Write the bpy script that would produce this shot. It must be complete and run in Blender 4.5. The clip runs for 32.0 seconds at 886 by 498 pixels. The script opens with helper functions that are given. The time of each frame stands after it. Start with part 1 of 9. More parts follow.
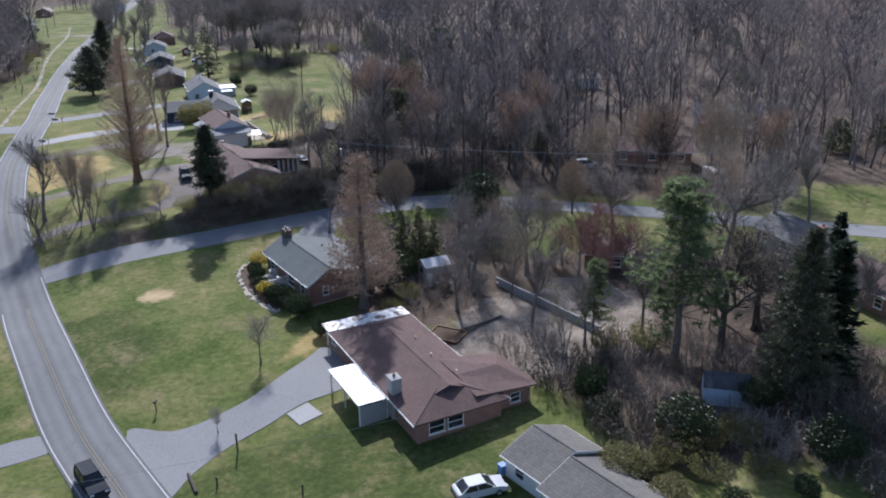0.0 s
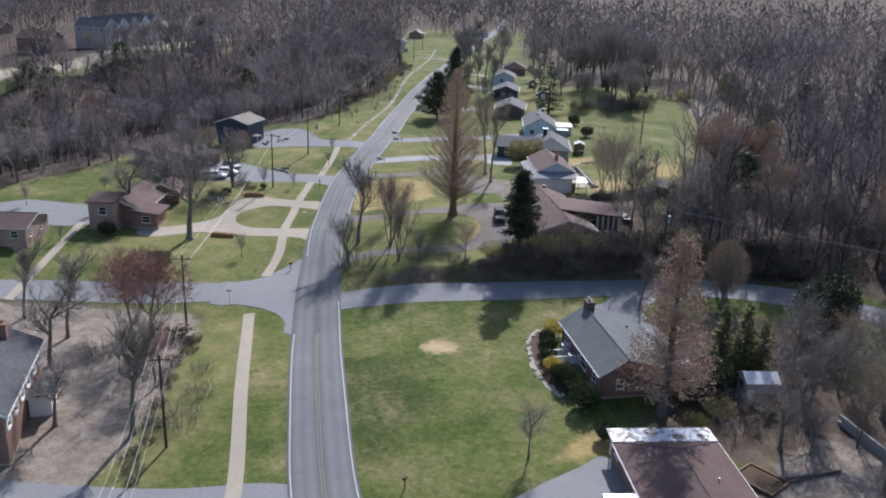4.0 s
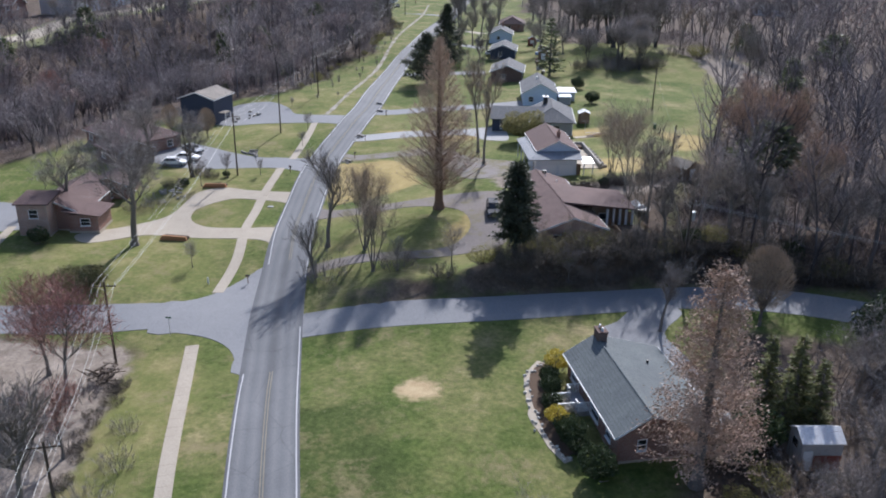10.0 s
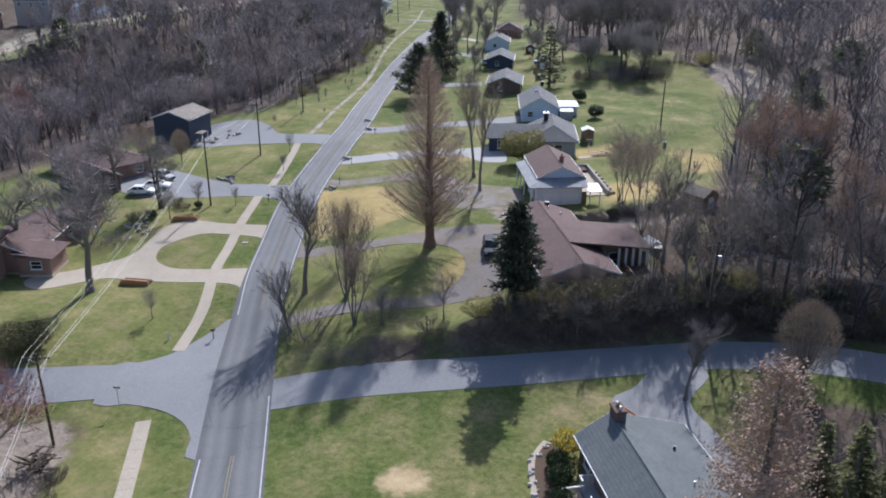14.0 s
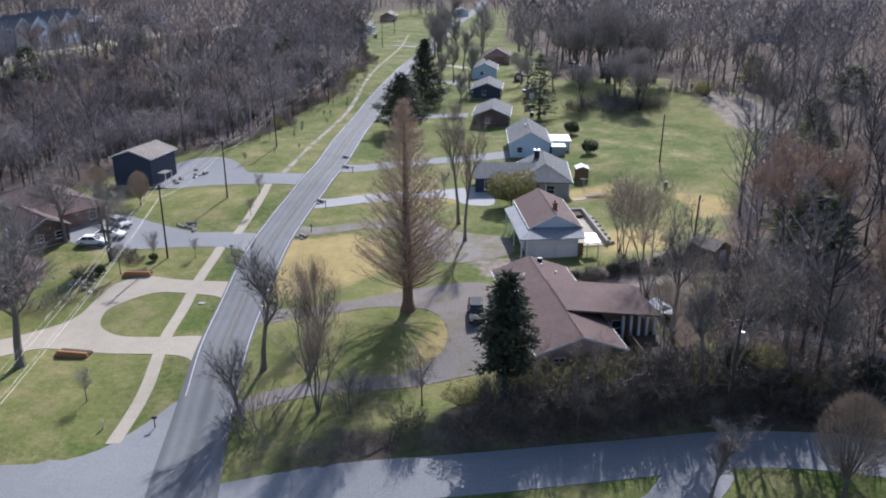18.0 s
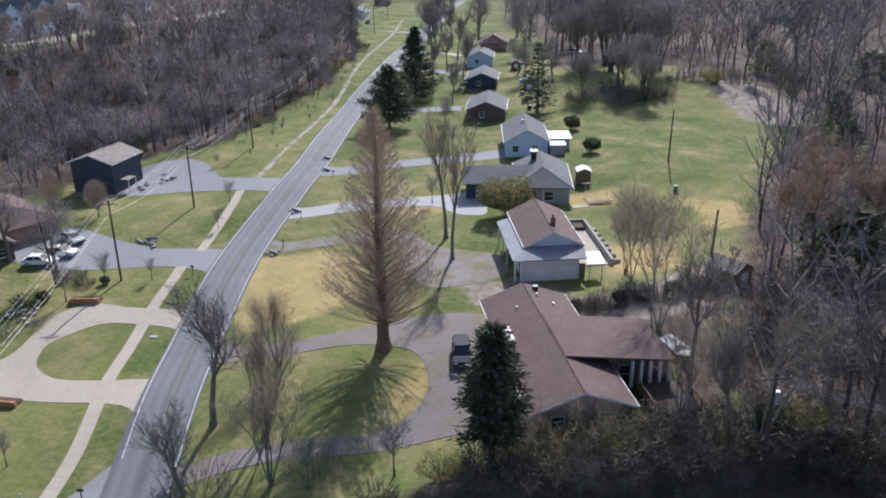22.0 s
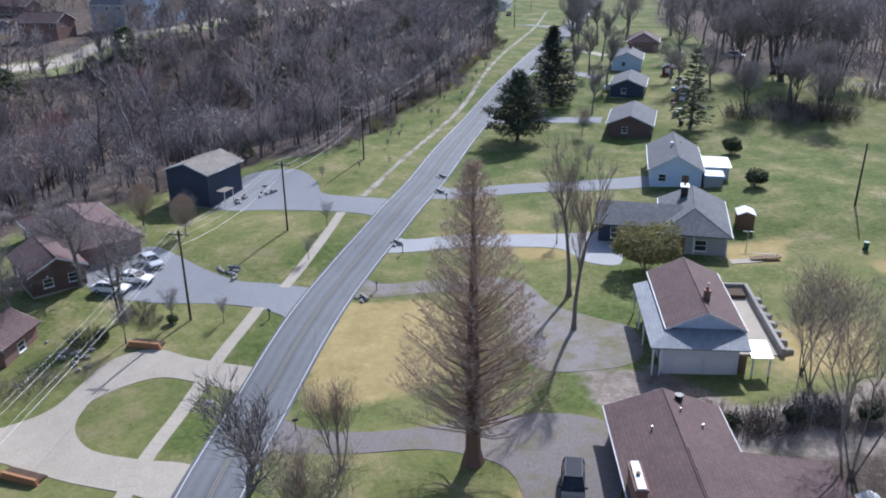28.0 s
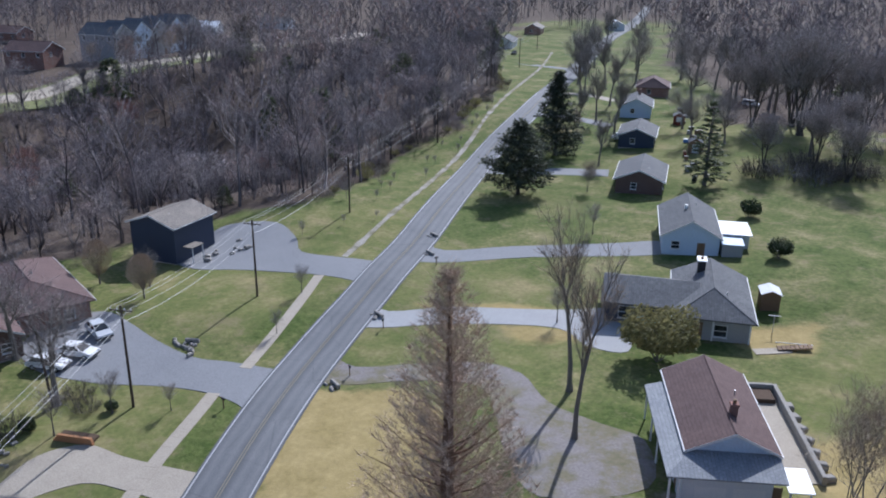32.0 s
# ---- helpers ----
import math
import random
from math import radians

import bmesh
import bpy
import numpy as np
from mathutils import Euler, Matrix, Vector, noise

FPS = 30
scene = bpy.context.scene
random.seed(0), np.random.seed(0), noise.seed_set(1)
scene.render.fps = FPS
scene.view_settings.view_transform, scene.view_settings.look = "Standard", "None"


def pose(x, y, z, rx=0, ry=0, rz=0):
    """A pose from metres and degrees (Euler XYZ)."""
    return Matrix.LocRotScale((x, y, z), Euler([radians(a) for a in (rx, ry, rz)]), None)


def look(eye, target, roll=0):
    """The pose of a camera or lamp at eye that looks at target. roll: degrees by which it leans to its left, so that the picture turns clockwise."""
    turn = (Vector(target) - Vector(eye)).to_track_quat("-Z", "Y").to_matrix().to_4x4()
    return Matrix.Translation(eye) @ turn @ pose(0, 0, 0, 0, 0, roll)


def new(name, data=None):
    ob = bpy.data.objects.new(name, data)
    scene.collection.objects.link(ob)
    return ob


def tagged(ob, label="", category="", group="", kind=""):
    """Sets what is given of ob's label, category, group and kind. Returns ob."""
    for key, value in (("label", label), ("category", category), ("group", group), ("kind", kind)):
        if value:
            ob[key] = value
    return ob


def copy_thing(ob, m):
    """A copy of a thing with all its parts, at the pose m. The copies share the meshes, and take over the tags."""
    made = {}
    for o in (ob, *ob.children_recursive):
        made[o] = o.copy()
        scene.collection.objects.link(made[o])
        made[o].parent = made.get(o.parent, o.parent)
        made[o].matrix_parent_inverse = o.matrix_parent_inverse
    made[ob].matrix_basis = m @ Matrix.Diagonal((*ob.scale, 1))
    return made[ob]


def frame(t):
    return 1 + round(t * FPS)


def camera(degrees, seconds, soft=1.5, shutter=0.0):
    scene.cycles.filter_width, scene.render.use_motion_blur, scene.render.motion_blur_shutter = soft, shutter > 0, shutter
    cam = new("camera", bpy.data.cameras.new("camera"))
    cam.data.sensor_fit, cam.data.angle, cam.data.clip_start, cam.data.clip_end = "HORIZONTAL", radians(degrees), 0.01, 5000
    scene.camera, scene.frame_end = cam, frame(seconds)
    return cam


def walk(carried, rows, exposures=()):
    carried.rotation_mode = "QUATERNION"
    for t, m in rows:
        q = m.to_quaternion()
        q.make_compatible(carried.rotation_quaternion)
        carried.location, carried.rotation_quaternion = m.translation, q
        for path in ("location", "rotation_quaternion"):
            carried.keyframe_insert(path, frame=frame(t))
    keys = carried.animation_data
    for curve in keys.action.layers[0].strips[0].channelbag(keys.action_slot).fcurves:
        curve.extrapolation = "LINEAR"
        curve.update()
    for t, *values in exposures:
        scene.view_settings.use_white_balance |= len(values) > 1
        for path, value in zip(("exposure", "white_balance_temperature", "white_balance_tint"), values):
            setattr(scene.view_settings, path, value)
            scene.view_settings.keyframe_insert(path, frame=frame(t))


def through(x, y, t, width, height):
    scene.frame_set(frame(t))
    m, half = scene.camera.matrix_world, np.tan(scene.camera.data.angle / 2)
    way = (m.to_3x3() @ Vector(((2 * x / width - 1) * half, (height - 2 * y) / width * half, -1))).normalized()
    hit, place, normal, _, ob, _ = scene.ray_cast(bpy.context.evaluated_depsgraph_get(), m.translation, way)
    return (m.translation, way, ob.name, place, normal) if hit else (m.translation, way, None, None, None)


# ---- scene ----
# ---- camera and its path ----
cam = camera(56.0, 32.0, soft=1.95)
PATH = [
    (0, (0.00, 0.00, 46.00), (-1.323, 46.861, 28.610), -0.71),
    (0.5, (-0.28, 1.84, 46.02), (-6.418, 48.542, 29.236), -0.07),
    (1, (-0.53, 3.70, 46.04), (-8.946, 49.995, 29.143), -0.18),
    (1.5, (-0.72, 5.56, 46.06), (-9.363, 51.961, 29.552), -0.13),
    (2, (-0.91, 7.44, 46.08), (-9.106, 53.969, 29.702), 0.19),
    (2.5, (-1.11, 9.33, 46.09), (-9.244, 55.939, 29.931), 0.07),
    (3, (-1.37, 11.19, 46.10), (-12.237, 57.466, 30.580), 1.67),
    (3.5, (-1.67, 13.02, 46.10), (-19.495, 57.175, 30.840), 2.38),
    (5.5, (-3.16, 19.86, 45.96), (-24.185, 61.989, 29.140), 1.43),
    (6, (-3.65, 21.49, 45.94), (-24.896, 63.315, 28.627), 0.83),
    (6.5, (-4.18, 23.15, 45.94), (-24.782, 64.435, 26.684), 0.81),
    (7, (-4.71, 24.83, 45.95), (-24.815, 65.819, 25.557), 0.91),
    (7.5, (-5.28, 26.55, 45.99), (-25.416, 67.402, 25.347), 0.80),
    (8, (-5.83, 28.32, 46.04), (-25.646, 69.415, 25.576), 0.64),
    (8.5, (-6.39, 30.09, 46.11), (-26.050, 71.743, 26.662), 0.58),
    (9, (-6.93, 31.80, 46.19), (-26.497, 73.869, 27.564), 1.17),
    (9.5, (-7.49, 33.44, 46.28), (-27.078, 75.630, 27.939), 0.94),
    (10, (-8.07, 35.04, 46.37), (-27.559, 77.282, 28.059), 0.52),
    (10.5, (-8.64, 36.60, 46.46), (-28.077, 79.201, 28.919), 0.82),
    (11, (-9.25, 38.20, 46.53), (-28.734, 80.911, 29.322), 0.63),
    (11.5, (-9.88, 39.85, 46.60), (-29.433, 82.581, 29.511), 0.24),
    (12, (-10.53, 41.52, 46.65), (-29.942, 83.800, 28.326), 0.58),
    (12.5, (-11.20, 43.23, 46.69), (-30.541, 85.570, 28.439), 0.24),
    (13, (-11.85, 44.90, 46.72), (-31.518, 87.206, 28.750), -0.30),
    (13.5, (-12.47, 46.56, 46.75), (-31.995, 88.779, 28.417), -0.33),
    (14, (-13.07, 48.19, 46.77), (-32.527, 90.487, 28.535), -0.07),
    (14.5, (-13.66, 49.84, 46.79), (-33.128, 91.862, 27.939), -0.33),
    (16.5, (-16.07, 56.32, 46.86), (-35.141, 98.680, 28.375), -0.65),
    (17, (-16.64, 58.00, 46.89), (-35.538, 100.524, 28.603), -0.11),
    (17.5, (-17.21, 59.68, 46.92), (-36.150, 102.595, 29.611), -0.17),
    (18, (-17.72, 61.36, 46.95), (-36.812, 104.284, 29.843), -0.23),
    (18.5, (-18.21, 63.06, 46.97), (-37.247, 106.080, 30.041), -0.31),
    (19, (-18.69, 64.78, 46.97), (-37.780, 107.920, 30.419), -0.29),
    (19.5, (-19.16, 66.51, 46.97), (-38.303, 109.641, 30.453), -0.49),
    (20, (-19.62, 68.26, 46.97), (-38.758, 111.304, 30.213), -0.73),
    (20.5, (-20.06, 70.00, 46.95), (-39.403, 112.917, 30.107), -0.90),
    (21, (-20.48, 71.74, 46.94), (-39.868, 114.514, 29.794), -0.80),
    (21.5, (-20.88, 73.45, 46.92), (-40.146, 115.750, 28.503), -1.07),
    (22, (-21.29, 75.15, 46.91), (-40.380, 117.683, 28.835), -0.85),
    (22.5, (-21.72, 76.85, 46.90), (-40.992, 119.045, 28.241), -0.94),
    (23, (-22.18, 78.55, 46.89), (-41.402, 120.542, 27.735), -1.51),
    (23.5, (-22.67, 80.24, 46.90), (-41.938, 122.323, 27.994), -1.83),
    (24, (-23.18, 81.88, 46.91), (-42.670, 123.867, 28.000), -1.98),
    (24.5, (-23.77, 83.52, 46.92), (-43.157, 125.535, 27.964), -1.91),
    (26.5, (-27.04, 90.47, 47.01), (-49.207, 131.165, 28.250), -0.14),
    (27, (-27.75, 92.02, 47.03), (-51.790, 131.824, 28.646), 0.82),
    (27.5, (-28.41, 93.54, 47.06), (-53.932, 132.368, 28.603), -0.39),
    (28, (-29.10, 95.14, 47.10), (-55.024, 133.595, 28.417), -0.78),
    (28.5, (-29.84, 96.81, 47.15), (-55.756, 135.322, 28.569), -0.72),
    (29, (-30.59, 98.47, 47.21), (-55.924, 137.592, 29.111), 0.04),
    (29.5, (-31.34, 99.97, 47.27), (-56.953, 139.517, 30.549), 0.24),
    (30, (-32.12, 101.42, 47.33), (-57.938, 140.615, 30.090), -0.29),
    (30.5, (-32.91, 102.89, 47.38), (-58.564, 142.191, 30.132), -0.05),
    (31, (-33.68, 104.42, 47.42), (-58.933, 143.657, 29.447), 0.00),
    (31.5, (-34.42, 105.95, 47.46), (-59.839, 145.427, 30.268), 0.66),
    (32, (-35.09, 107.42, 47.49), (-61.506, 146.335, 30.518), 0.62),
]
EXPOSURES = [(0.0, 0.62, 5700.0, 15.0), (3.5, 0.6, 5850.0, 15.0), (6.0, 0.5, 5850.0, 15.0), (7.0, 0.62, 5900.0, 15.0), (9.0, 0.74, 5800.0, 15.0), (13.0, 0.7, 5750.0, 15.0), (20.0, 0.77, 5750.0, 15.0), (24.0, 0.74, 5850.0, 15.0), (28.0, 0.76, 5450.0, 15.0), (31.0, 0.56, 5380.0, 15.0), (32.0, 0.5, 5400.0, 15.0)]
walk(cam, [(t, look(eye, target, roll)) for t, eye, target, roll in PATH], EXPOSURES)
# ---- sky and sun ----
SUN_AZ, SUN_EL = 101.0, 38.0          # degrees: direction towards the sun (from +x, anticlockwise) and its height
world = bpy.data.worlds.new("world")
scene.world = world
world.use_nodes = True
wn = world.node_tree.nodes
sky = wn.new("ShaderNodeTexSky")
sky.sky_type, sky.sun_disc = "NISHITA", False
sky.sun_elevation, sky.sun_rotation = radians(SUN_EL), radians(90.0 - SUN_AZ)
sky.air_density, sky.dust_density = 1.0, 1.5
wn["Background"].inputs["Strength"].default_value = 0.085
world.node_tree.links.new(sky.outputs["Color"], wn["Background"].inputs["Color"])
sun_data = bpy.data.lights.new("sun", "SUN")
sun_data.energy, sun_data.angle, sun_data.color = 3.6, radians(0.53), (1.0, 0.95, 0.87)
sun = new("sun", sun_data)
sun_dir = Vector((math.cos(radians(SUN_AZ)) * math.cos(radians(SUN_EL)), math.sin(radians(SUN_AZ)) * math.cos(radians(SUN_EL)), math.sin(radians(SUN_EL))))
sun.matrix_world = look(sun_dir * 200, (0, 0, 0))

# ---- materials ----
def nodes_of(name):
    m = bpy.data.materials.new(name)
    m.use_nodes = True
    nt = m.node_tree
    return m, nt, nt.nodes["Principled BSDF"], nt.nodes.new("ShaderNodeTexCoord")


def noise_at(nt, coord, scale, detail=4.0, rough=0.6, which="Object"):
    n = nt.nodes.new("ShaderNodeTexNoise")
    n.inputs["Scale"].default_value, n.inputs["Detail"].default_value, n.inputs["Roughness"].default_value = scale, detail, rough
    nt.links.new(coord.outputs[which], n.inputs["Vector"])
    return n.outputs["Fac"]


def ramp(nt, fac, stops):
    r = nt.nodes.new("ShaderNodeValToRGB")
    el = r.color_ramp.elements
    while len(el) < len(stops):
        el.new(0.5)
    for e, (pos, col) in zip(el, stops):
        e.position, e.color = pos, (*col, 1)
    nt.links.new(fac, r.inputs["Fac"])
    return r.outputs["Color"]


def mix(nt, fac, a, b, blend="MIX"):
    n = nt.nodes.new("ShaderNodeMix")
    n.data_type, n.blend_type = "RGBA", blend
    for sock, v in ((n.inputs[0], fac), (n.inputs[6], a), (n.inputs[7], b)):
        if hasattr(v, "node"):
            nt.links.new(v, sock)
        elif isinstance(v, tuple):
            sock.default_value = (*v, 1)
        else:
            sock.default_value = v
    return n.outputs[2]


def bump(nt, bsdf, height, strength, dist):
    b = nt.nodes.new("ShaderNodeBump")
    b.inputs["Strength"].default_value, b.inputs["Distance"].default_value = strength, dist
    nt.links.new(height, b.inputs["Height"])
    nt.links.new(b.outputs["Normal"], bsdf.inputs["Normal"])


def plain(name, a, b, scale=2.0, fine=25.0, rough=0.8, metal=0.0, bumps=0.3, dist=0.01, random_tint=0.0, spec=0.3):
    """A surface between two colours at two scales, with fine relief."""
    m, nt, bsdf, co = nodes_of(name)
    big, small = noise_at(nt, co, scale), noise_at(nt, co, fine, 3.0)
    col = mix(nt, small, mix(nt, big, a, b), tuple(0.5 * (x + y) for x, y in zip(a, b)))
    lo, hi = tuple(0.82 * v for v in (1, 1, 1)), (1.12, 1.12, 1.12)
    col = mix(nt, 1.0, col, ramp(nt, small, [(0.3, lo), (0.7, hi)]), "MULTIPLY")
    if random_tint:
        info = nt.nodes.new("ShaderNodeObjectInfo")
        col = mix(nt, 1.0, col, ramp(nt, info.outputs["Random"], [(0.0, (1 - random_tint,) * 3), (1.0, (1 + random_tint,) * 3)]), "MULTIPLY")
    nt.links.new(col, bsdf.inputs["Base Color"])
    bsdf.inputs["Roughness"].default_value, bsdf.inputs["Metallic"].default_value = rough, metal
    bsdf.inputs["Specular IOR Level"].default_value = spec
    if bumps:
        bump(nt, bsdf, small, bumps, dist)
    return m


def leafy(name, a, b, rough=0.6, through=0.0):
    """Twigs or foliage: colour varies from piece to piece."""
    m, nt, bsdf, co = nodes_of(name)
    geo = nt.nodes.new("ShaderNodeNewGeometry")
    info = nt.nodes.new("ShaderNodeObjectInfo")
    col = mix(nt, geo.outputs["Random Per Island"], a, b)
    col = mix(nt, 1.0, col, ramp(nt, info.outputs["Random"], [(0.0, (0.85, 0.85, 0.88)), (1.0, (1.15, 1.12, 1.1))]), "MULTIPLY")
    nt.links.new(col, bsdf.inputs["Base Color"])
    bsdf.inputs["Roughness"].default_value = rough
    bsdf.inputs["Specular IOR Level"].default_value = 0.25
    if through:
        # light that shines through thin leaves and needles
        thin, both = nt.nodes.new("ShaderNodeBsdfTranslucent"), nt.nodes.new("ShaderNodeMixShader")
        nt.links.new(col, thin.inputs["Color"])
        both.inputs[0].default_value = through
        nt.links.new(bsdf.outputs[0], both.inputs[1])
        nt.links.new(thin.outputs[0], both.inputs[2])
        nt.links.new(both.outputs[0], nt.nodes["Material Output"].inputs["Surface"])
    return m


def wood_haze(name, stops, patch):
    """Bare woodland: tone varies tree by tree and in broad patches."""
    m, nt, bsdf, co = nodes_of(name)
    geo = nt.nodes.new("ShaderNodeNewGeometry")
    att = nt.nodes.new("ShaderNodeAttribute")
    att.attribute_name = "tone"
    col = ramp(nt, att.outputs["Fac"], stops)
    col = mix(nt, 1.0, col, ramp(nt, noise_at(nt, co, patch, 3.0), [(0.32, (0.6, 0.6, 0.64)), (0.5, (1.0, 0.98, 0.98)), (0.68, (1.3, 1.24, 1.18))]), "MULTIPLY")
    col = mix(nt, 1.0, col, ramp(nt, geo.outputs["Random Per Island"], [(0.0, (0.7, 0.7, 0.7)), (1.0, (1.3, 1.3, 1.3))]), "MULTIPLY")
    nt.links.new(col, bsdf.inputs["Base Color"])
    bsdf.inputs["Roughness"].default_value = 0.8
    bsdf.inputs["Specular IOR Level"].default_value = 0.2
    return m


M_VERGE = plain("rough_verge_grass", (0.13, 0.15, 0.05), (0.25, 0.25, 0.11), 0.35, 6.0, 0.9)


def shingles(name, a, b, course=0.3):
    """Asphalt shingles in courses along the slope, weathered in streaks."""
    m, nt, bsdf, co = nodes_of(name)
    br = nt.nodes.new("ShaderNodeTexBrick")
    br.inputs["Scale"].default_value = 1.0
    br.inputs["Brick Width"].default_value, br.inputs["Row Height"].default_value, br.inputs["Mortar Size"].default_value = 0.33, course, 0.012
    br.inputs["Color1"].default_value, br.inputs["Color2"].default_value = (*a, 1), (*b, 1)
    br.inputs["Mortar"].default_value = (*[0.55 * v for v in a], 1)
    nt.links.new(co.outputs["Object"], br.inputs["Vector"])
    big = noise_at(nt, co, 0.35, 5.0)
    fine = noise_at(nt, co, 9.0, 3.0)
    col = mix(nt, 1.0, br.outputs["Color"], ramp(nt, big, [(0.3, (0.85, 0.85, 0.87)), (0.7, (1.12, 1.1, 1.08))]), "MULTIPLY")
    col = mix(nt, 1.0, col, ramp(nt, fine, [(0.3, (0.88, 0.88, 0.88)), (0.7, (1.1, 1.1, 1.1))]), "MULTIPLY")
    nt.links.new(col, bsdf.inputs["Base Color"])
    bsdf.inputs["Roughness"].default_value = 0.85
    bsdf.inputs["Specular IOR Level"].default_value = 0.25
    bump(nt, bsdf, br.outputs["Fac"], 0.5, 0.015)
    return m


def brickwork(name, a, b, mortar):
    m, nt, bsdf, co = nodes_of(name)
    mp = nt.nodes.new("ShaderNodeMapping")
    mp.inputs["Rotation"].default_value = (radians(90), 0, 0)
    br = nt.nodes.new("ShaderNodeTexBrick")
    br.inputs["Scale"].default_value = 1.0
    br.inputs["Brick Width"].default_value, br.inputs["Row Height"].default_value, br.inputs["Mortar Size"].default_value = 0.22, 0.075, 0.01
    br.inputs["Color1"].default_value, br.inputs["Color2"].default_value, br.inputs["Mortar"].default_value = (*a, 1), (*b, 1), (*mortar, 1)
    nt.links.new(co.outputs["Object"], mp.inputs["Vector"])
    nt.links.new(mp.outputs["Vector"], br.inputs["Vector"])
    col = mix(nt, 1.0, br.outputs["Color"], ramp(nt, noise_at(nt, co, 0.8), [(0.3, (0.8, 0.8, 0.8)), (0.7, (1.15, 1.12, 1.1))]), "MULTIPLY")
    nt.links.new(col, bsdf.inputs["Base Color"])
    bsdf.inputs["Roughness"].default_value = 0.85
    return m


M_BARK = plain("bark", (0.12, 0.105, 0.092), (0.23, 0.205, 0.18), 1.5, 14.0, 0.9, 0, 0.6, 0.03)
M_BARK_PALE = plain("pale_bark", (0.20, 0.18, 0.15), (0.30, 0.27, 0.23), 1.5, 14.0, 0.9, 0, 0.6, 0.03)
M_BARK_RED = plain("reddish_bark", (0.16, 0.095, 0.065), (0.24, 0.15, 0.10), 1.5, 14.0, 0.9, 0, 0.6, 0.03)
M_BARK_DARK = plain("dark_bark", (0.06, 0.052, 0.045), (0.12, 0.105, 0.09), 1.5, 14.0, 0.9, 0, 0.6, 0.03)
M_TWIG_DARK = leafy("dark_brush_twigs", (0.10, 0.085, 0.07), (0.23, 0.195, 0.155))
M_NEEDLE_MID = leafy("olive_needles", (0.05, 0.066, 0.034), (0.15, 0.175, 0.09), 0.6, 0.40)
M_TWIG = leafy("grey_twigs", (0.235, 0.208, 0.19), (0.41, 0.365, 0.34))
M_TWIG_TAN = leafy("tan_twigs", (0.29, 0.225, 0.16), (0.45, 0.36, 0.265))
M_TWIG_RUST = leafy("rusty_twigs", (0.33, 0.25, 0.185), (0.54, 0.42, 0.32))
M_TWIG_RED = leafy("red_budding_twigs", (0.27, 0.125, 0.10), (0.43, 0.235, 0.19))
M_TWIG_BROWN = leafy("brown_dead_leaves", (0.31, 0.215, 0.155), (0.53, 0.385, 0.285))
M_NEEDLE_OLIVE = leafy("bright_olive_needles", (0.10, 0.12, 0.05), (0.27, 0.28, 0.13), 0.6, 0.45)
M_NEEDLE_DEEP = leafy("deep_green_needles", (0.036, 0.044, 0.03), (0.105, 0.118, 0.075), 0.6, 0.22)
M_NEEDLE = leafy("dark_needles", (0.017, 0.029, 0.016), (0.05, 0.075, 0.04), 0.6, 0.25)
M_NEEDLE_PINE = leafy("pine_needles", (0.10, 0.14, 0.07), (0.23, 0.28, 0.14), 0.6, 0.55)
M_LEAF = leafy("evergreen_leaves", (0.022, 0.036, 0.015), (0.06, 0.085, 0.035), 0.4, 0.20)
M_LEAF_OLIVE = leafy("olive_leaves", (0.12, 0.12, 0.05), (0.29, 0.265, 0.12), 0.5, 0.35)
M_LEAF_YELLOW = leafy("yellow_blossom", (0.45, 0.36, 0.04), (0.6, 0.5, 0.1), 0.5, 0.40)
M_BRIAR = leafy("green_briar", (0.13, 0.135, 0.045), (0.29, 0.27, 0.11), 0.6, 0.50)
# dark stops lean blue, which paints distance haze into the wood's colour
M_WOOD = wood_haze("bare_woodland", [(0.0, (0.07, 0.062, 0.063)), (0.3, (0.16, 0.143, 0.145)), (0.6, (0.29, 0.26, 0.256)), (0.85, (0.40, 0.355, 0.335)), (1.0, (0.38, 0.27, 0.225))], 0.02)
M_ASPHALT_OLD = plain("worn_asphalt", (0.19, 0.193, 0.20), (0.285, 0.288, 0.295), 0.25, 6.0, 0.85, 0, 0.3, 0.01, spec=0.25)
M_CONCRETE = plain("concrete", (0.29, 0.25, 0.195), (0.53, 0.47, 0.382), 0.45, 7.0, 0.9, spec=0.2)
M_CONCRETE_PALE = plain("pale_concrete", (0.30, 0.30, 0.30), (0.45, 0.448, 0.442), 0.4, 7.0, 0.9, spec=0.2)
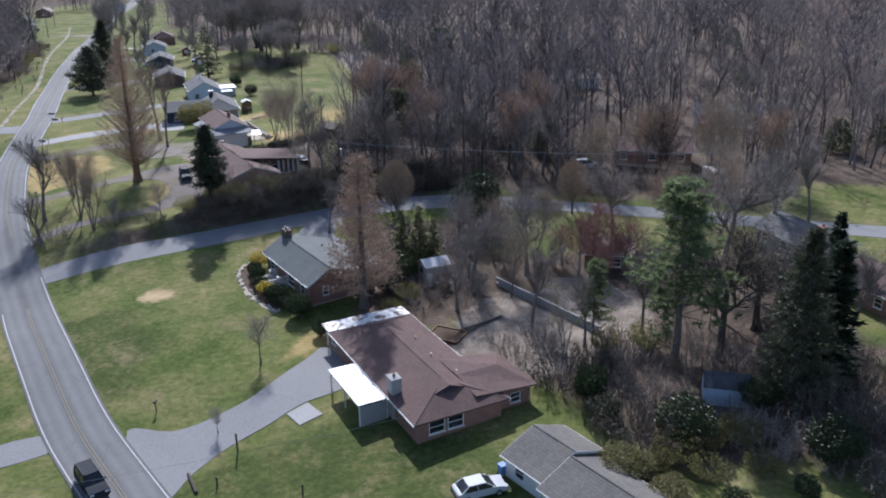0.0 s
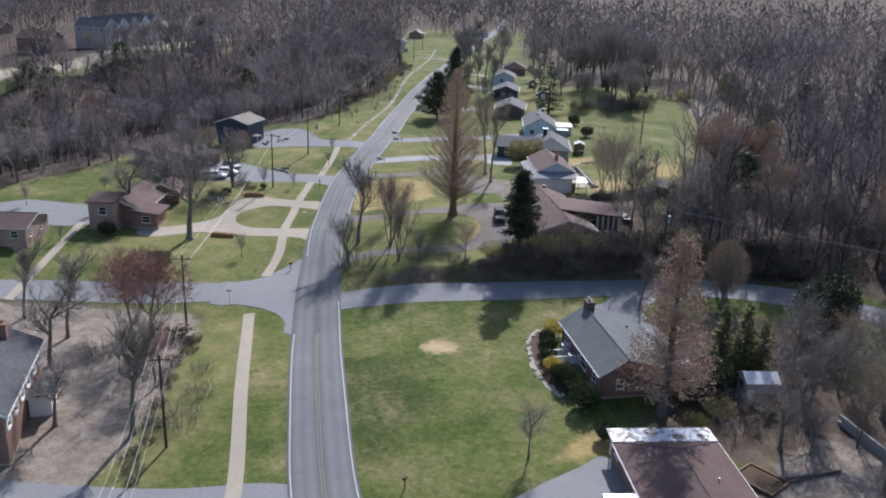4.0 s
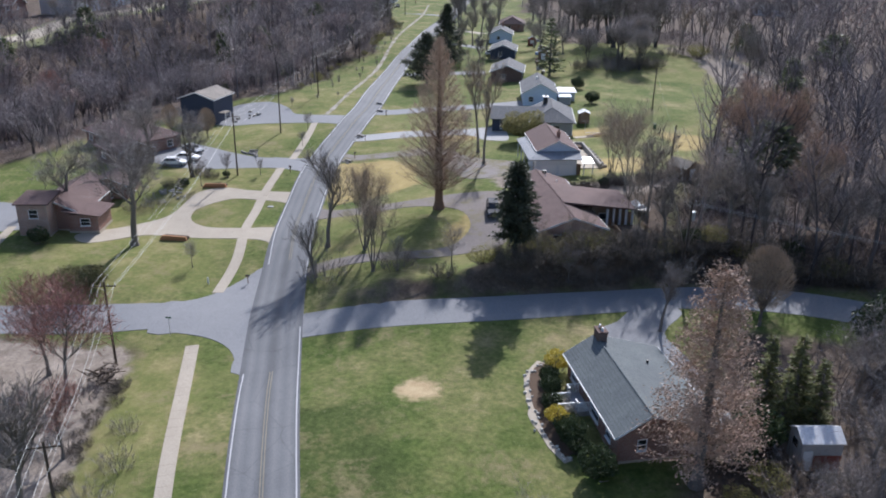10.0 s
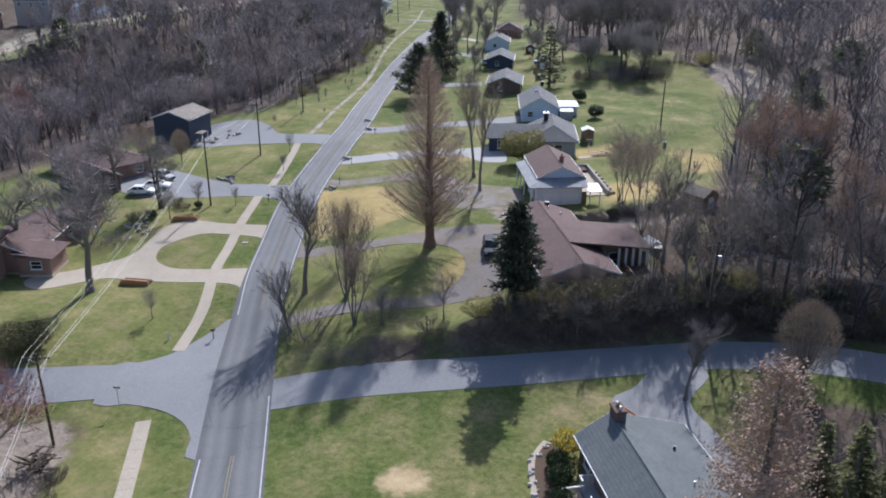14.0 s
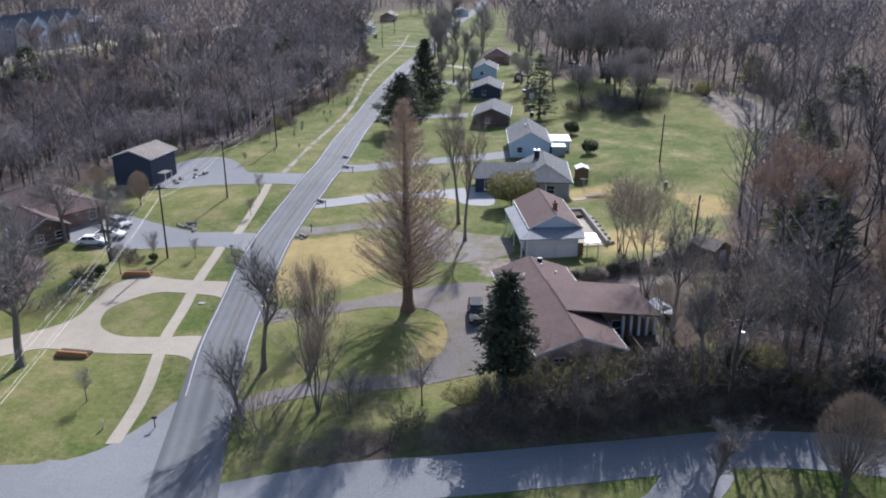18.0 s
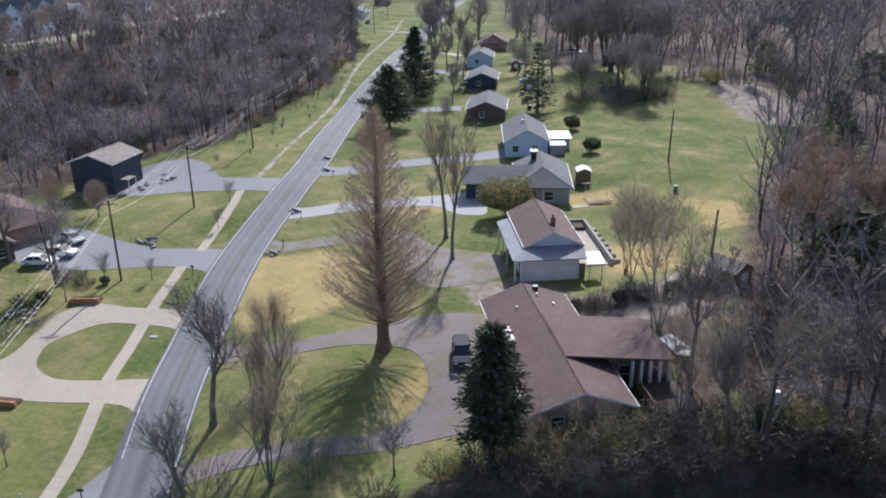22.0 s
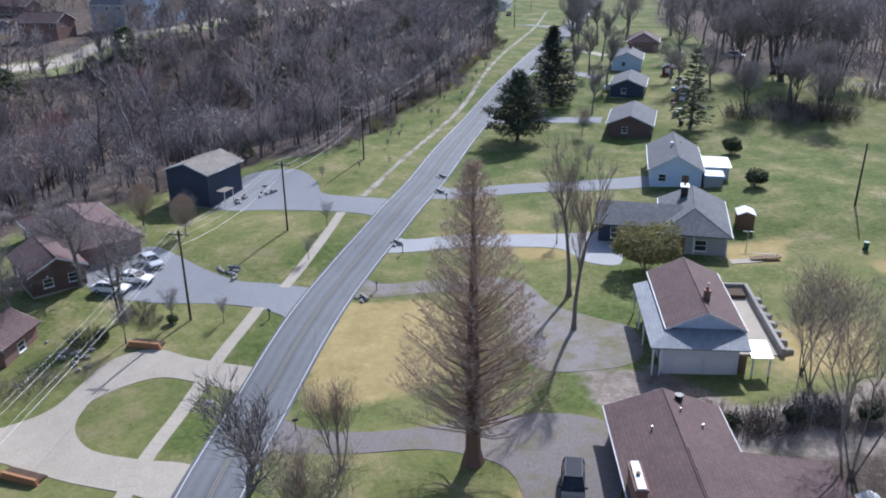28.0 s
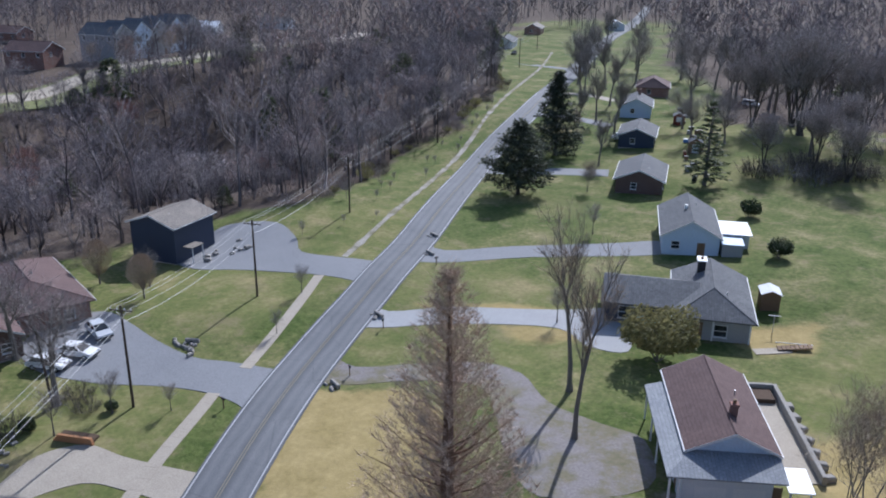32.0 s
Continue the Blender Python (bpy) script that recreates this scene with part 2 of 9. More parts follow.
def worn_road(name):
    """Asphalt polished paler along the wheel tracks, with patches, sealed cracks and oil-dark lane centres."""
    m, nt, bsdf, co = nodes_of(name)
    att = nt.nodes.new("ShaderNodeAttribute")
    att.attribute_name = "lane"
    shift = nt.nodes.new("ShaderNodeMath")
    shift.operation = "MULTIPLY_ADD"
    nt.links.new(noise_at(nt, co, 0.12, 3.0), shift.inputs[0])
    shift.inputs[1].default_value = 0.16
    nt.links.new(att.outputs["Fac"], shift.inputs[2])
    half = nt.nodes.new("ShaderNodeMath")
    half.operation = "MULTIPLY_ADD"
    nt.links.new(shift.outputs[0], half.inputs[0])
    half.inputs[1].default_value, half.inputs[2].default_value = 0.5, 0.46
    dim, fair, pale = (0.80, 0.80, 0.81), (1.0, 1.0, 1.0), (1.22, 1.21, 1.19)
    wear = ramp(nt, half.outputs[0], [(0.05, dim), (0.16, pale), (0.25, fair), (0.36, pale), (0.47, dim), (0.54, dim), (0.65, pale), (0.75, fair), (0.85, pale), (0.96, dim)])
    base = mix(nt, noise_at(nt, co, 0.2, 5.0), (0.112, 0.116, 0.122), (0.178, 0.182, 0.188))
    col = mix(nt, 1.0, base, wear, "MULTIPLY")
    col = mix(nt, 1.0, col, ramp(nt, noise_at(nt, co, 7.0, 3.0, 0.7), [(0.3, (0.84, 0.84, 0.84)), (0.7, (1.14, 1.14, 1.14))]), "MULTIPLY")
    cells = nt.nodes.new("ShaderNodeTexVoronoi")
    cells.feature = "DISTANCE_TO_EDGE"
    cells.inputs["Scale"].default_value = 0.17
    nt.links.new(co.outputs["Object"], cells.inputs["Vector"])
    crack = ramp(nt, cells.outputs["Distance"], [(0.004, (0.86, 0.86, 0.86)), (0.012, (1.0, 1.0, 1.0))])
    col = mix(nt, 1.0, col, crack, "MULTIPLY")
    nt.links.new(col, bsdf.inputs["Base Color"])
    bsdf.inputs["Roughness"].default_value = 0.82
    bsdf.inputs["Specular IOR Level"].default_value = 0.3
    bump(nt, bsdf, noise_at(nt, co, 9.0, 3.0), 0.35, 0.01)
    return m


M_ROAD = worn_road("worn_main_road")
def mixed_gravel(name, lo=(0.155, 0.137, 0.128), hi=(0.255, 0.228, 0.214), cover=0.50):
    """Gravel worn into the lawn: stony patches with grass and leaves through them."""
    m, nt, bsdf, co = nodes_of(name)
    stone = ramp(nt, noise_at(nt, co, 5.0, 4.0, 0.7), [(0.3, lo), (0.7, hi)])
    weeds = ramp(nt, noise_at(nt, co, 1.5, 5.0, 0.7), [(0.3, (0.13, 0.13, 0.06)), (0.7, (0.22, 0.185, 0.12))])
    k = ramp(nt, noise_at(nt, co, 0.28, 6.0, 0.7), [(cover, (0.0, 0.0, 0.0)), (cover + 0.16, (0.85, 0.85, 0.85))])
    col = mix(nt, k, stone, weeds)
    nt.links.new(col, bsdf.inputs["Base Color"])
    bsdf.inputs["Roughness"].default_value = 0.95
    bsdf.inputs["Specular IOR Level"].default_value = 0.12
    bump(nt, bsdf, noise_at(nt, co, 8.0, 4.0), 0.6, 0.03)
    return m


M_GRAVEL = mixed_gravel("gravel_and_weeds")
M_GRAVEL_WEEDY = mixed_gravel("weedy_gravel", (0.185, 0.168, 0.158), (0.30, 0.272, 0.258), 0.42)
M_PATH = mixed_gravel("broken_path", (0.30, 0.275, 0.235), (0.44, 0.41, 0.36), 0.42)
M_LINE_WHITE = plain("road_paint_white", (0.36, 0.36, 0.37), (0.56, 0.56, 0.56), 2.0, 12.0, 0.7)
M_LINE_YELLOW = plain("road_paint_yellow", (0.19, 0.18, 0.15), (0.27, 0.24, 0.16), 0.8, 7.0, 0.8)
M_ROOF_BROWN = shingles("brown_shingles", (0.126, 0.083, 0.077), (0.152, 0.103, 0.095))
M_ROOF_GREY = shingles("grey_shingles", (0.12, 0.125, 0.13), (0.165, 0.17, 0.175))
M_ROOF_GREEN = shingles("slate_green_shingles", (0.128, 0.147, 0.15), (0.15, 0.168, 0.172))
M_ROOF_TAUPE = shingles("taupe_shingles", (0.23, 0.205, 0.175), (0.28, 0.25, 0.215))
M_ROOF_MID = shingles("grey_brown_shingles", (0.155, 0.148, 0.138), (0.19, 0.182, 0.17))
M_ROOF_DARK = shingles("charcoal_shingles", (0.075, 0.08, 0.088), (0.10, 0.105, 0.115))
M_WHITE = plain("white_paint", (0.66, 0.66, 0.66), (0.78, 0.78, 0.77), 1.5, 14.0, 0.55, 0, 0.1)
M_PORCH = shingles("pale_grey_roofing", (0.27, 0.285, 0.30), (0.33, 0.345, 0.36))
M_METAL_WHITE = plain("white_metal_roofing", (0.74, 0.74, 0.74), (0.84, 0.84, 0.84), 0.8, 6.0, 0.35, 0, 0.15)
def peeling(name):
    m, nt, bsdf, co = nodes_of(name)
    col = ramp(nt, noise_at(nt, co, 0.9, 7.0, 0.7), [(0.50, (0.86, 0.85, 0.84)), (0.56, (0.22, 0.165, 0.145))])
    col = mix(nt, 1.0, col, ramp(nt, noise_at(nt, co, 6.0), [(0.3, (0.85, 0.85, 0.85)), (0.7, (1.05, 1.05, 1.05))]), "MULTIPLY")
    nt.links.new(col, bsdf.inputs["Base Color"])
    bsdf.inputs["Roughness"].default_value = 0.6
    return m


M_PEELING = peeling("peeling_white_coating")
M_SIDING_WHITE = plain("white_siding", (0.58, 0.60, 0.62), (0.70, 0.71, 0.72), 0.6, 10.0, 0.6)
M_SIDING_BLUE = plain("light_blue_siding", (0.50, 0.60, 0.72), (0.57, 0.67, 0.79), 0.6, 10.0, 0.6)
# navy house siding darkened for its shade; also paints the ranch's shaded gablet
M_NAVY_AND_SHADE = plain("navy_siding_and_shade", (0.034, 0.045, 0.075), (0.055, 0.07, 0.11), 0.6, 10.0, 0.6)
M_SIDING_GREY = plain("grey_siding", (0.30, 0.30, 0.30), (0.38, 0.38, 0.38), 0.6, 10.0, 0.6)
M_SIDING_BROWN = plain("brown_siding", (0.16, 0.105, 0.07), (0.22, 0.15, 0.10), 0.6, 10.0, 0.7)
M_BRICK = brickwork("red_brick", (0.20, 0.088, 0.065), (0.27, 0.125, 0.09), (0.30, 0.26, 0.23))
# darker copy of the red brick, with shade put into its colour
M_BRICK_SHADED = brickwork("shaded_brick", (0.085, 0.045, 0.036), (0.13, 0.07, 0.055), (0.14, 0.12, 0.11))
M_BRICK_PINK = brickwork("pinkish_brick", (0.32, 0.19, 0.15), (0.40, 0.25, 0.20), (0.42, 0.38, 0.34))
M_TIMBER = plain("weathered_timber", (0.16, 0.10, 0.06), (0.26, 0.17, 0.10), 1.0, 12.0, 0.8)
M_TIMBER_ORANGE = plain("orange_stained_timber", (0.34, 0.16, 0.07), (0.45, 0.23, 0.11), 1.0, 12.0, 0.8)
M_POLE = plain("creosoted_pole", (0.06, 0.045, 0.035), (0.11, 0.085, 0.065), 1.0, 10.0, 0.85)
M_STEEL = plain("galvanised_steel", (0.40, 0.41, 0.42), (0.52, 0.53, 0.54), 2.0, 10.0, 0.45, 0.6, 0.1)
M_WIRE = plain("aluminium_wire", (0.42, 0.42, 0.40), (0.52, 0.52, 0.50), 2.0, 10.0, 0.5, 0.3, 0.0)
M_RUBBER = plain("black_rubber", (0.018, 0.018, 0.018), (0.03, 0.03, 0.03), 3.0, 20.0, 0.8)
M_BLACK = plain("black_plastic", (0.02, 0.02, 0.022), (0.04, 0.04, 0.042), 3.0, 20.0, 0.5)
M_STONE = plain("rough_stone", (0.26, 0.24, 0.21), (0.40, 0.37, 0.33), 1.2, 8.0, 0.9, 0, 0.6, 0.04)
M_STONE_PALE = plain("pale_edging_stone", (0.50, 0.47, 0.42), (0.68, 0.64, 0.58), 1.2, 8.0, 0.9, 0, 0.6, 0.04)
M_MULCH = plain("mulch", (0.07, 0.045, 0.03), (0.13, 0.09, 0.06), 1.2, 8.0, 0.95, 0, 0.6, 0.04)
M_SHADE_CLOTH = plain("blue_tarpaulin", (0.10, 0.22, 0.48), (0.16, 0.30, 0.58), 1.0, 6.0, 0.5)
M_GREEN_PLASTIC = plain("green_plastic", (0.02, 0.09, 0.05), (0.03, 0.12, 0.07), 1.0, 6.0, 0.5)
M_AQUA = plain("aqua_cushion", (0.30, 0.62, 0.62), (0.42, 0.72, 0.70), 1.0, 6.0, 0.7)
M_RED_PAINT = plain("barn_red_paint", (0.17, 0.045, 0.035), (0.24, 0.07, 0.05), 1.0, 8.0, 0.7)


def glass_dark(name):
    m, nt, bsdf, co = nodes_of(name)
    col = ramp(nt, noise_at(nt, co, 0.6), [(0.35, (0.012, 0.014, 0.017)), (0.65, (0.05, 0.055, 0.06))])
    nt.links.new(col, bsdf.inputs["Base Color"])
    bsdf.inputs["Roughness"].default_value = 0.06
    return m


def car_paint(name, col, rough=0.55, coat=0.15, spec=0.3):
    m, nt, bsdf, co = nodes_of(name)
    c = ramp(nt, noise_at(nt, co, 3.0), [(0.3, tuple(0.92 * v for v in col)), (0.7, col)])
    nt.links.new(c, bsdf.inputs["Base Color"])
    bsdf.inputs["Roughness"].default_value = rough
    bsdf.inputs["Coat Weight"].default_value = coat
    bsdf.inputs["Specular IOR Level"].default_value = spec
    return m


M_GLASS = glass_dark("window_glass")
M_CAR_SILVER = car_paint("silver_car_paint", (0.52, 0.54, 0.56))
M_CAR_WHITE = car_paint("white_car_paint", (0.78, 0.78, 0.78))
M_CAR_DARK = car_paint("dark_blue_car_paint", (0.022, 0.028, 0.042), 0.6, 0.0, 0.08)
M_LAMP = plain("headlight_lens", (0.6, 0.6, 0.62), (0.75, 0.75, 0.77), 3.0, 9.0, 0.15)
M_TAIL = plain("tail_light_lens", (0.30, 0.02, 0.02), (0.42, 0.03, 0.03), 3.0, 9.0, 0.2)


def ground_material():
    m, nt, bsdf, co = nodes_of("lawn_and_litter")

    def zone(n):
        a = nt.nodes.new("ShaderNodeAttribute")
        a.attribute_name = n
        return a.outputs["Fac"]

    def blend(za, scale, soft, amount=1.0):
        """A ragged edge: the zone's weight pushed about by noise."""
        s = nt.nodes.new("ShaderNodeMath")
        s.operation = "ADD"
        nt.links.new(za, s.inputs[0])
        n = nt.nodes.new("ShaderNodeMath")
        n.operation = "MULTIPLY_ADD"
        nt.links.new(noise_at(nt, co, scale, 6.0, 0.65), n.inputs[0])
        n.inputs[1].default_value, n.inputs[2].default_value = amount, -0.5 * amount
        nt.links.new(n.outputs[0], s.inputs[1])
        r = nt.nodes.new("ShaderNodeMapRange")
        r.interpolation_type = "SMOOTHSTEP"
        r.inputs["From Min"].default_value, r.inputs["From Max"].default_value = 0.5 - soft, 0.5 + soft
        nt.links.new(s.outputs[0], r.inputs["Value"])
        return r.outputs["Result"]

    green = ramp(nt, noise_at(nt, co, 0.11, 6.0, 0.7), [(0.3, (0.060, 0.094, 0.021)), (0.45, (0.105, 0.131, 0.038)), (0.57, (0.163, 0.166, 0.064)), (0.69, (0.275, 0.238, 0.122))])
    clump = noise_at(nt, co, 1.6, 5.0, 0.7)
    bald = ramp(nt, noise_at(nt, co, 0.17, 7.0, 0.78), [(0.54, (0.0, 0.0, 0.0)), (0.66, (0.72, 0.72, 0.72))])
    green = mix(nt, 1.0, green, ramp(nt, clump, [(0.28, (0.58, 0.64, 0.58)), (0.5, (1.0, 1.0, 1.0)), (0.7, (1.45, 1.36, 1.4))]), "MULTIPLY")
    olive = ramp(nt, noise_at(nt, co, 0.16, 6.0, 0.7), [(0.3, (0.108, 0.138, 0.040)), (0.5, (0.170, 0.178, 0.065)), (0.68, (0.275, 0.238, 0.118))])
    olive = mix(nt, 1.0, olive, ramp(nt, clump, [(0.3, (0.78, 0.78, 0.75)), (0.68, (1.2, 1.18, 1.16))]), "MULTIPLY")
    tan = ramp(nt, noise_at(nt, co, 0.3, 6.0, 0.7), [(0.3, (0.30, 0.235, 0.095)), (0.7, (0.43, 0.335, 0.155))])
    tan = mix(nt, 1.0, tan, ramp(nt, clump, [(0.3, (0.85, 0.85, 0.85)), (0.68, (1.12, 1.12, 1.12))]), "MULTIPLY")
    litter = ramp(nt, noise_at(nt, co, 0.22, 7.0, 0.75), [(0.25, (0.055, 0.042, 0.034)), (0.5, (0.105, 0.083, 0.067)), (0.75, (0.20, 0.163, 0.13))])
    litter = mix(nt, 1.0, litter, ramp(nt, noise_at(nt, co, 2.5, 5.0, 0.75), [(0.3, (0.65, 0.65, 0.65)), (0.7, (1.35, 1.3, 1.25))]), "MULTIPLY")
    sand = ramp(nt, noise_at(nt, co, 0.8, 5.0), [(0.3, (0.40, 0.30, 0.17)), (0.7, (0.52, 0.41, 0.25))])
    # a darker green for some of the lawns
    dark_lawn = ramp(nt, noise_at(nt, co, 0.2, 6.0, 0.7), [(0.3, (0.045, 0.066, 0.018)), (0.55, (0.075, 0.098, 0.03)), (0.75, (0.15, 0.13, 0.06))])
    dark_lawn = mix(nt, 1.0, dark_lawn, ramp(nt, clump, [(0.3, (0.7, 0.72, 0.7)), (0.68, (1.35, 1.3, 1.3))]), "MULTIPLY")
    col = mix(nt, blend(zone("olive"), 0.09, 0.22), green, olive)
    col = mix(nt, blend(zone("dark_lawn"), 0.12, 0.22), col, dark_lawn)
    col = mix(nt, bald, col, (0.25, 0.205, 0.115))
    col = mix(nt, blend(zone("tan"), 0.25, 0.2), col, tan)
    col = mix(nt, blend(zone("litter"), 0.2, 0.18), col, litter)
    dirt = ramp(nt, noise_at(nt, co, 0.5, 7.0, 0.75), [(0.3, (0.16, 0.132, 0.108)), (0.5, (0.26, 0.222, 0.186)), (0.7, (0.37, 0.322, 0.275))])
    dirt = mix(nt, 1.0, dirt, ramp(nt, noise_at(nt, co, 3.0, 5.0, 0.8), [(0.3, (0.7, 0.7, 0.7)), (0.7, (1.3, 1.28, 1.25))]), "MULTIPLY")
    col = mix(nt, blend(zone("dirt"), 0.25, 0.15), col, dirt)
    col = mix(nt, blend(zone("sand"), 0.7, 0.2, 0.8), col, sand)
    spots = noise_at(nt, co, 0.62, 4.0, 0.85)
    col = mix(nt, ramp(nt, spots, [(0.66, (0, 0, 0)), (0.78, (0.7, 0.7, 0.7))]), col, (0.30, 0.27, 0.17))
    flecks = noise_at(nt, co, 2.6, 3.0, 0.9)
    col = mix(nt, ramp(nt, flecks, [(0.64, (0, 0, 0)), (0.74, (0.65, 0.65, 0.65))]), col, (0.34, 0.31, 0.20))
    nt.links.new(col, bsdf.inputs["Base Color"])
    bsdf.inputs["Roughness"].default_value = 0.95
    bsdf.inputs["Specular IOR Level"].default_value = 0.1
    bump(nt, bsdf, noise_at(nt, co, 3.0, 6.0, 0.75), 0.7, 0.12)
    return m


M_GROUND = ground_material()
# ---- mesh helpers ----
class Mesh:
    """A growing list of vertices and faces."""

    def __init__(self):
        self.v, self.f = [], []

    def add(self, verts, faces):
        n = len(self.v)
        self.v.extend(tuple(p) for p in verts)
        self.f.extend(tuple(i + n for i in f) for f in faces)
        return self

    def box(self, cx, cy, cz, sx, sy, sz, rz=0.0, bevel=0.0):
        """A box round its centre; the upper edges may be bevelled."""
        b = min(bevel, 0.45 * sx, 0.45 * sy, 0.45 * sz)
        hx, hy, hz = sx / 2, sy / 2, sz / 2
        rings = [(hx, hy, -hz), (hx, hy, hz - b), (hx - b, hy - b, hz)] if b else [(hx, hy, -hz), (hx, hy, hz)]
        c, s = math.cos(rz), math.sin(rz)
        vs = []
        for x, y, z in rings:
            for px, py in ((-x, -y), (x, -y), (x, y), (-x, y)):
                vs.append((cx + c * px - s * py, cy + s * px + c * py, cz + z))
        fs = [(3, 2, 1, 0)]
        for k in range(len(rings) - 1):
            for i in range(4):
                j = (i + 1) % 4
                fs.append((4 * k + i, 4 * k + j, 4 * k + 4 + j, 4 * k + 4 + i))
        k = 4 * (len(rings) - 1)
        fs.append((k, k + 1, k + 2, k + 3))
        return self.add(vs, fs)

    def tube(self, p, q, r0, r1, sides=6, caps=True):
        p, q = Vector(p), Vector(q)
        w = (q - p).normalized()
        u = w.orthogonal().normalized()
        v = w.cross(u)
        vs = []
        for c, r in ((p, r0), (q, r1)):
            for i in range(sides):
                a = 2 * math.pi * i / sides
                vs.append(c + u * (r * math.cos(a)) + v * (r * math.sin(a)))
        fs = [(i, (i + 1) % sides, sides + (i + 1) % sides, sides + i) for i in range(sides)]
        if caps:
            fs += [tuple(range(sides - 1, -1, -1)), tuple(range(sides, 2 * sides))]
        return self.add(vs, fs)

    def data(self, name, material, smooth=False):
        me = bpy.data.meshes.new(name)
        me.from_pydata(self.v, [], self.f)
        me.materials.append(material)
        if smooth:
            me.shade_smooth()
        me.update()
        return me


def part(name, mesh, material, parent=None, label="", smooth=False):
    ob = new(name, mesh.data(name, material, smooth) if isinstance(mesh, Mesh) else mesh)
    if parent is not None:
        ob.parent = parent
    return tagged(ob, label)


def thing(name, x, y, z, rz, label, category, group="", kind=""):
    ob = new(name)
    ob.empty_display_size = 0.2
    ob.matrix_basis = pose(x, y, z, 0, 0, rz)
    return tagged(ob, label, category, group, kind)


# ---- the lie of the land ----
LAND = np.array([
    (-76.5, 113.4, .8), (-61, 96.4, .8), (-41, 100.7, 2.0), (-28, 110, 2.6), (-17, 88, 1.5), (-96.7, 126, 1.0), (-88, 136, 2.2),
    (-57, 140, 6.5), (-57, 126, 4.5), (-103, 151, 3.0), (-98, 160, 3.9), (-111, 176, 4.8), (-106, 193, 5.7), (-122.5, 207, 6.4),
    (-45, 148, 7.6), (-39, 200, 7.2), (-43, 218, 8.0), (-54, 197, 5.9), (-52, 165, 7.0), (-29, 160, 9.0), (-134, 176, 3.5)])
LAND_FAR = np.array([
    (-20, 125, 3.6), (-30, 60, 0.5), (-60, 60, -1), (-80, 90, -.5), (0, 100, 2.5), (20, 130, 5), (0, 160, 9), (-160, 300, 8),
    (-220, 416, 6), (-60, 300, 10), (-198, 160, -7), (-192, 225, -7), (-250, 200, 12), (-256, 270, 13), (-264, 310, 13), (-340, 320, 15), (-300, 120, 12)])
LAND = np.concatenate([LAND, LAND_FAR])


def smooth(v, a, b):
    k = np.clip((v - a) / (b - a), 0, 1)
    return k * k * (3 - 2 * k)


def ground(x, y):
    """The height of the ground, in metres."""
    x, y = np.asarray(x, float), np.asarray(y, float)
    d2 = (x[..., None] - LAND[:, 0]) ** 2 + (y[..., None] - LAND[:, 1]) ** 2
    w = 1 / (d2 + 64.0) ** 1.5
    base = 1 / 250.0 ** 3
    z = ((w * LAND[:, 2]).sum(-1) + base * 6) / (w.sum(-1) + base)
    # the cut bank along the far side of the side street
    s = (y - (115.2 + 0.62 * (x + 52))) * 0.85
    z = z + 2.9 * smooth(s, 0.6, 2.5) * np.exp(-np.maximum(s - 3.2, 0) / 4) * smooth(x, -61, -54) * (0.42 + 0.58 * smooth(x, -50, -41)) * (1 - smooth(x, -12, 4))
    # low hills at the far rim
    r = np.hypot(x + 60, y - 150)
    return z + 42 * smooth(r, 650, 1900) * (0.7 + 0.3 * np.sin(x / 310.0 + 1.3) * np.cos(y / 270.0))


def gz(x, y):
    return float(ground(x, y))


def inside(poly, x, y):
    """Whether points lie in a polygon."""
    x, y = np.asarray(x, float), np.asarray(y, float)
    odd = np.zeros(x.shape, bool)
    for (ax, ay), (bx, by) in zip(poly, poly[1:] + poly[:1]):
        if ay != by:
            odd ^= ((ay > y) != (by > y)) & (x < (bx - ax) * (y - ay) / (by - ay) + ax)
    return odd


def edge_distance(poly, x, y, closed=True):
    best = np.full(np.shape(x), 1e9)
    for (ax, ay), (bx, by) in zip(poly, poly[1:] + (poly[:1] if closed else [])):
        ll = (bx - ax) ** 2 + (by - ay) ** 2 + 1e-9
        k = np.clip(((x - ax) * (bx - ax) + (y - ay) * (by - ay)) / ll, 0, 1)
        best = np.minimum(best, np.hypot(x - ax - k * (bx - ax), y - ay - k * (by - ay)))
    return best


def zone_weight(polys, x, y, soft):
    """1 well inside any of the polygons, 0 well outside, 0.5 on the edge."""
    w = np.zeros(np.shape(x))
    for p in polys:
        d = edge_distance(p, x, y) * np.where(inside(p, x, y), 1, -1)
        w = np.maximum(w, np.clip(0.5 + d / (2 * soft), 0, 1))
    return w


WOOD_WEST = [(-150, 30), (-150, 100), (-149, 122), (-148, 136), (-147, 150), (-149, 166), (-145, 176), (-143, 190), (-140, 200), (-133, 206), (-131.5, 213.6), (-134, 223), (-136.5, 234), (-144, 250), (-146, 262), (-143.5, 268), (-144, 275), (-150, 288),
             (-163.5, 326), (-195, 376), (-240, 450), (-300, 600), (-520, 1000), (-600, 1000), (-330, 480), (-270, 400), (-253, 300), (-246, 250), (-237, 205), (-226, 160), (-212, 30)]
WOOD_EAST = [(-19, 136.5), (-25, 146), (-27, 175), (-27, 200), (-27, 231), (-21, 255), (-20, 274), (-32, 292), (-46, 308), (-64, 316), (-90, 308), (-98, 330), (-112, 375), (-150, 430), (-195, 560), (-260, 800), (-300, 1000), (900, 1000),
             (900, 250), (200, 110), (112, 116), (80, 142), (56, 143), (50, 131), (14, 137), (0, 138.5)]
RIDGE = [(-215, 30), (-222, 190), (-238, 255), (-252, 330), (-270, 420), (-330, 480), (-600, 900), (-1000, 900), (-1000, 30)]
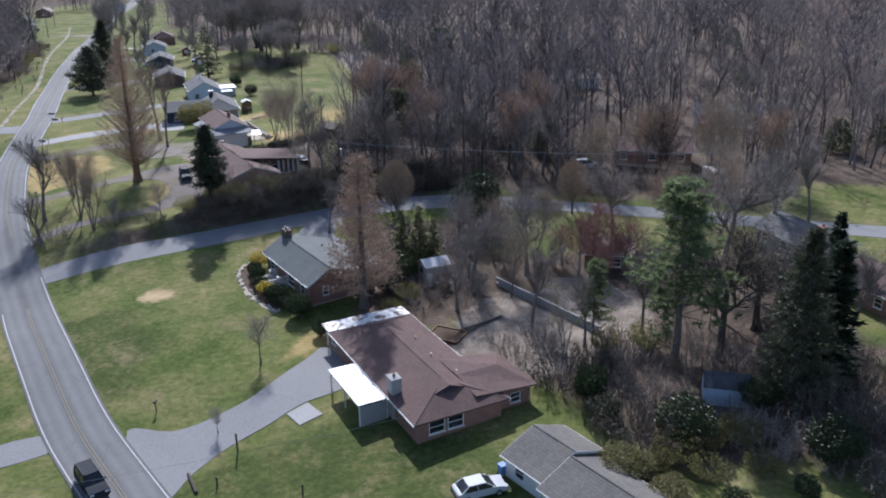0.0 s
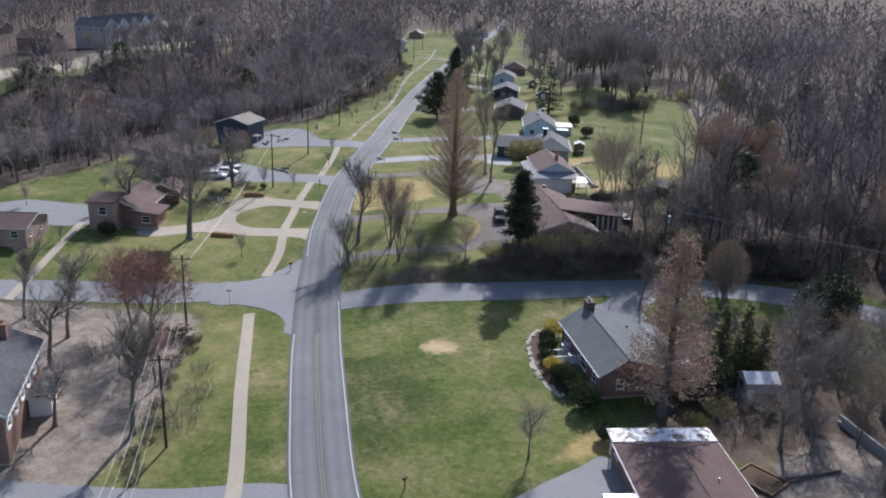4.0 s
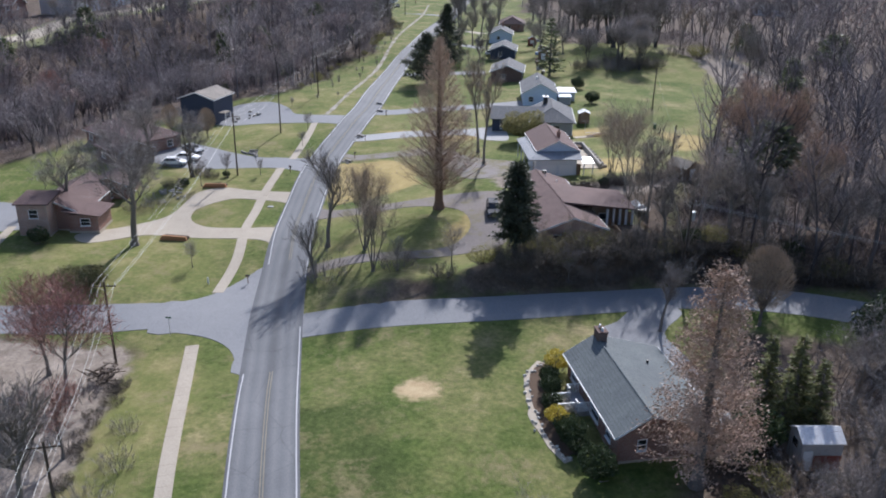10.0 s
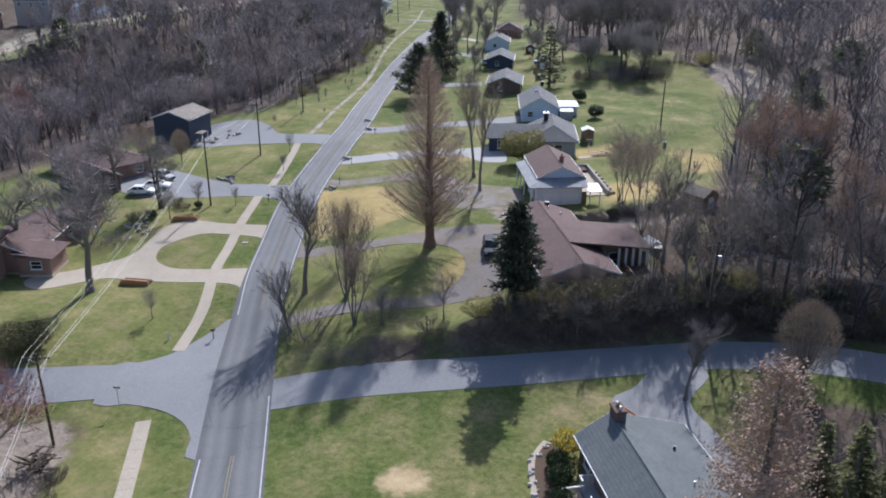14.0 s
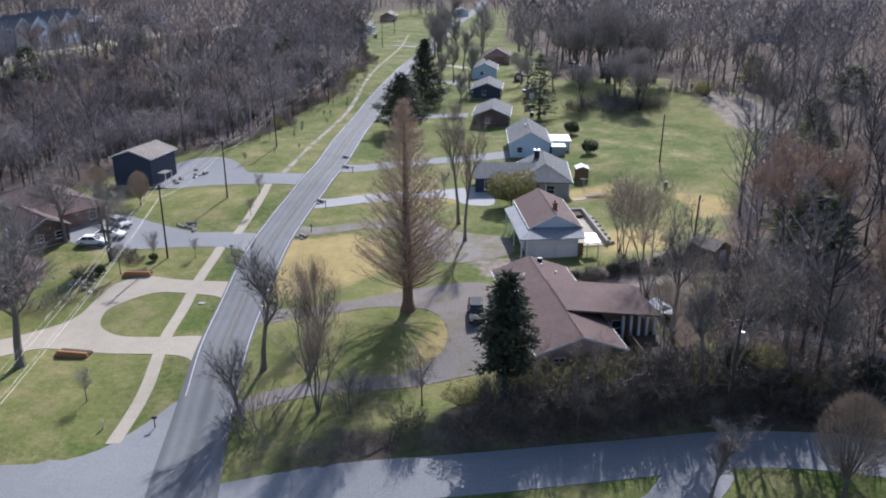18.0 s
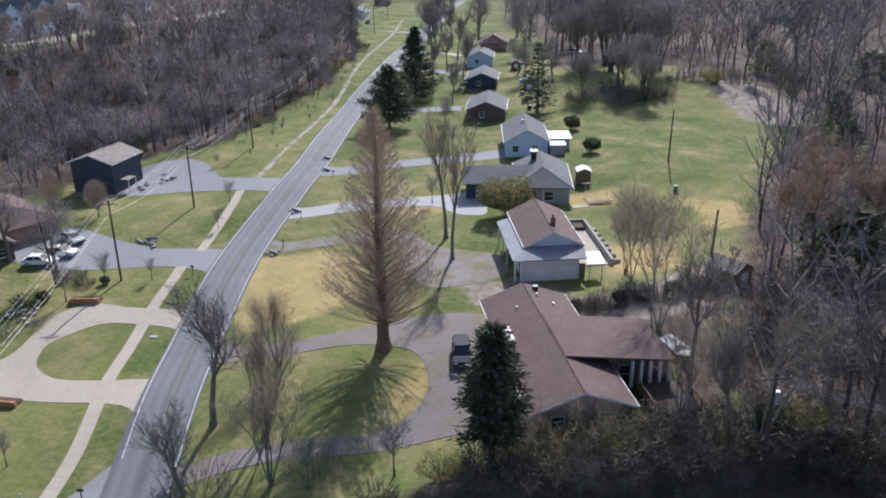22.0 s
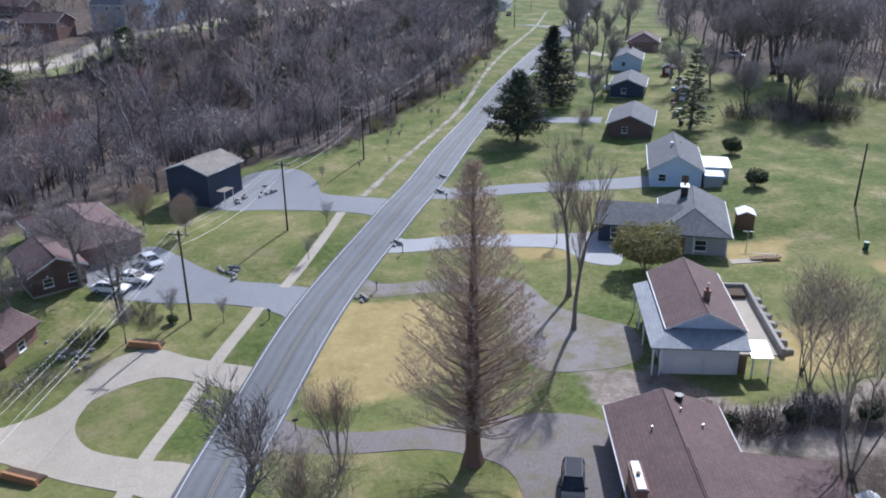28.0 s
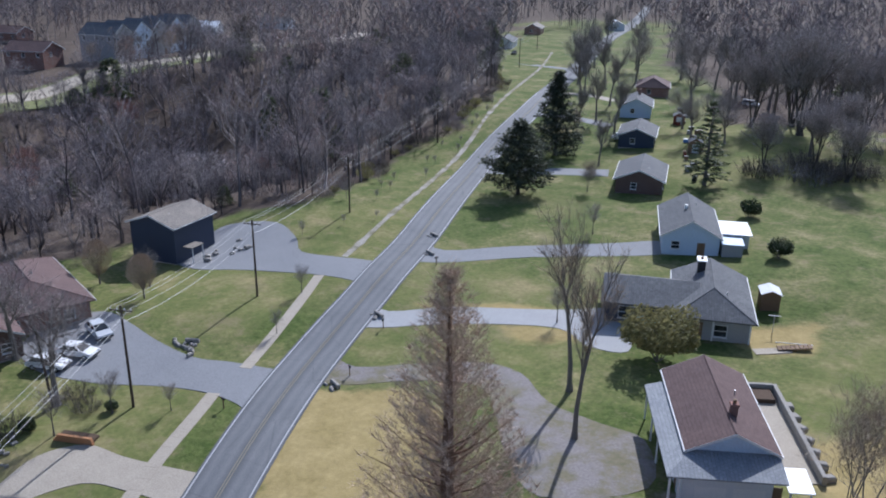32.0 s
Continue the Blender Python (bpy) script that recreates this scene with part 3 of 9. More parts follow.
YARDS_BARE = [[(-3, 84), (-1, 100), (0, 112), (30, 112), (45, 100), (45, 78), (40, 62), (18, 62), (12, 74)],
              [(-60, 56), (-62, 66), (-64, 76), (-71, 90), (-76, 97), (-92, 92), (-110, 82), (-100, 50)],
              [(-60, 112.5), (-52, 115.6), (-41.5, 121.4), (-30, 128.2), (-18, 135), (-5, 136.6), (-5, 141), (-28, 139), (-40, 128.5), (-46, 121.6), (-58, 115.2)],
              [(-13, 93), (-15, 112), (-12, 126), (4, 128), (4, 96), (-4, 90)],
              [(-46, 124), (-30, 134), (-29, 144), (-32, 152), (-42, 156), (-28, 168), (-24, 140)], [(-46, 155), (-42, 152), (-28, 160), (-24, 172), (-29, 174), (-38, 164)]]
TAN_AREAS = [[(-52.4, 130), (-50.6, 134), (-51.2, 140), (-53, 142.4), (-53.4, 138), (-53, 133)], [(-38, 202), (-30, 204), (-26, 194), (-32, 190)], [(-31, 180), (-25, 184), (-24, 172), (-29, 170)], [(-90, 163), (-81, 168.5), (-74, 166), (-68, 154), (-71, 148), (-78, 144), (-84, 151)], [(-92, 186), (-84, 191), (-76, 194), (-78, 188), (-86, 184)],
             [(-46, 176), (-36, 184), (-33, 172), (-40, 168)], [(-60, 198), (-48, 205), (-47, 198), (-52, 194)], [(-21, 84), (-19, 90), (-17, 90), (-18, 84)],
             [(-70, 187), (-76, 183), (-80, 186), (-72, 190)]]
DIRT_AREAS = [[(-34, 262), (-22, 260), (-21, 278), (-34, 294), (-50, 310), (-58, 306), (-46, 290)], [(-57, 160), (-50, 163.4), (-40, 159), (-40, 152), (-46, 153.6), (-54, 155)], [(-57, 54), (-60, 66), (-63, 76), (-71, 90), (-76, 97), (-92, 92), (-104, 84), (-100, 50)], [(-2, 84), (-1, 92), (4, 100), (18, 104), (24, 96), (20, 84), (8, 78)], [(-42, 152), (-30, 158), (-24, 172), (-29, 176), (-36, 166), (-44, 158)]]
# lawn areas drawn in the darker green
DARK_LAWN_AREAS = [[(-36, 62), (-28, 59), (-20, 66), (-15, 70), (-8, 71), (3, 66), (9, 55), (0, 38), (-30, 38)], [(-56, 92), (-50, 84), (-42, 73), (-36, 76), (-34, 88), (-44, 97)]]
OLIVE_AREAS = [[(-112, 115), (-112, 160), (-100, 162), (-78, 113), (-95, 100)], [(-130, 165), (-106, 165), (-100, 190), (-114, 225), (-135, 200)], [(-72, 120), (-60, 120), (-42, 130), (-52, 152), (-72, 150)],
               [(-66, 66), (-55, 66), (-60, 96), (-78, 100)], [(-95, 170), (-70, 175), (-70, 200), (-100, 205)], [(-100, 260), (-30, 260), (-30, 420), (-110, 420)], [(20, 88), (50, 88), (50, 120), (20, 118)], [(-48, 160), (-28, 160), (-30, 215), (-48, 200)]]


def axis(lo, hi, step, far_lo, far_hi):
    vals = list(np.arange(lo, hi + 0.01, step))
    s, v = step, hi
    while v < far_hi:
        s *= 1.25
        v += s
        vals.append(v)
    s, v = step, lo
    while v > far_lo:
        s *= 1.25
        v -= s
        vals.insert(0, v)
    return np.array(vals)


def build_ground():
    gx, gy = axis(-175, 70, 1.4, -2600, 2600), axis(36, 310, 1.4, -1500, 3200)
    X, Y = np.meshgrid(gx, gy)
    Z = ground(X, Y)
    Z = Z + 0.02 * np.sin(X * 0.7 + 1.3 * np.sin(Y * 0.31)) * np.cos(Y * 0.53 + np.sin(X * 0.27))
    n, m = X.shape
    idx = np.arange(n * m).reshape(n, m)
    quads = np.stack([idx[:-1, :-1], idx[:-1, 1:], idx[1:, 1:], idx[1:, :-1]], -1).reshape(-1, 4)
    me = bpy.data.meshes.new("ground")
    me.from_pydata(np.stack([X, Y, Z], -1).reshape(-1, 3).tolist(), [], quads.tolist())
    me.materials.append(M_GROUND)
    me.shade_smooth()
    zones = {"litter": zone_weight([WOOD_WEST, WOOD_EAST, RIDGE] + YARDS_BARE, X, Y, 5.0), "tan": zone_weight(TAN_AREAS, X, Y, 2.5),
             "olive": zone_weight(OLIVE_AREAS, X, Y, 6.0), "dark_lawn": zone_weight(DARK_LAWN_AREAS, X, Y, 4.0), "dirt": zone_weight(DIRT_AREAS, X, Y, 3.0), "sand": np.clip(1.1 - np.hypot((X + 41) / 3.7, (Y - 100.9) / 3.4), 0, 1)}
    far = smooth(np.hypot(X + 60, Y - 150), 420, 560)
    zones["litter"] = np.maximum(zones["litter"], far)
    for name, w in zones.items():
        me.attributes.new(name, "FLOAT", "POINT").data.foreach_set("value", w.astype(np.float32).ravel())
    return tagged(new("ground", me), "sunlit green and tan spring lawns with brown leaf litter under the woods", "ground", kind="structure")


build_ground()


# ---- roads, drives and paths: ribbons laid on the ground ----
def curve_points(pts, step=1.5):
    """A smooth line through the points (Catmull-Rom), at even steps."""
    p = [Vector(q) for q in pts]
    p = [p[0] * 2 - p[1]] + p + [p[-1] * 2 - p[-2]]
    out = []
    for a, b, c, d in zip(p, p[1:], p[2:], p[3:]):
        n = max(2, int((c - b).length / step))
        for i in range(n):
            t = i / n
            out.append(0.5 * ((2 * b) + (c - a) * t + (2 * a - 5 * b + 4 * c - d) * t * t + (3 * b - a - 3 * c + d) * t ** 3))
    return out + [p[-2]]


def ribbon(name, pts, width, material, lift, label, category="road", parent=None, shift=0.0, kind="structure", edge=0.0, across=4):
    """A strip of that width along the points; shift moves it sideways (to the right of its run)."""
    line = curve_points(pts) if len(pts) > 2 else [Vector(pts[0]).lerp(Vector(pts[1]), i / 12) for i in range(13)]
    mesh, rows, lane = Mesh(), [], []
    rng = random.Random(len(pts) * 7 + int(width * 100))
    for i, c in enumerate(line):
        a, b = line[max(i - 1, 0)], line[min(i + 1, len(line) - 1)]
        d = (b - a).normalized()
        nrm = Vector((d.y, -d.x))
        w = width[i * (len(width) - 1) // max(len(line) - 1, 1)] if isinstance(width, tuple) else width
        w += rng.uniform(-edge, edge)
        row = [c + nrm * (shift + w * (k / across - 0.5)) for k in range(across + 1)]
        rows.append([(q.x, q.y, gz(q.x, q.y) + lift) for q in row])
    for row in rows:
        mesh.v += [(row[0][0], row[0][1], row[0][2] - 0.35)] + row + [(row[-1][0], row[-1][1], row[-1][2] - 0.35)]
        lane += [-1.0] + [2.0 * k / across - 1.0 for k in range(across + 1)] + [1.0]
    k = across + 3
    for i in range(len(rows) - 1):
        for j in range(k - 1):
            mesh.f.append((i * k + j, i * k + j + 1, (i + 1) * k + j + 1, (i + 1) * k + j))
    ob = part(name, mesh, material, parent, label)
    ob.data.attributes.new("lane", "FLOAT", "POINT").data.foreach_set("value", np.array(lane, np.float32))
    if parent is None:
        tagged(ob, label, category, kind=kind)
    return ob


def slab(name, poly, material, lift, label, category="drive", kind="structure", step=1.6):
    """A paved area of any outline, laid on the ground in cells."""
    xs, ys = [p[0] for p in poly], [p[1] for p in poly]
    bm = bmesh.new()
    vs = [bm.verts.new((x, y, 0)) for x, y in poly]
    bm.faces.new(vs)
    for lo, hi, ax in ((min(xs), max(xs), 0), (min(ys), max(ys), 1)):
        v = lo + step
        while v < hi:
            co, no = [0, 0, 0], [0, 0, 0]
            co[ax], no[ax] = v, 1
            bmesh.ops.bisect_plane(bm, geom=bm.verts[:] + bm.edges[:] + bm.faces[:], plane_co=co, plane_no=no)
            v += step
    ext = bmesh.ops.extrude_face_region(bm, geom=bm.faces[:])
    top = [g for g in ext["geom"] if isinstance(g, bmesh.types.BMVert)]
    for v in bm.verts:
        v.co.z = gz(v.co.x, v.co.y) - 0.3
    for v in top:
        v.co.z += 0.3 + lift
    bmesh.ops.recalc_face_normals(bm, faces=bm.faces[:])
    me = bpy.data.meshes.new(name)
    bm.to_mesh(me)
    bm.free()
    me.materials.append(material)
    return tagged(new(name, me), label, category, kind=kind)


def rounded(poly, n=5):
    """The polygon's outline as a smooth closed curve."""
    p = [Vector(q) for q in poly]
    out, k = [], len(p)
    for i in range(k):
        a, b, c, d = p[i - 1], p[i], p[(i + 1) % k], p[(i + 2) % k]
        for j in range(n):
            t = j / n
            out.append(0.5 * ((2 * b) + (c - a) * t + (2 * a - 5 * b + 4 * c - d) * t * t + (3 * b - a - 3 * c + d) * t ** 3))
    return [(q.x, q.y) for q in out]


MAIN = [(22, -40), (12, -5), (-2, 22), (-14, 41), (-29.8, 60), (-38.6, 70.6), (-46.6, 82), (-54.3, 93.4), (-62.4, 106), (-71.0, 120.4), (-80.8, 138.5), (-92.4, 163.9),
        (-100.0, 186.9), (-106.8, 207), (-119.4, 239), (-129.2, 266), (-137.6, 296), (-149, 330), (-162.5, 372), (-190, 452), (-206, 505), (-232, 600), (-292, 780)]
main_road = ribbon("road", MAIN, 6.5, M_ROAD, 0.07, "grey asphalt two-lane road with white edge lines and faded yellow centre line", across=26)
SIDE_WEST = [(-66.5, 111), (-72, 107.4), (-81.2, 102.8), (-94, 96.0), (-106.5, 88.3), (-130, 72.5), (-170, 48)]
SIDE_EAST = [(-61.5, 107.0), (-52, 112.6), (-41.5, 118.4), (-30, 125.2), (-18, 132.0), (-5, 133.9), (14, 131.0), (44.6, 123.2), (63, 118.5), (110, 108), (200, 90)]
ribbon("road", SIDE_WEST, 6.6, M_ASPHALT_OLD, 0.04, "pale worn asphalt side street meeting the main road")
ribbon("road", SIDE_EAST, 5.2, M_ASPHALT_OLD, 0.04, "worn asphalt side street crossed by long tree shadows")
slab("road", rounded([(-80.2, 107.0), (-78.2, 108.5), (-76.4, 111.2), (-75.7, 115.0), (-75.3, 118.0), (-74.6, 121.4), (-71.0, 120.0), (-64.0, 106.0), (-59.5, 98.0), (-61.6, 96.8), (-63.0, 99.2), (-65.0, 100.8), (-67.2, 101.6), (-69.8, 101.9), (-73.4, 101.5), (-76.8, 100.4)], 2), M_ASPHALT_OLD, 0.048,
     "widened asphalt mouth of the side street", "road")
for shift, mat, w, lab in ((-2.95, M_LINE_WHITE, 0.13, "white edge line"), (2.95, M_LINE_WHITE, 0.13, "white edge line"), (-0.13, M_LINE_YELLOW, 0.1, "faded yellow centre line"), (0.13, M_LINE_YELLOW, 0.1, "faded yellow centre line")):
    for a, b in ((0, 9), (9, len(MAIN))):
        if a == 0 and shift > 2:
            seg = MAIN[:9]
        elif a == 0:
            seg = MAIN[:8] + [(-57.5, 98.5)]
        else:
            seg = ([(-72.0, 123)] if shift < 2 else [(-69.0, 117)]) + MAIN[10:18]
        ribbon("line", seg, w, mat, 0.1, lab, parent=main_road, shift=shift, across=1)

slab("drive", rounded([(-27.5, 119.0), (-26.0, 122.0), (-24.9, 126.0), (-21.5, 128.4), (-19.5, 127.0), (-20.5, 121.5), (-17.6, 117.5), (-13.2, 112.0), (-11.5, 107.5), (-14.0, 106.5), (-18.5, 113.5), (-23.0, 115.5)], 3), M_ASPHALT_OLD, 0.05, "cracked grey asphalt drive behind the brick house")
# pavement along the road, slab by slab
def pavement(pts, width, label):
    line = curve_points(pts, 0.5)
    run, total = [0.0], 0.0
    for a, b in zip(line, line[1:]):
        total += (b - a).length
        run.append(total)
    ob = tagged(new("pavement"), label, "pavement", kind="structure")
    d, size = 0.0, 1.5
    while d < total:
        cs = []
        for e in (d + 0.006, min(d + size - 0.006, total)):
            i = min(max(int(np.searchsorted(run, e)), 1), len(line) - 1)
            k = (e - run[i - 1]) / max(run[i] - run[i - 1], 1e-6)
            c = line[i - 1].lerp(line[i], k)
            t = (line[i] - line[i - 1]).normalized()
            cs.append((c, Vector((t.y, -t.x))))
        quad = [cs[0][0] - cs[0][1] * width / 2, cs[0][0] + cs[0][1] * width / 2, cs[1][0] + cs[1][1] * width / 2, cs[1][0] - cs[1][1] * width / 2]
        up = [(q.x, q.y, gz(q.x, q.y) + 0.065) for q in quad]
        m = Mesh().add([(x, y, z - 0.25) for x, y, z in up] + up, [(0, 1, 5, 4), (1, 2, 6, 5), (2, 3, 7, 6), (3, 0, 4, 7), (4, 5, 6, 7)])
        part("slab", m, M_CONCRETE, ob)
        d += size


pavement([(-40.5, 57.5), (-46.3, 67.5), (-57.7, 83.2), (-69.4, 99.8)], 1.5, "straight pale concrete pavement beside the road")
pavement([(-76.0, 112.4), (-80.0, 121.6), (-85.7, 131.0), (-89.1, 138.1), (-92.7, 145.6), (-95.9, 153.4), (-97.6, 157.3)], 1.5, "concrete pavement slabs crossing the loop drive")
pavement([(-98.8, 162.8), (-103.5, 174.5), (-108.6, 185.6)], 1.4, "worn concrete pavement between two drives")
ribbon("path", [(-110.0, 192.5), (-114.6, 207.2), (-119.7, 222.2), (-127.1, 242.3), (-134.4, 262), (-146.0, 292), (-159, 326), (-178, 378), (-202, 435)], 1.0, M_PATH, 0.06, "broken pale verge path beside the road", "path", edge=0.35)
# the loop drive opposite the big conifer
slab("drive", rounded([(-81.0, 128.2), (-76.5, 126.8), (-78.5, 132.9), (-82.5, 133.0), (-86.5, 131.4), (-91.7, 130.2), (-95.9, 131.2), (-98.2, 133.4), (-98.8, 136.2), (-96.4, 141.0), (-92.4, 142.6), (-88.0, 143.4), (-83.4, 143.0), (-85.0, 147.8), (-88.4, 147.6), (-92.7, 146.4), (-96.5, 145.4), (-100.9, 144.6),
                       (-103.2, 141.0), (-102.4, 136.5), (-101.5, 131.5), (-104.5, 125.0), (-108, 119.0), (-104, 117.5), (-99.5, 124.0), (-95.0, 125.4), (-89.0, 126.4)], 4), M_CONCRETE, 0.045, "pale concrete loop drive round an oval of lawn")
slab("drive", rounded([(-94.0, 157.2), (-89.6, 156.6), (-92.4, 164.6), (-97.4, 164.0), (-101.5, 162.8), (-105.5, 161.4), (-112.5, 161.6), (-118.5, 162.6), (-124.5, 163.0), (-127, 158), (-124.5, 152.0), (-118, 149.8), (-110.5, 151.8), (-104.2, 155.2), (-98.5, 157.0)], 4), M_ASPHALT_OLD, 0.045, "grey asphalt drive with parked cars")
slab("drive", rounded([(-103.5, 186.6), (-99.4, 186.0), (-101.6, 193.6), (-106.5, 193.2), (-111.3, 191.8), (-117.0, 191.0), (-121.8, 194.8), (-129.5, 198.0), (-136.5, 194.5), (-135.5, 187.5), (-134.0, 180.8), (-127.0, 179.4), (-120.1, 181.8), (-110.0, 185.4)], 4), M_ASPHALT_OLD, 0.045, "wide pale asphalt drive before a dark blue house")
slab("drive", rounded([(-33.4, 70.2), (-29.1, 70.0), (-26.1, 71.6), (-22.6, 75.2), (-20.4, 79.4), (-18.1, 83.7), (-16.4, 86.8), (-13.6, 83.6), (-12.4, 78.2), (-14.0, 76.2), (-16.8, 74.2), (-19.4, 70.8), (-22.8, 67.0), (-24.8, 63.4), (-26.2, 59.4), (-29.6, 63.0)], 4), M_ASPHALT_OLD, 0.045, "worn grey asphalt drive curving up to a carport")
slab("drive", [(-18.0, 72.4), (-16.2, 74.4), (-14.3, 72.2), (-16.3, 70.4)], M_CONCRETE_PALE, 0.09, "square pale concrete parking pad on the grass")
slab("drive", rounded([(-39.8, 66.4), (-42.0, 69.4), (-50.5, 65.6), (-63.6, 60.6), (-80, 53), (-78, 49), (-60, 56), (-48.8, 62.0)], 3), M_ASPHALT_OLD, 0.04, "short asphalt side drive across the verge")
slab("drive", rounded([(-75.5, 141.5), (-68.9, 142.8), (-64.0, 145.8), (-59.5, 149.6), (-54.6, 152.3), (-50.0, 152.0), (-47.4, 147.0), (-45.6, 140.0), (-44.6, 133.5), (-47.6, 130.6), (-52.4, 127.2), (-60, 123.5), (-66.5, 119.0), (-68.0, 121.0), (-61, 126.0), (-53.0, 130.0), (-50.8, 133.6), (-51.5, 138.5), (-55.5, 143.0), (-61.7, 142.6), (-68.1, 139.6), (-74.5, 138.0), (-79.0, 137.6), (-80.2, 142.0)], 4), M_GRAVEL, 0.035, "greyish pink gravel drive circling a lawn island")
slab("drive", rounded([(-87.2, 166.0), (-91.6, 165.4), (-93.4, 170.4), (-88.8, 169.6), (-83.3, 173.4), (-77.5, 176.8), (-72.0, 176.6), (-66.4, 172.2), (-60.5, 170.8), (-55.8, 170.0), (-53.0, 163.4), (-59.9, 158.0), (-65.8, 162.6), (-70.0, 168.0), (-74.5, 172.2), (-81.4, 170.2)], 4), M_GRAVEL_WEEDY, 0.035, "pale gravel and asphalt drive to a two-storey house")
slab("drive", rounded([(-92.6, 178.0), (-96.6, 177.2), (-98.2, 183.0), (-93.9, 182.2), (-87.4, 187.8), (-76.2, 193.4), (-70.0, 197.4), (-67.0, 193.5), (-64.4, 187.0), (-68.8, 186.0), (-74.0, 188.6), (-84.3, 184.2)], 4), M_CONCRETE_PALE, 0.045, "very pale concrete drive widening before a grey house")
slab("drive", rounded([(-97.6, 198.6), (-103.5, 197.0), (-105.6, 204.4), (-99.8, 203.2), (-92.6, 210.6), (-80.0, 220.2), (-74.6, 224.0), (-71.8, 219.0), (-88.0, 208.2)], 4), M_ASPHALT_OLD, 0.04, "pale asphalt drive leading to a blue and white house")
ribbon("drive", [(-121, 247), (-108, 254), (-98, 258)], 5.0, M_ASPHALT_OLD, 0.04, "grey drive beside the dark spruces", "drive")
ribbon("drive", [(-136, 297), (-126, 300), (-115, 297)], 4.0, M_ASPHALT_OLD, 0.04, "pale drive to a far house", "drive")
ribbon("drive", [(-149, 330), (-138, 334), (-128, 330)], 4.0, M_CONCRETE, 0.06, "pale drive to a far house", "drive")
ribbon("drive", [(-169, 386), (-190, 391), (-214, 398)], 4.5, M_ASPHALT_OLD, 0.04, "grey drive crossing the far verge", "drive")
ribbon("path", [(-101.2, 87.5), (-108.5, 100.0), (-118.5, 116.5)], 1.3, M_CONCRETE, 0.06, "narrow concrete garden path up the lawn", "path")
ribbon("grass_verge", [(-225, 120), (-236, 190), (-243.5, 218), (-251, 243), (-255.5, 269), (-259, 294), (-270, 350)], 15.0, M_VERGE, 0.18, "rough yellow-green verge along the ridge road", "grass")
ribbon("road", [(-225, 120), (-237, 190), (-244.5, 218), (-253, 243), (-257.5, 269), (-261, 294), (-272, 350), (-300, 430)], 7.0, M_CONCRETE, 0.3, "distant pale road along a grassy ridge", "road")
# ---- houses ----
def wall_panel(length, height, thick, openings):
    """A wall along local x from 0, with openings (x, width, sill, height) cut through it."""
    xs = sorted({0.0, length, *(o[0] for o in openings), *(o[0] + o[1] for o in openings)})
    zs = sorted({0.0, height, *(o[2] for o in openings), *(o[2] + o[3] for o in openings)})
    nx, nz = len(xs), len(zs)
    m = Mesh()
    m.v = [(x, y, z) for y in (-thick / 2, thick / 2) for z in zs for x in xs]

    def solid(i, k):
        if not (0 <= i < nx - 1 and 0 <= k < nz - 1):
            return False
        cx, cz = (xs[i] + xs[i + 1]) / 2, (zs[k] + zs[k + 1]) / 2
        return not any(o[0] < cx < o[0] + o[1] and o[2] < cz < o[2] + o[3] for o in openings)

    def at(i, k, back):
        return (nz * nx if back else 0) + k * nx + i

    for k in range(nz - 1):
        for i in range(nx - 1):
            if not solid(i, k):
                continue
            ring = ((i, k), (i + 1, k), (i + 1, k + 1), (i, k + 1))
            m.f.append(tuple(at(*c, False) for c in ring))
            m.f.append(tuple(at(*c, True) for c in reversed(ring)))
            for (a, b), (di, dk) in zip(zip(ring, ring[1:] + ring[:1]), ((0, -1), (1, 0), (0, 1), (-1, 0))):
                if not solid(i + di, k + dk):
                    m.f.append((at(*b, False), at(*a, False), at(*a, True), at(*b, True)))
    return m


def set_in(ob, x, y, z, rz=0.0):
    ob.matrix_basis = pose(x, y, z, 0, 0, rz)
    return ob


def window(parent, x, z, w, h, face, mat_frame=None, shutters=None):
    """A framed sash window set in a wall panel; face: -1 or 1, the outer side in local y."""
    mat_frame = mat_frame or M_WHITE
    f, t = Mesh(), 0.07
    y = face * 0.08
    for cx, cz, sx, sz in ((x + w / 2, z + t / 2, w, t), (x + w / 2, z + h - t / 2, w, t), (x + t / 2, z + h / 2, t, h - 2 * t), (x + w - t / 2, z + h / 2, t, h - 2 * t), (x + w / 2, z + h / 2, w - 2 * t, 0.05)):
        f.box(cx, y, cz, sx, 0.1, sz)
    win = part("window", f, mat_frame, parent)
    part("pane", Mesh().box(x + w / 2, y * 0.4, z + h / 2, w - 2 * t, 0.02, h - 2 * t), M_GLASS, win, "dark reflecting glass")
    part("sill", Mesh().box(x + w / 2, face * 0.16, z - 0.03, w + 0.14, 0.16, 0.06, bevel=0.01), mat_frame, win)
    if shutters:
        for sx in (x - 0.24, x + w + 0.24):
            part("shutter", Mesh().box(sx, face * 0.14, z + h / 2, 0.38, 0.05, h, bevel=0.01), shutters, win)
    return win


def door(parent, x, w, h, face, mat, label=""):
    d = part("door", Mesh().box(x + w / 2, face * 0.05, h / 2, w, 0.06, h), mat, parent, label)
    part("handle", Mesh().box(x + w * 0.88, face * 0.11, h * 0.47, 0.05, 0.06, 0.12), M_STEEL, d)
    return d


def slope(name, pts, thick, mat, parent, label=""):
    """A roof plane: a flat polygon with thickness downwards."""
    n = len(pts)
    m = Mesh().add(list(pts) + [(x, y, z - thick) for x, y, z in pts],
                   [tuple(range(n)), tuple(range(2 * n - 1, n - 1, -1))] + [(i, n + i, n + (i + 1) % n, (i + 1) % n) for i in range(n)])
    return part(name, m, mat, parent, label)


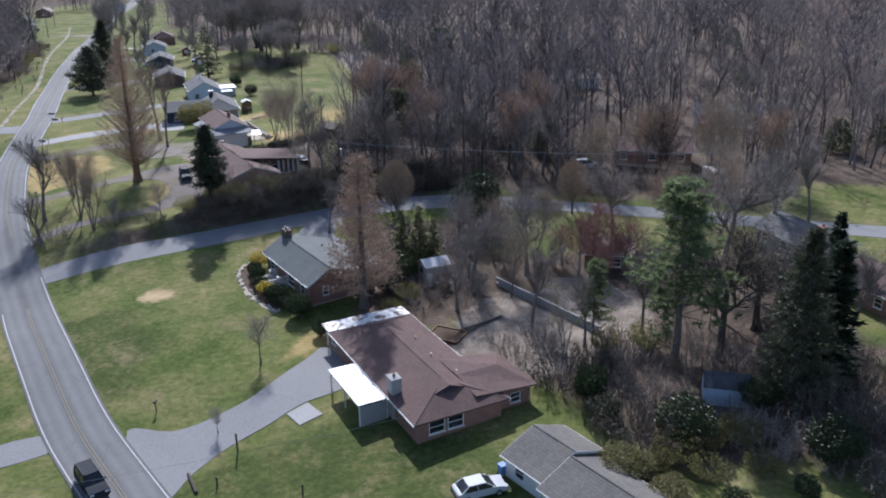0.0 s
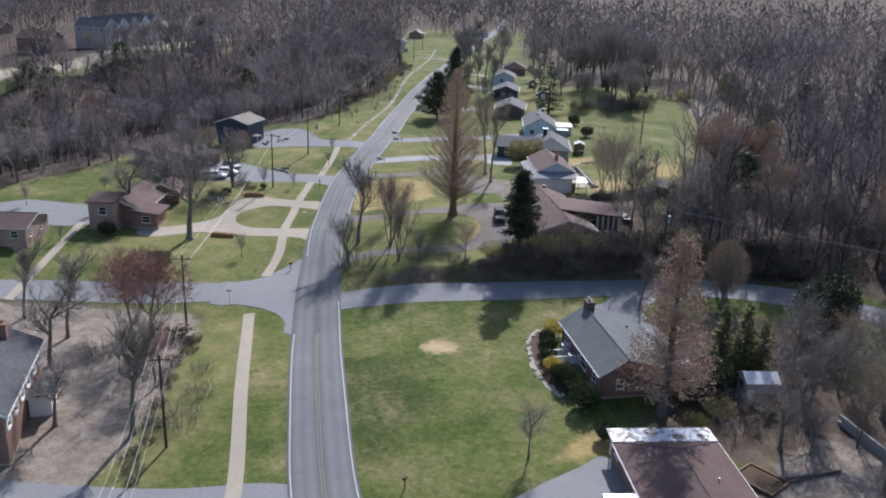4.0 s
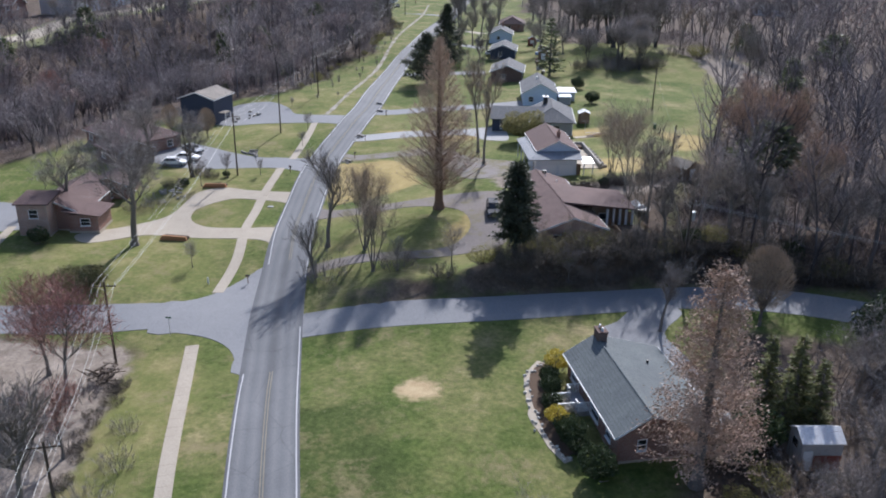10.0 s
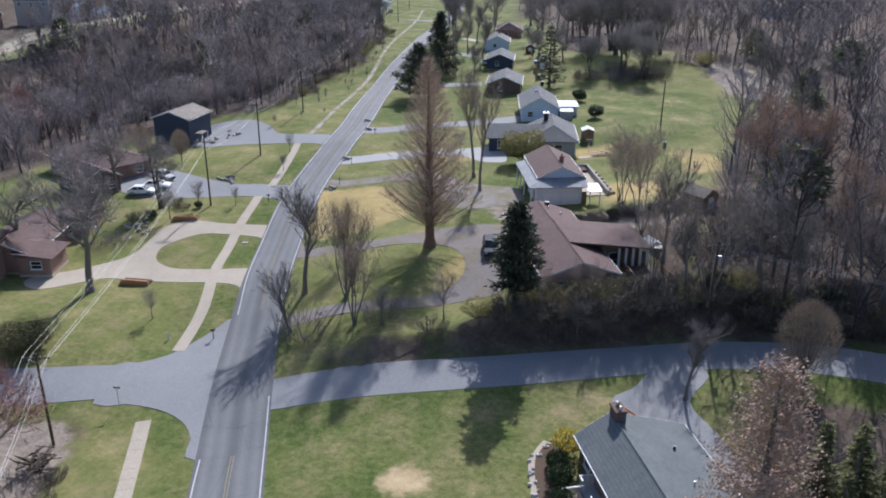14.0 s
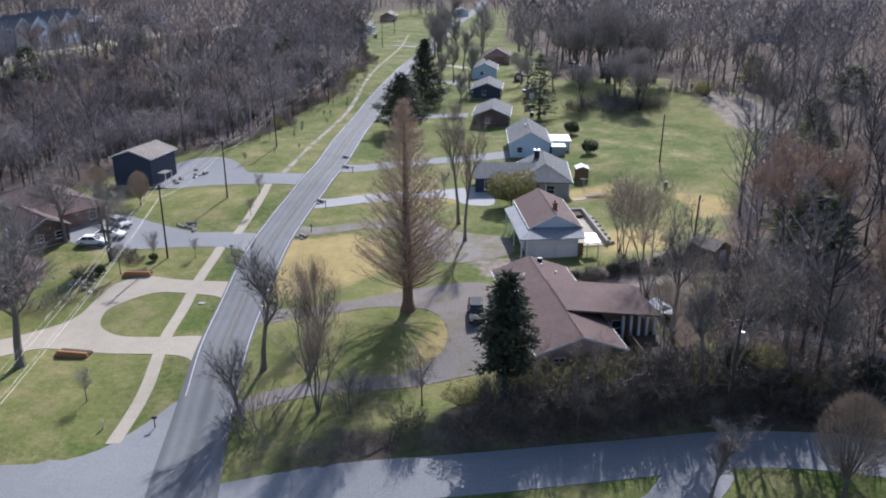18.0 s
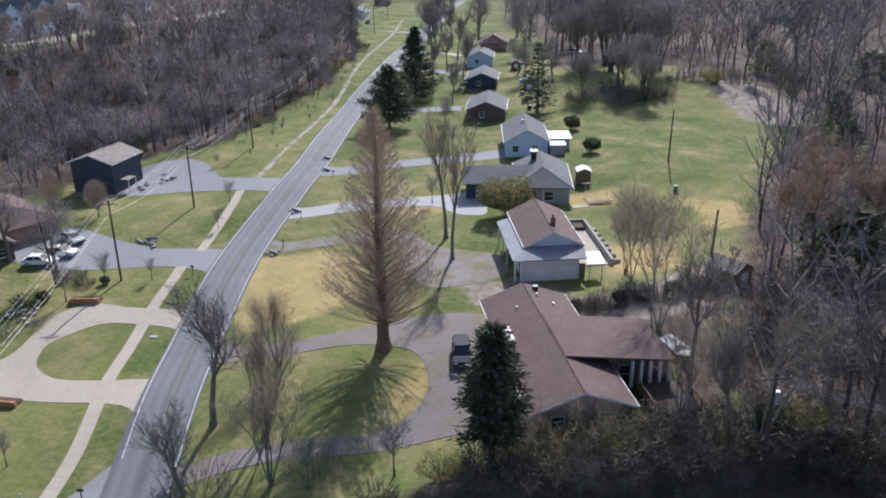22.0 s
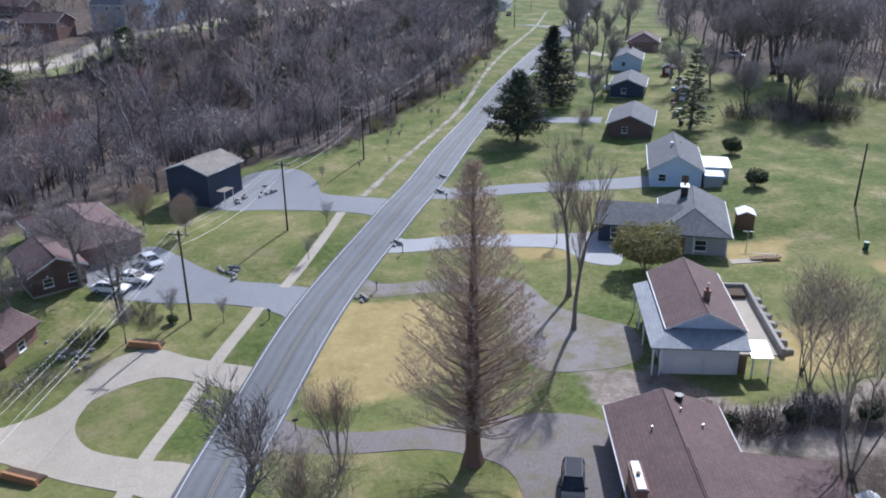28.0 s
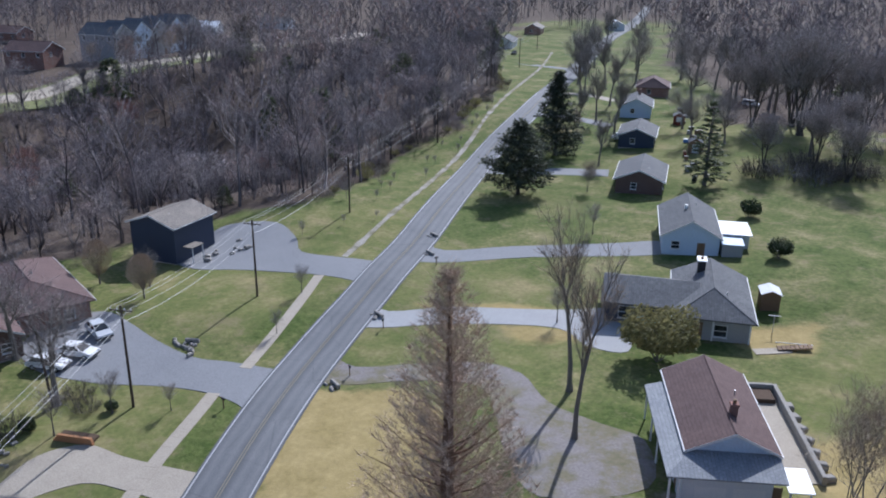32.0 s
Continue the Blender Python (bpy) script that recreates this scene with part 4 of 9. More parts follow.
def gable_roof(parent, L, W, eave, rise, mat, hip_a=0.0, hip_b=0.0, ridge_y=0.0, thick=0.16, trim=None, cx=0.0, cy=0.0, gutters=True, cap=True):
    """Roof planes over a rectangle L x W (eave to eave), ridge along x. hip_a/hip_b: how far each end is hipped."""
    trim = trim or M_WHITE
    x0, x1, y0, y1 = cx - L / 2, cx + L / 2, cy - W / 2, cy + W / 2
    ra, rb, ry, rz = x0 + hip_a, x1 - hip_b, cy + ridge_y, eave + rise
    slope("roof", [(x0, y0, eave), (x1, y0, eave), (rb, ry, rz), (ra, ry, rz)], thick, mat, parent)
    slope("roof", [(x1, y1, eave), (x0, y1, eave), (ra, ry, rz), (rb, ry, rz)], thick, mat, parent)
    if hip_a:
        slope("roof", [(x0, y1, eave), (x0, y0, eave), (ra, ry, rz)], thick, mat, parent)
    if hip_b:
        slope("roof", [(x1, y0, eave), (x1, y1, eave), (rb, ry, rz)], thick, mat, parent)
    if cap:
        m = Mesh().tube((ra, ry, rz - 0.02), (rb, ry, rz - 0.02), 0.09, 0.09, 6)
        for flag, xe, ye in ((hip_a, x0, y0), (hip_a, x0, y1), (hip_b, x1, y0), (hip_b, x1, y1)):
            if flag:
                m.tube((ra if xe == x0 else rb, ry, rz - 0.02), (xe, ye, eave - 0.02), 0.07, 0.07, 5)
        part("ridge_cap", m, mat, parent)
    if gutters:
        for y in (y0 - 0.05, y1 + 0.05):
            part("gutter", Mesh().box(cx, y, eave - 0.12, L, 0.1, 0.13), trim, parent)
    for xe, hip in ((x0, hip_a), (x1, hip_b)):
        if not hip:
            m = Mesh()
            s = 0.03 if xe == x1 else -0.03
            for ya in (y0, y1):
                m.add([(xe + s, ya, eave - 0.22), (xe + s, ry, rz - 0.22), (xe + s, ry, rz - 0.01), (xe + s, ya, eave - 0.01),
                       (xe - s, ya, eave - 0.22), (xe - s, ry, rz - 0.22), (xe - s, ry, rz - 0.01), (xe - s, ya, eave - 0.01)],
                      [(0, 1, 2, 3), (7, 6, 5, 4), (0, 4, 5, 1), (3, 2, 6, 7)])
            part("bargeboard", m, trim, parent)


def shell(parent, L, W, h, mat, over=0.45, cx=0.0, cy=0.0, front=(), back=(), end_a=(), end_b=(), gable_mat=None, rise=0.0, ridge_y=0.0, gables=(True, True), frame=None, shutters=None, doors=True, foundation=True, z0=0.0):
    """Four walls with openings. front: y-; back: y+; end_a: x-; end_b: x+. Openings: (x along the wall, width, sill, height)."""
    wl, ww, t = L - 2 * over, W - 2 * over, 0.2
    walls = ((wl, cx - wl / 2, cy - ww / 2 + t / 2, 0, front, -1), (wl, cx + wl / 2, cy + ww / 2 - t / 2, 180, back, -1),
             (ww - 2 * t, cx - wl / 2 + t / 2, cy + ww / 2 - t, -90, end_a, -1), (ww - 2 * t, cx + wl / 2 - t / 2, cy - ww / 2 + t, 90, end_b, -1))
    for length, x, y, rz, ops, face in walls:
        w = part("wall", wall_panel(length, h, t, ops), mat, parent)
        set_in(w, x, y, z0, rz)
        for ox, ow, s, oh in ops:
            if s < 0.1:
                door(w, ox, ow, oh, face, M_WHITE if ow > 2 else M_TIMBER)
            else:
                window(w, ox, s, ow, oh, face, frame, shutters)
    for k, xe in ((0, cx - wl / 2), (1, cx + wl / 2)):
        if rise and gables[k]:
            drop = rise * over / (W / 2)
            s = 0.2 if k == 0 else -0.2
            pts = [(xe, cy - ww / 2, z0 + h), (xe, cy + ww / 2, z0 + h), (xe, cy + ridge_y, z0 + h + rise - drop * 0.6)]
            m = Mesh().add(pts + [(x + s, y, z) for x, y, z in pts], [(0, 1, 2), (5, 4, 3), (0, 3, 4, 1), (1, 4, 5, 2), (2, 5, 3, 0)])
            part("gable", m, gable_mat or mat, parent)
    if foundation:
        part("foundation", Mesh().box(cx, cy, z0 - 0.75, wl + 0.1, ww + 0.1, 1.5), M_CONCRETE, parent)


def chimney(parent, x, y, z0, h, w, d, mat, label=""):
    c = part("chimney", Mesh().box(x, y, z0 + h / 2, w, d, h), mat, parent, label)
    part("cap", Mesh().box(x, y, z0 + h + 0.08, w + 0.16, d + 0.16, 0.16, bevel=0.03), mat, c)
    part("flue", Mesh().tube((x, y, z0 + h + 0.14), (x, y, z0 + h + 0.5), 0.16, 0.15, 8), M_TIMBER, c)
    return c


def vent(parent, x, y, z, r=0.06, h=0.35, mat=None):
    return part("vent_pipe", Mesh().tube((x, y, z - 0.1), (x, y, z + h), r, r * 1.1, 8), mat or M_STEEL, parent)


def post(parent, x, y, h, r=0.07, mat=None):
    return part("post", Mesh().box(x, y, h / 2, 2 * r, 2 * r, h, bevel=0.01), mat or M_WHITE, parent)


def row(n, length, w, s, h, lead=1.2):
    """n evenly spread openings along a wall."""
    step = (length - 2 * lead - w) / max(n - 1, 1)
    return [(lead + i * step, w, s, h) for i in range(n)]


# brown-roofed ranch house with a carport, close to the bend of the drive
def brown_ranch():
    L, W, e, r = 24.6, 10.3, 2.55, 1.45
    h = thing("house", -6.2, 79.1, 1.7, -60.8, "low ranch house with brown shingles and a peeling white strip", "house")
    shell(h, L, W, e, M_BRICK, 0.6, front=[(1.0, 1.4, 0.9, 1.1), (6.5, 1.0, 0.0, 2.05), (9.0, 2.4, 0.6, 1.5), (14.2, 1.6, 0.8, 1.2)], back=row(4, 23, 1.3, 0.9, 1.1), end_b=[(1.0, 1.7, 0.7, 1.4), (3.0, 1.7, 0.7, 1.4)], rise=r, gables=(False, False))
    gable_roof(h, L - 2.3, W, e, r, M_ROOF_BROWN, 3.6, 4.2, cx=1.15)
    # gablet over the hipped end
    x = L / 2 - 4.2
    m = Mesh().add([(x + 1.3, -1.35, e + r - 0.42), (x + 1.3, 1.35, e + r - 0.42), (x + 1.3, 0, e + r + 0.06)], [(0, 1, 2)])
    m.add([(x - 0.2, -0.02, e + r - 0.1), (x + 0.2, 0, e + r - 0.6), (x - 0.2, 0.02, e + r - 0.1)], [(0, 1, 2)])
    # the blue-dark colour here is the gablet's shade, painted on
    part("gable", m, M_NAVY_AND_SHADE, h, "gable vent coloured dark blue for shade")
    slope("roof", [(x - 0.6, 0, e + r + 0.07), (x + 1.5, 0, e + r + 0.07), (x + 1.5, -1.6, e + r - 0.47), (x - 0.6, -0.15, e + r - 0.0)], 0.06, M_ROOF_BROWN, h)
    slope("roof", [(x - 0.6, 0, e + r + 0.07), (x - 0.6, 0.15, e + r), (x + 1.5, 1.6, e + r - 0.47), (x + 1.5, 0, e + r + 0.07)], 0.06, M_ROOF_BROWN, h)
    # peeling white strip over the far end
    part("flat_roof", Mesh().box(-L / 2 + 1.15, 0, e + 0.02, 2.5, W, 0.16, bevel=0.02), M_PEELING, h, "flat roof strip with peeling white coating")
    # side wing
    x = L / 2 - 4.9
    shell(h, 7.6, 4.6, e - 0.05, M_BRICK, 0.4, cx=x, cy=W / 2 + 1.5, end_b=[(1.2, 1.2, 0.9, 1.1)], back=[(2.8, 1.4, 0.9, 1.1)])
    slope("roof", [(x - 3.9, W / 2 - 3.2, e + 0.95), (x, W / 2 - 3.2, e + 1.05), (x, W / 2 + 1.4, e + 1.05), (x - 3.9, W / 2 + 3.9, e + 0.03)], 0.14, M_ROOF_BROWN, h)
    slope("roof", [(x, W / 2 - 3.2, e + 1.05), (x + 3.9, W / 2 - 3.2, e + 0.6), (x + 3.9, W / 2 + 3.9, e + 0.03), (x, W / 2 + 1.4, e + 1.05)], 0.14, M_ROOF_BROWN, h)
    slope("roof", [(x - 3.9, W / 2 + 3.9, e + 0.03), (x, W / 2 + 1.4, e + 1.05), (x + 3.9, W / 2 + 3.9, e + 0.03)], 0.14, M_ROOF_BROWN, h)
    chimney(h, 6.0, -W / 2 + 0.9, 0, e + 1.7, 1.3, 1.0, M_CONCRETE_PALE, "broad white-painted chimney")
    for x, y in ((-2, 2), (2.5, 1.6), (6.6, 2.4)):
        vent(h, x, y, e + r * (1 - abs(y) / (W / 2)))
    # posts of the open end bay
    for y in (-W / 2 + 0.5, 0, W / 2 - 0.5):
        post(h, -L / 2 + 0.4, y, e - 0.1)
    a = thing("carport", -10.9, 74.1, 1.55, -60.8, "flat white metal carport roof on slender posts", "carport")
    deck = part("roof", Mesh().box(0, 0, 2.45, 8.2, 3.2, 0.1), M_METAL_WHITE, a)
    for i in range(9):
        part("rib", Mesh().box(-3.9 + i * 0.975, 0, 2.52, 0.06, 3.16, 0.04), M_METAL_WHITE, deck)
    part("fascia", Mesh().box(0, -1.62, 2.4, 8.2, 0.05, 0.2), M_WHITE, a)
    for x in (-3.9, 0, 3.9):
        post(a, x, -1.45, 2.4)
        post(a, x, 1.45, 2.4)
    part("back_panel", Mesh().box(4.0, 0, 1.1, 0.06, 2.8, 2.2), M_SIDING_GREY, a)


brown_ranch()


def green_roof_house():
    L, W, e, r = 15.4, 10.2, 2.75, 2.0
    h = thing("house", -20.0, 105.7, 2.35, -55.9, "single-storey red brick house with a slate-green shingle roof", "house")
    shell(h, L, W, e, M_BRICK, 0.45, front=[(1.2, 1.5, 0.8, 1.3), (5.0, 1.0, 0.0, 2.05), (7.4, 2.2, 0.6, 1.5), (11.6, 1.3, 0.8, 1.3)], end_b=[(1.6, 0.9, 0.9, 1.2), (6.0, 0.9, 0.9, 1.2)], back=row(4, 14, 1.2, 0.9, 1.1), rise=r, ridge_y=-1.9)
    gable_roof(h, L, W, e, r, M_ROOF_GREEN, ridge_y=-1.9)
    # the chimney's shadow side is painted in by the darker brick
    chimney(h, -L / 2 + 0.9, -1.6, e + r - 0.7, 1.5, 1.5, 0.9, M_BRICK_SHADED, "brick chimney coloured as its shaded side")
    for k in (-0.4, 0.0, 0.4):
        part("flue_pot", Mesh().tube((-L / 2 + 0.9 + k, -1.6, e + r + 0.9), (-L / 2 + 0.9 + k, -1.6, e + r + 1.3), 0.14, 0.12, 8), M_WHITE, h, "pale chimney pot")
    vent(h, 2.0, 1.4, e + 1.1)
    vent(h, -3.0, 2.0, e + 0.9, 0.12, 0.3, M_BLACK)
    # front steps with white rails
    s = thing("porch_steps", -26.6, 103.3, 2.2, -55.9, "concrete porch steps with white railings", "steps")
    for i in range(4):
        part("step", Mesh().box(0, 0.6 - 0.3 * i, 0.12 + 0.18 * (3 - i) / 2, 1.8, 0.3, 0.18 * (4 - i), bevel=0.01), M_CONCRETE, s)
    for x in (-0.95, 0.95):
        rail = part("railing", Mesh().box(x, 0.1, 1.3, 0.12, 1.9, 0.1), M_WHITE, s)
        for k in range(12):
            part("baluster", Mesh().box(x, -0.8 + 0.165 * k, 0.8, 0.06, 0.07, 0.95), M_WHITE, rail)
    for x in (-1.75, 1.75):
        rail = part("railing", Mesh().box(x, 1.7, 1.75, 0.12, 1.6, 0.1), M_WHITE, s)
        for k in range(10):
            part("baluster", Mesh().box(x, 0.98 + 0.16 * k, 1.25, 0.06, 0.07, 0.95), M_WHITE, rail)
    for x in (-1.36, 1.36):
        part("railing", Mesh().box(x, 0.92, 1.75, 0.75, 0.12, 0.1), M_WHITE, s)
    part("landing", Mesh().box(0, 1.7, 0.4, 3.6, 1.7, 0.8), M_CONCRETE_PALE, s)


green_roof_house()


def gravel_drive_house():
    L, W, e, r = 23.0, 9.4, 2.75, 1.7
    h = thing("house", -41.2, 144.1, 6.45, -58.3, "long ranch house with a brown shingle roof and a side wing", "house")
    shell(h, L, W, e, M_BRICK_PINK, 0.6, front=[(1.5, 1.5, 0.8, 1.2), (6.0, 1.0, 0.0, 2.05), (8.2, 2.4, 0.6, 1.5), (17, 1.5, 0.8, 1.2)], back=[(16, 1.4, 0.8, 1.2)], end_b=[(1.2, 1.2, 0.9, 1.1), (5.4, 1.2, 0.9, 1.1)], rise=r)
    gable_roof(h, L, W, e, r, M_ROOF_BROWN, trim=M_SIDING_WHITE)
    # wing under a shallow plane that starts at the ridge
    x0, x1, y1 = -3.4, 5.3, 10.6
    slope("roof", [(x0, 0.1, e + r + 0.1), (x1, 0.1, e + r + 0.1), (x1, y1, e + 0.45), (x0, y1, e + 0.45)], 0.2, M_ROOF_BROWN, h)
    shell(h, 7.2, 5.4, e + 0.4, M_SIDING_BROWN, 0.3, cx=0.5, cy=7.0, end_b=[(0.8, 1.6, 0.3, 2.0)], back=[(2.0, 1.8, 0.8, 1.2)])
    for i in range(5):
        post(h, 4.6, 6.6 + 0.9 * i, e + 0.35, 0.14, M_WHITE)
    part("panel", Mesh().box(4.0, 8.6, 1.2, 0.08, 3.6, 2.4), M_SIDING_BROWN, h)
    chimney(h, 0.2, -W / 2 + 0.6, 0, e + 1.6, 3.0, 0.8, M_BRICK, "broad low brick chimney with a pale cap")
    part("chimney_cap", Mesh().box(0.2, -W / 2 + 0.6, e + 1.85, 3.1, 0.6, 0.12), M_WHITE, h)
    for x, y in ((-8.5, 0.8), (-6.5, -1.8), (-7.0, 2.2), (-3.0, 2.6)):
        vent(h, x, y, e + r * (1 - abs(y) / (W / 2)) + 0.03, 0.07, 0.3)
    part("roof_fan", Mesh().tube((-10.4, 1.1, e + 1.25), (-10.4, 1.1, e + 1.75), 0.3, 0.36, 10), M_BLACK, h)
    d = thing("deck", -29.6, 142.2, 6.6, -58.3, "weathered timber deck with a railing behind the house", "deck")
    part("floor", Mesh().box(0, 0, 0.75, 5.0, 4.4, 0.1), M_POLE, d)
    for x in (-2.4, 0, 2.4):
        for y in (-2.1, 2.1):
            post(d, x, y, 1.75, 0.06, M_TIMBER)
    for y in (-2.1, 2.1):
        part("rail", Mesh().box(0, y, 1.72, 4.9, 0.08, 0.06), M_TIMBER, d)
        for k in range(16):
            part("baluster", Mesh().box(-2.25 + 0.3 * k, y, 1.25, 0.04, 0.04, 0.9), M_TIMBER, d)
    tarp = thing("covered_boat", -30.0, 150.4, gz(-30.0, 150.4), -50, "small boat under a white cover beside the house", "boat")
    part("hull", Mesh().add([(-2.2, -0.8, 0.5), (1.2, -0.9, 0.5), (2.6, 0, 0.8), (1.2, 0.9, 0.5), (-2.2, 0.8, 0.5), (-2.0, -0.4, 0), (1.2, -0.4, 0), (1.9, 0, 0.1), (1.2, 0.4, 0), (-2.0, 0.4, 0)],
                            [(0, 1, 6, 5), (1, 2, 7, 6), (2, 3, 8, 7), (3, 4, 9, 8), (4, 0, 5, 9), (5, 6, 7, 8, 9), (4, 3, 2, 1, 0)]), M_BLACK, tarp)
    part("cover", Mesh().add([(-2.2, -0.85, 0.52), (0.4, -0.9, 0.52), (0.4, 0.9, 0.52), (-2.2, 0.85, 0.52), (-1.9, 0, 1.1), (0.2, 0, 1.0)], [(0, 1, 5, 4), (2, 3, 4, 5), (1, 2, 5), (3, 0, 4)]), M_WHITE, tarp, "white tarpaulin cover")


gravel_drive_house()


def two_storey_house():
    h = thing("house", -50.7, 172.3, 6.7, -61.7, "two-storey house with brown roof, blue gable and grey porch", "house")
    L, W, e, r = 13.5, 7.4, 4.0, 1.75
    shell(h, L, W, e, M_SIDING_BLUE, 0.4, front=[], back=row(3, 12.5, 1.0, 2.5, 1.1), end_b=[], gable_mat=M_SIDING_BLUE, rise=r, foundation=True)
    gable_roof(h, L, W, e, r, M_ROOF_BROWN, trim=M_WHITE)
    # lower storey reaching further out on the drive side and the near end
    shell(h, 8.6, 7.4, 3.1, M_SIDING_WHITE, 0.3, cx=4.7, cy=-0.7, front=[(1.2, 1.2, 0.8, 1.2), (5.0, 1.0, 0.0, 2.05)], end_b=[(0.8, 2.4, 0.0, 2.1), (3.7, 2.4, 0.0, 2.1)])
    part("paving", Mesh().box(4.6, -0.9, -0.02, 9.6, 9.4, 0.16), M_CONCRETE, h)
    for y in (-5.1, -4.4):
        post(h, 9.05, y, 3.1, 0.08)
    part("panel", Mesh().box(8.3, 3.1, 1.1, 0.08, 0.9, 2.2), M_SIDING_BROWN, h, "brown boarded screen")
    slope("roof", [(-4.9, -5.4, 3.25), (9.3, -5.4, 3.25), (6.4, -3.2, 3.9), (-4.9, -3.2, 3.9)], 0.14, M_PORCH, h, "pale grey porch roof")
    slope("roof", [(6.4, -3.2, 3.9), (9.32, -5.4, 3.25), (9.32, 3.6, 3.25), (6.4, 3.6, 3.9)], 0.14, M_PORCH, h, "pale grey porch roof")
    slope("awning", [(6.6, 3.65, 2.95), (9.4, 3.65, 2.6), (9.4, 5.6, 2.6), (6.6, 5.6, 2.95)], 0.07, M_METAL_WHITE, h, "white metal awning")
    for x in (-4.4, -0.5, 3.0):
        post(h, x, -5.15, 3.05)
    for y in (3.9, 5.4):
        post(h, 9.1, y, 2.57)
    chimney(h, 3.3, 0.5, e + r - 0.6, 1.2, 0.55, 0.55, M_BRICK, "small dark chimney")
    vent(h, -1.0, 1.6, e + 1.0)
    # terrace with low walls behind
    t = thing("patio", -47.6, 177.0, gz(-46.4, 176.0) + 0.25, -61.7, "pale concrete patio enclosed by low stone walls", "patio")
    part("paving", Mesh().box(0, 0.6, 0.02, 15.0, 4.2, 0.2), M_CONCRETE, t)
    part("wall", Mesh().box(0, 2.9, 0.35, 15.4, 0.4, 1.1, bevel=0.04), M_STONE, t)
    part("wall", Mesh().box(-7.6, 0.6, 0.35, 0.4, 4.2, 1.1, bevel=0.04), M_STONE, t)
    part("planter_bed", Mesh().box(-6.2, 1.2, 0.3, 2.2, 2.4, 0.5, bevel=0.05), M_MULCH, t)
    for i in range(7):
        part("stone", Mesh().box(-4.5 + 1.9 * i, 3.5, 0.25, 1.0, 0.7, 0.6, 0.3 * i, 0.12), M_STONE, t)


two_storey_house()


def grey_hip_house():
    h = thing("house", -60.2, 201.7, 6.05, -70.0, "single-storey house with intersecting grey shingle roofs", "house")
    L, W, e, r = 15.0, 9.2, 2.7, 2.1
    shell(h, L, W, e, M_SIDING_GREY, 0.5, end_b=[(0.8, 2.0, 0.0, 2.1), (4.0, 1.5, 0.5, 1.5)], back=row(3, 14, 1.3, 0.9, 1.1), front=[(9.5, 1.5, 0.7, 1.3)])
    gable_roof(h, L, W, e, r, M_ROOF_GREY, 0.0, 4.6)
    shell(h, 9.0, 10.4, e, M_NAVY_AND_SHADE, 0.5, cx=0.6, cy=-W / 2 - 2.9, front=[(1.0, 2.2, 0.3, 1.8), (5.0, 1.8, 0.0, 2.1)], end_b=[(1.4, 2.6, 0.5, 1.6)])
    # the cross wing's planes, ridge along y
    x0, x1, xr, ya, yb = -4.2, 5.4, 0.6, -W / 2 - 8.1, -1.5
    slope("roof", [(x1, ya, e), (x1, yb, e), (xr, yb, e + 1.75), (xr, ya, e + 1.75)], 0.16, M_ROOF_GREY, h)
    slope("roof", [(x0, yb, e), (x0, ya, e), (xr, ya, e + 1.75), (xr, yb, e + 1.75)], 0.16, M_ROOF_GREY, h)
    part("gable", Mesh().add([(x0 + 0.4, ya + 0.5, e), (x1 - 0.4, ya + 0.5, e), (xr, ya + 0.5, e + 1.5), (x0 + 0.4, ya + 0.7, e), (x1 - 0.4, ya + 0.7, e), (xr, ya + 0.7, e + 1.5)], [(0, 1, 2), (5, 4, 3)]), M_NAVY_AND_SHADE, h)
    chimney(h, -4.2, -1.2, e + 1.2, 1.6, 1.3, 0.9, M_BLACK, "black chimney with a pale capping slab")
    part("chimney_cap", Mesh().box(-4.2, -1.2, e + 3.0, 1.9, 1.2, 0.1), M_WHITE, h)
    part("window_box", Mesh().box(5.6, -8.0, 1.0, 0.7, 1.2, 0.7, bevel=0.1), M_AQUA, h, "pale aqua seat cushion")
    part("window_box", Mesh().box(5.9, -6.4, 1.0, 0.7, 1.4, 0.7, bevel=0.1), M_AQUA, h, "pale aqua seat cushion")
    for x in (7.1,):
        for y in (-4.0, 0.0, 4.0):
            post(h, x, y, e, 0.08, M_WHITE)
    vent(h, 3.0, 1.5, e + 1.4)
    s = thing("garden_steps", -49.4, 197.6, gz(-49.4, 197.6), 24, "short flight of timber garden steps with a white rail", "steps")
    for i in range(8):
        part("step", Mesh().box(-1.6 + 0.45 * i, 0, 0.06 + 0.07 * i, 0.4, 1.0, 0.12, bevel=0.01), M_TIMBER, s)
    part("rail", Mesh().box(0, 0.55, 0.5, 4.0, 0.06, 0.08), M_WHITE, s)
    ribbon("path", [(-53.0, 194.9), (-51.0, 196.4), (-49.8, 197.3)], 1.4, M_CONCRETE, 0.07, "pale concrete garden path", "path")


grey_hip_house()


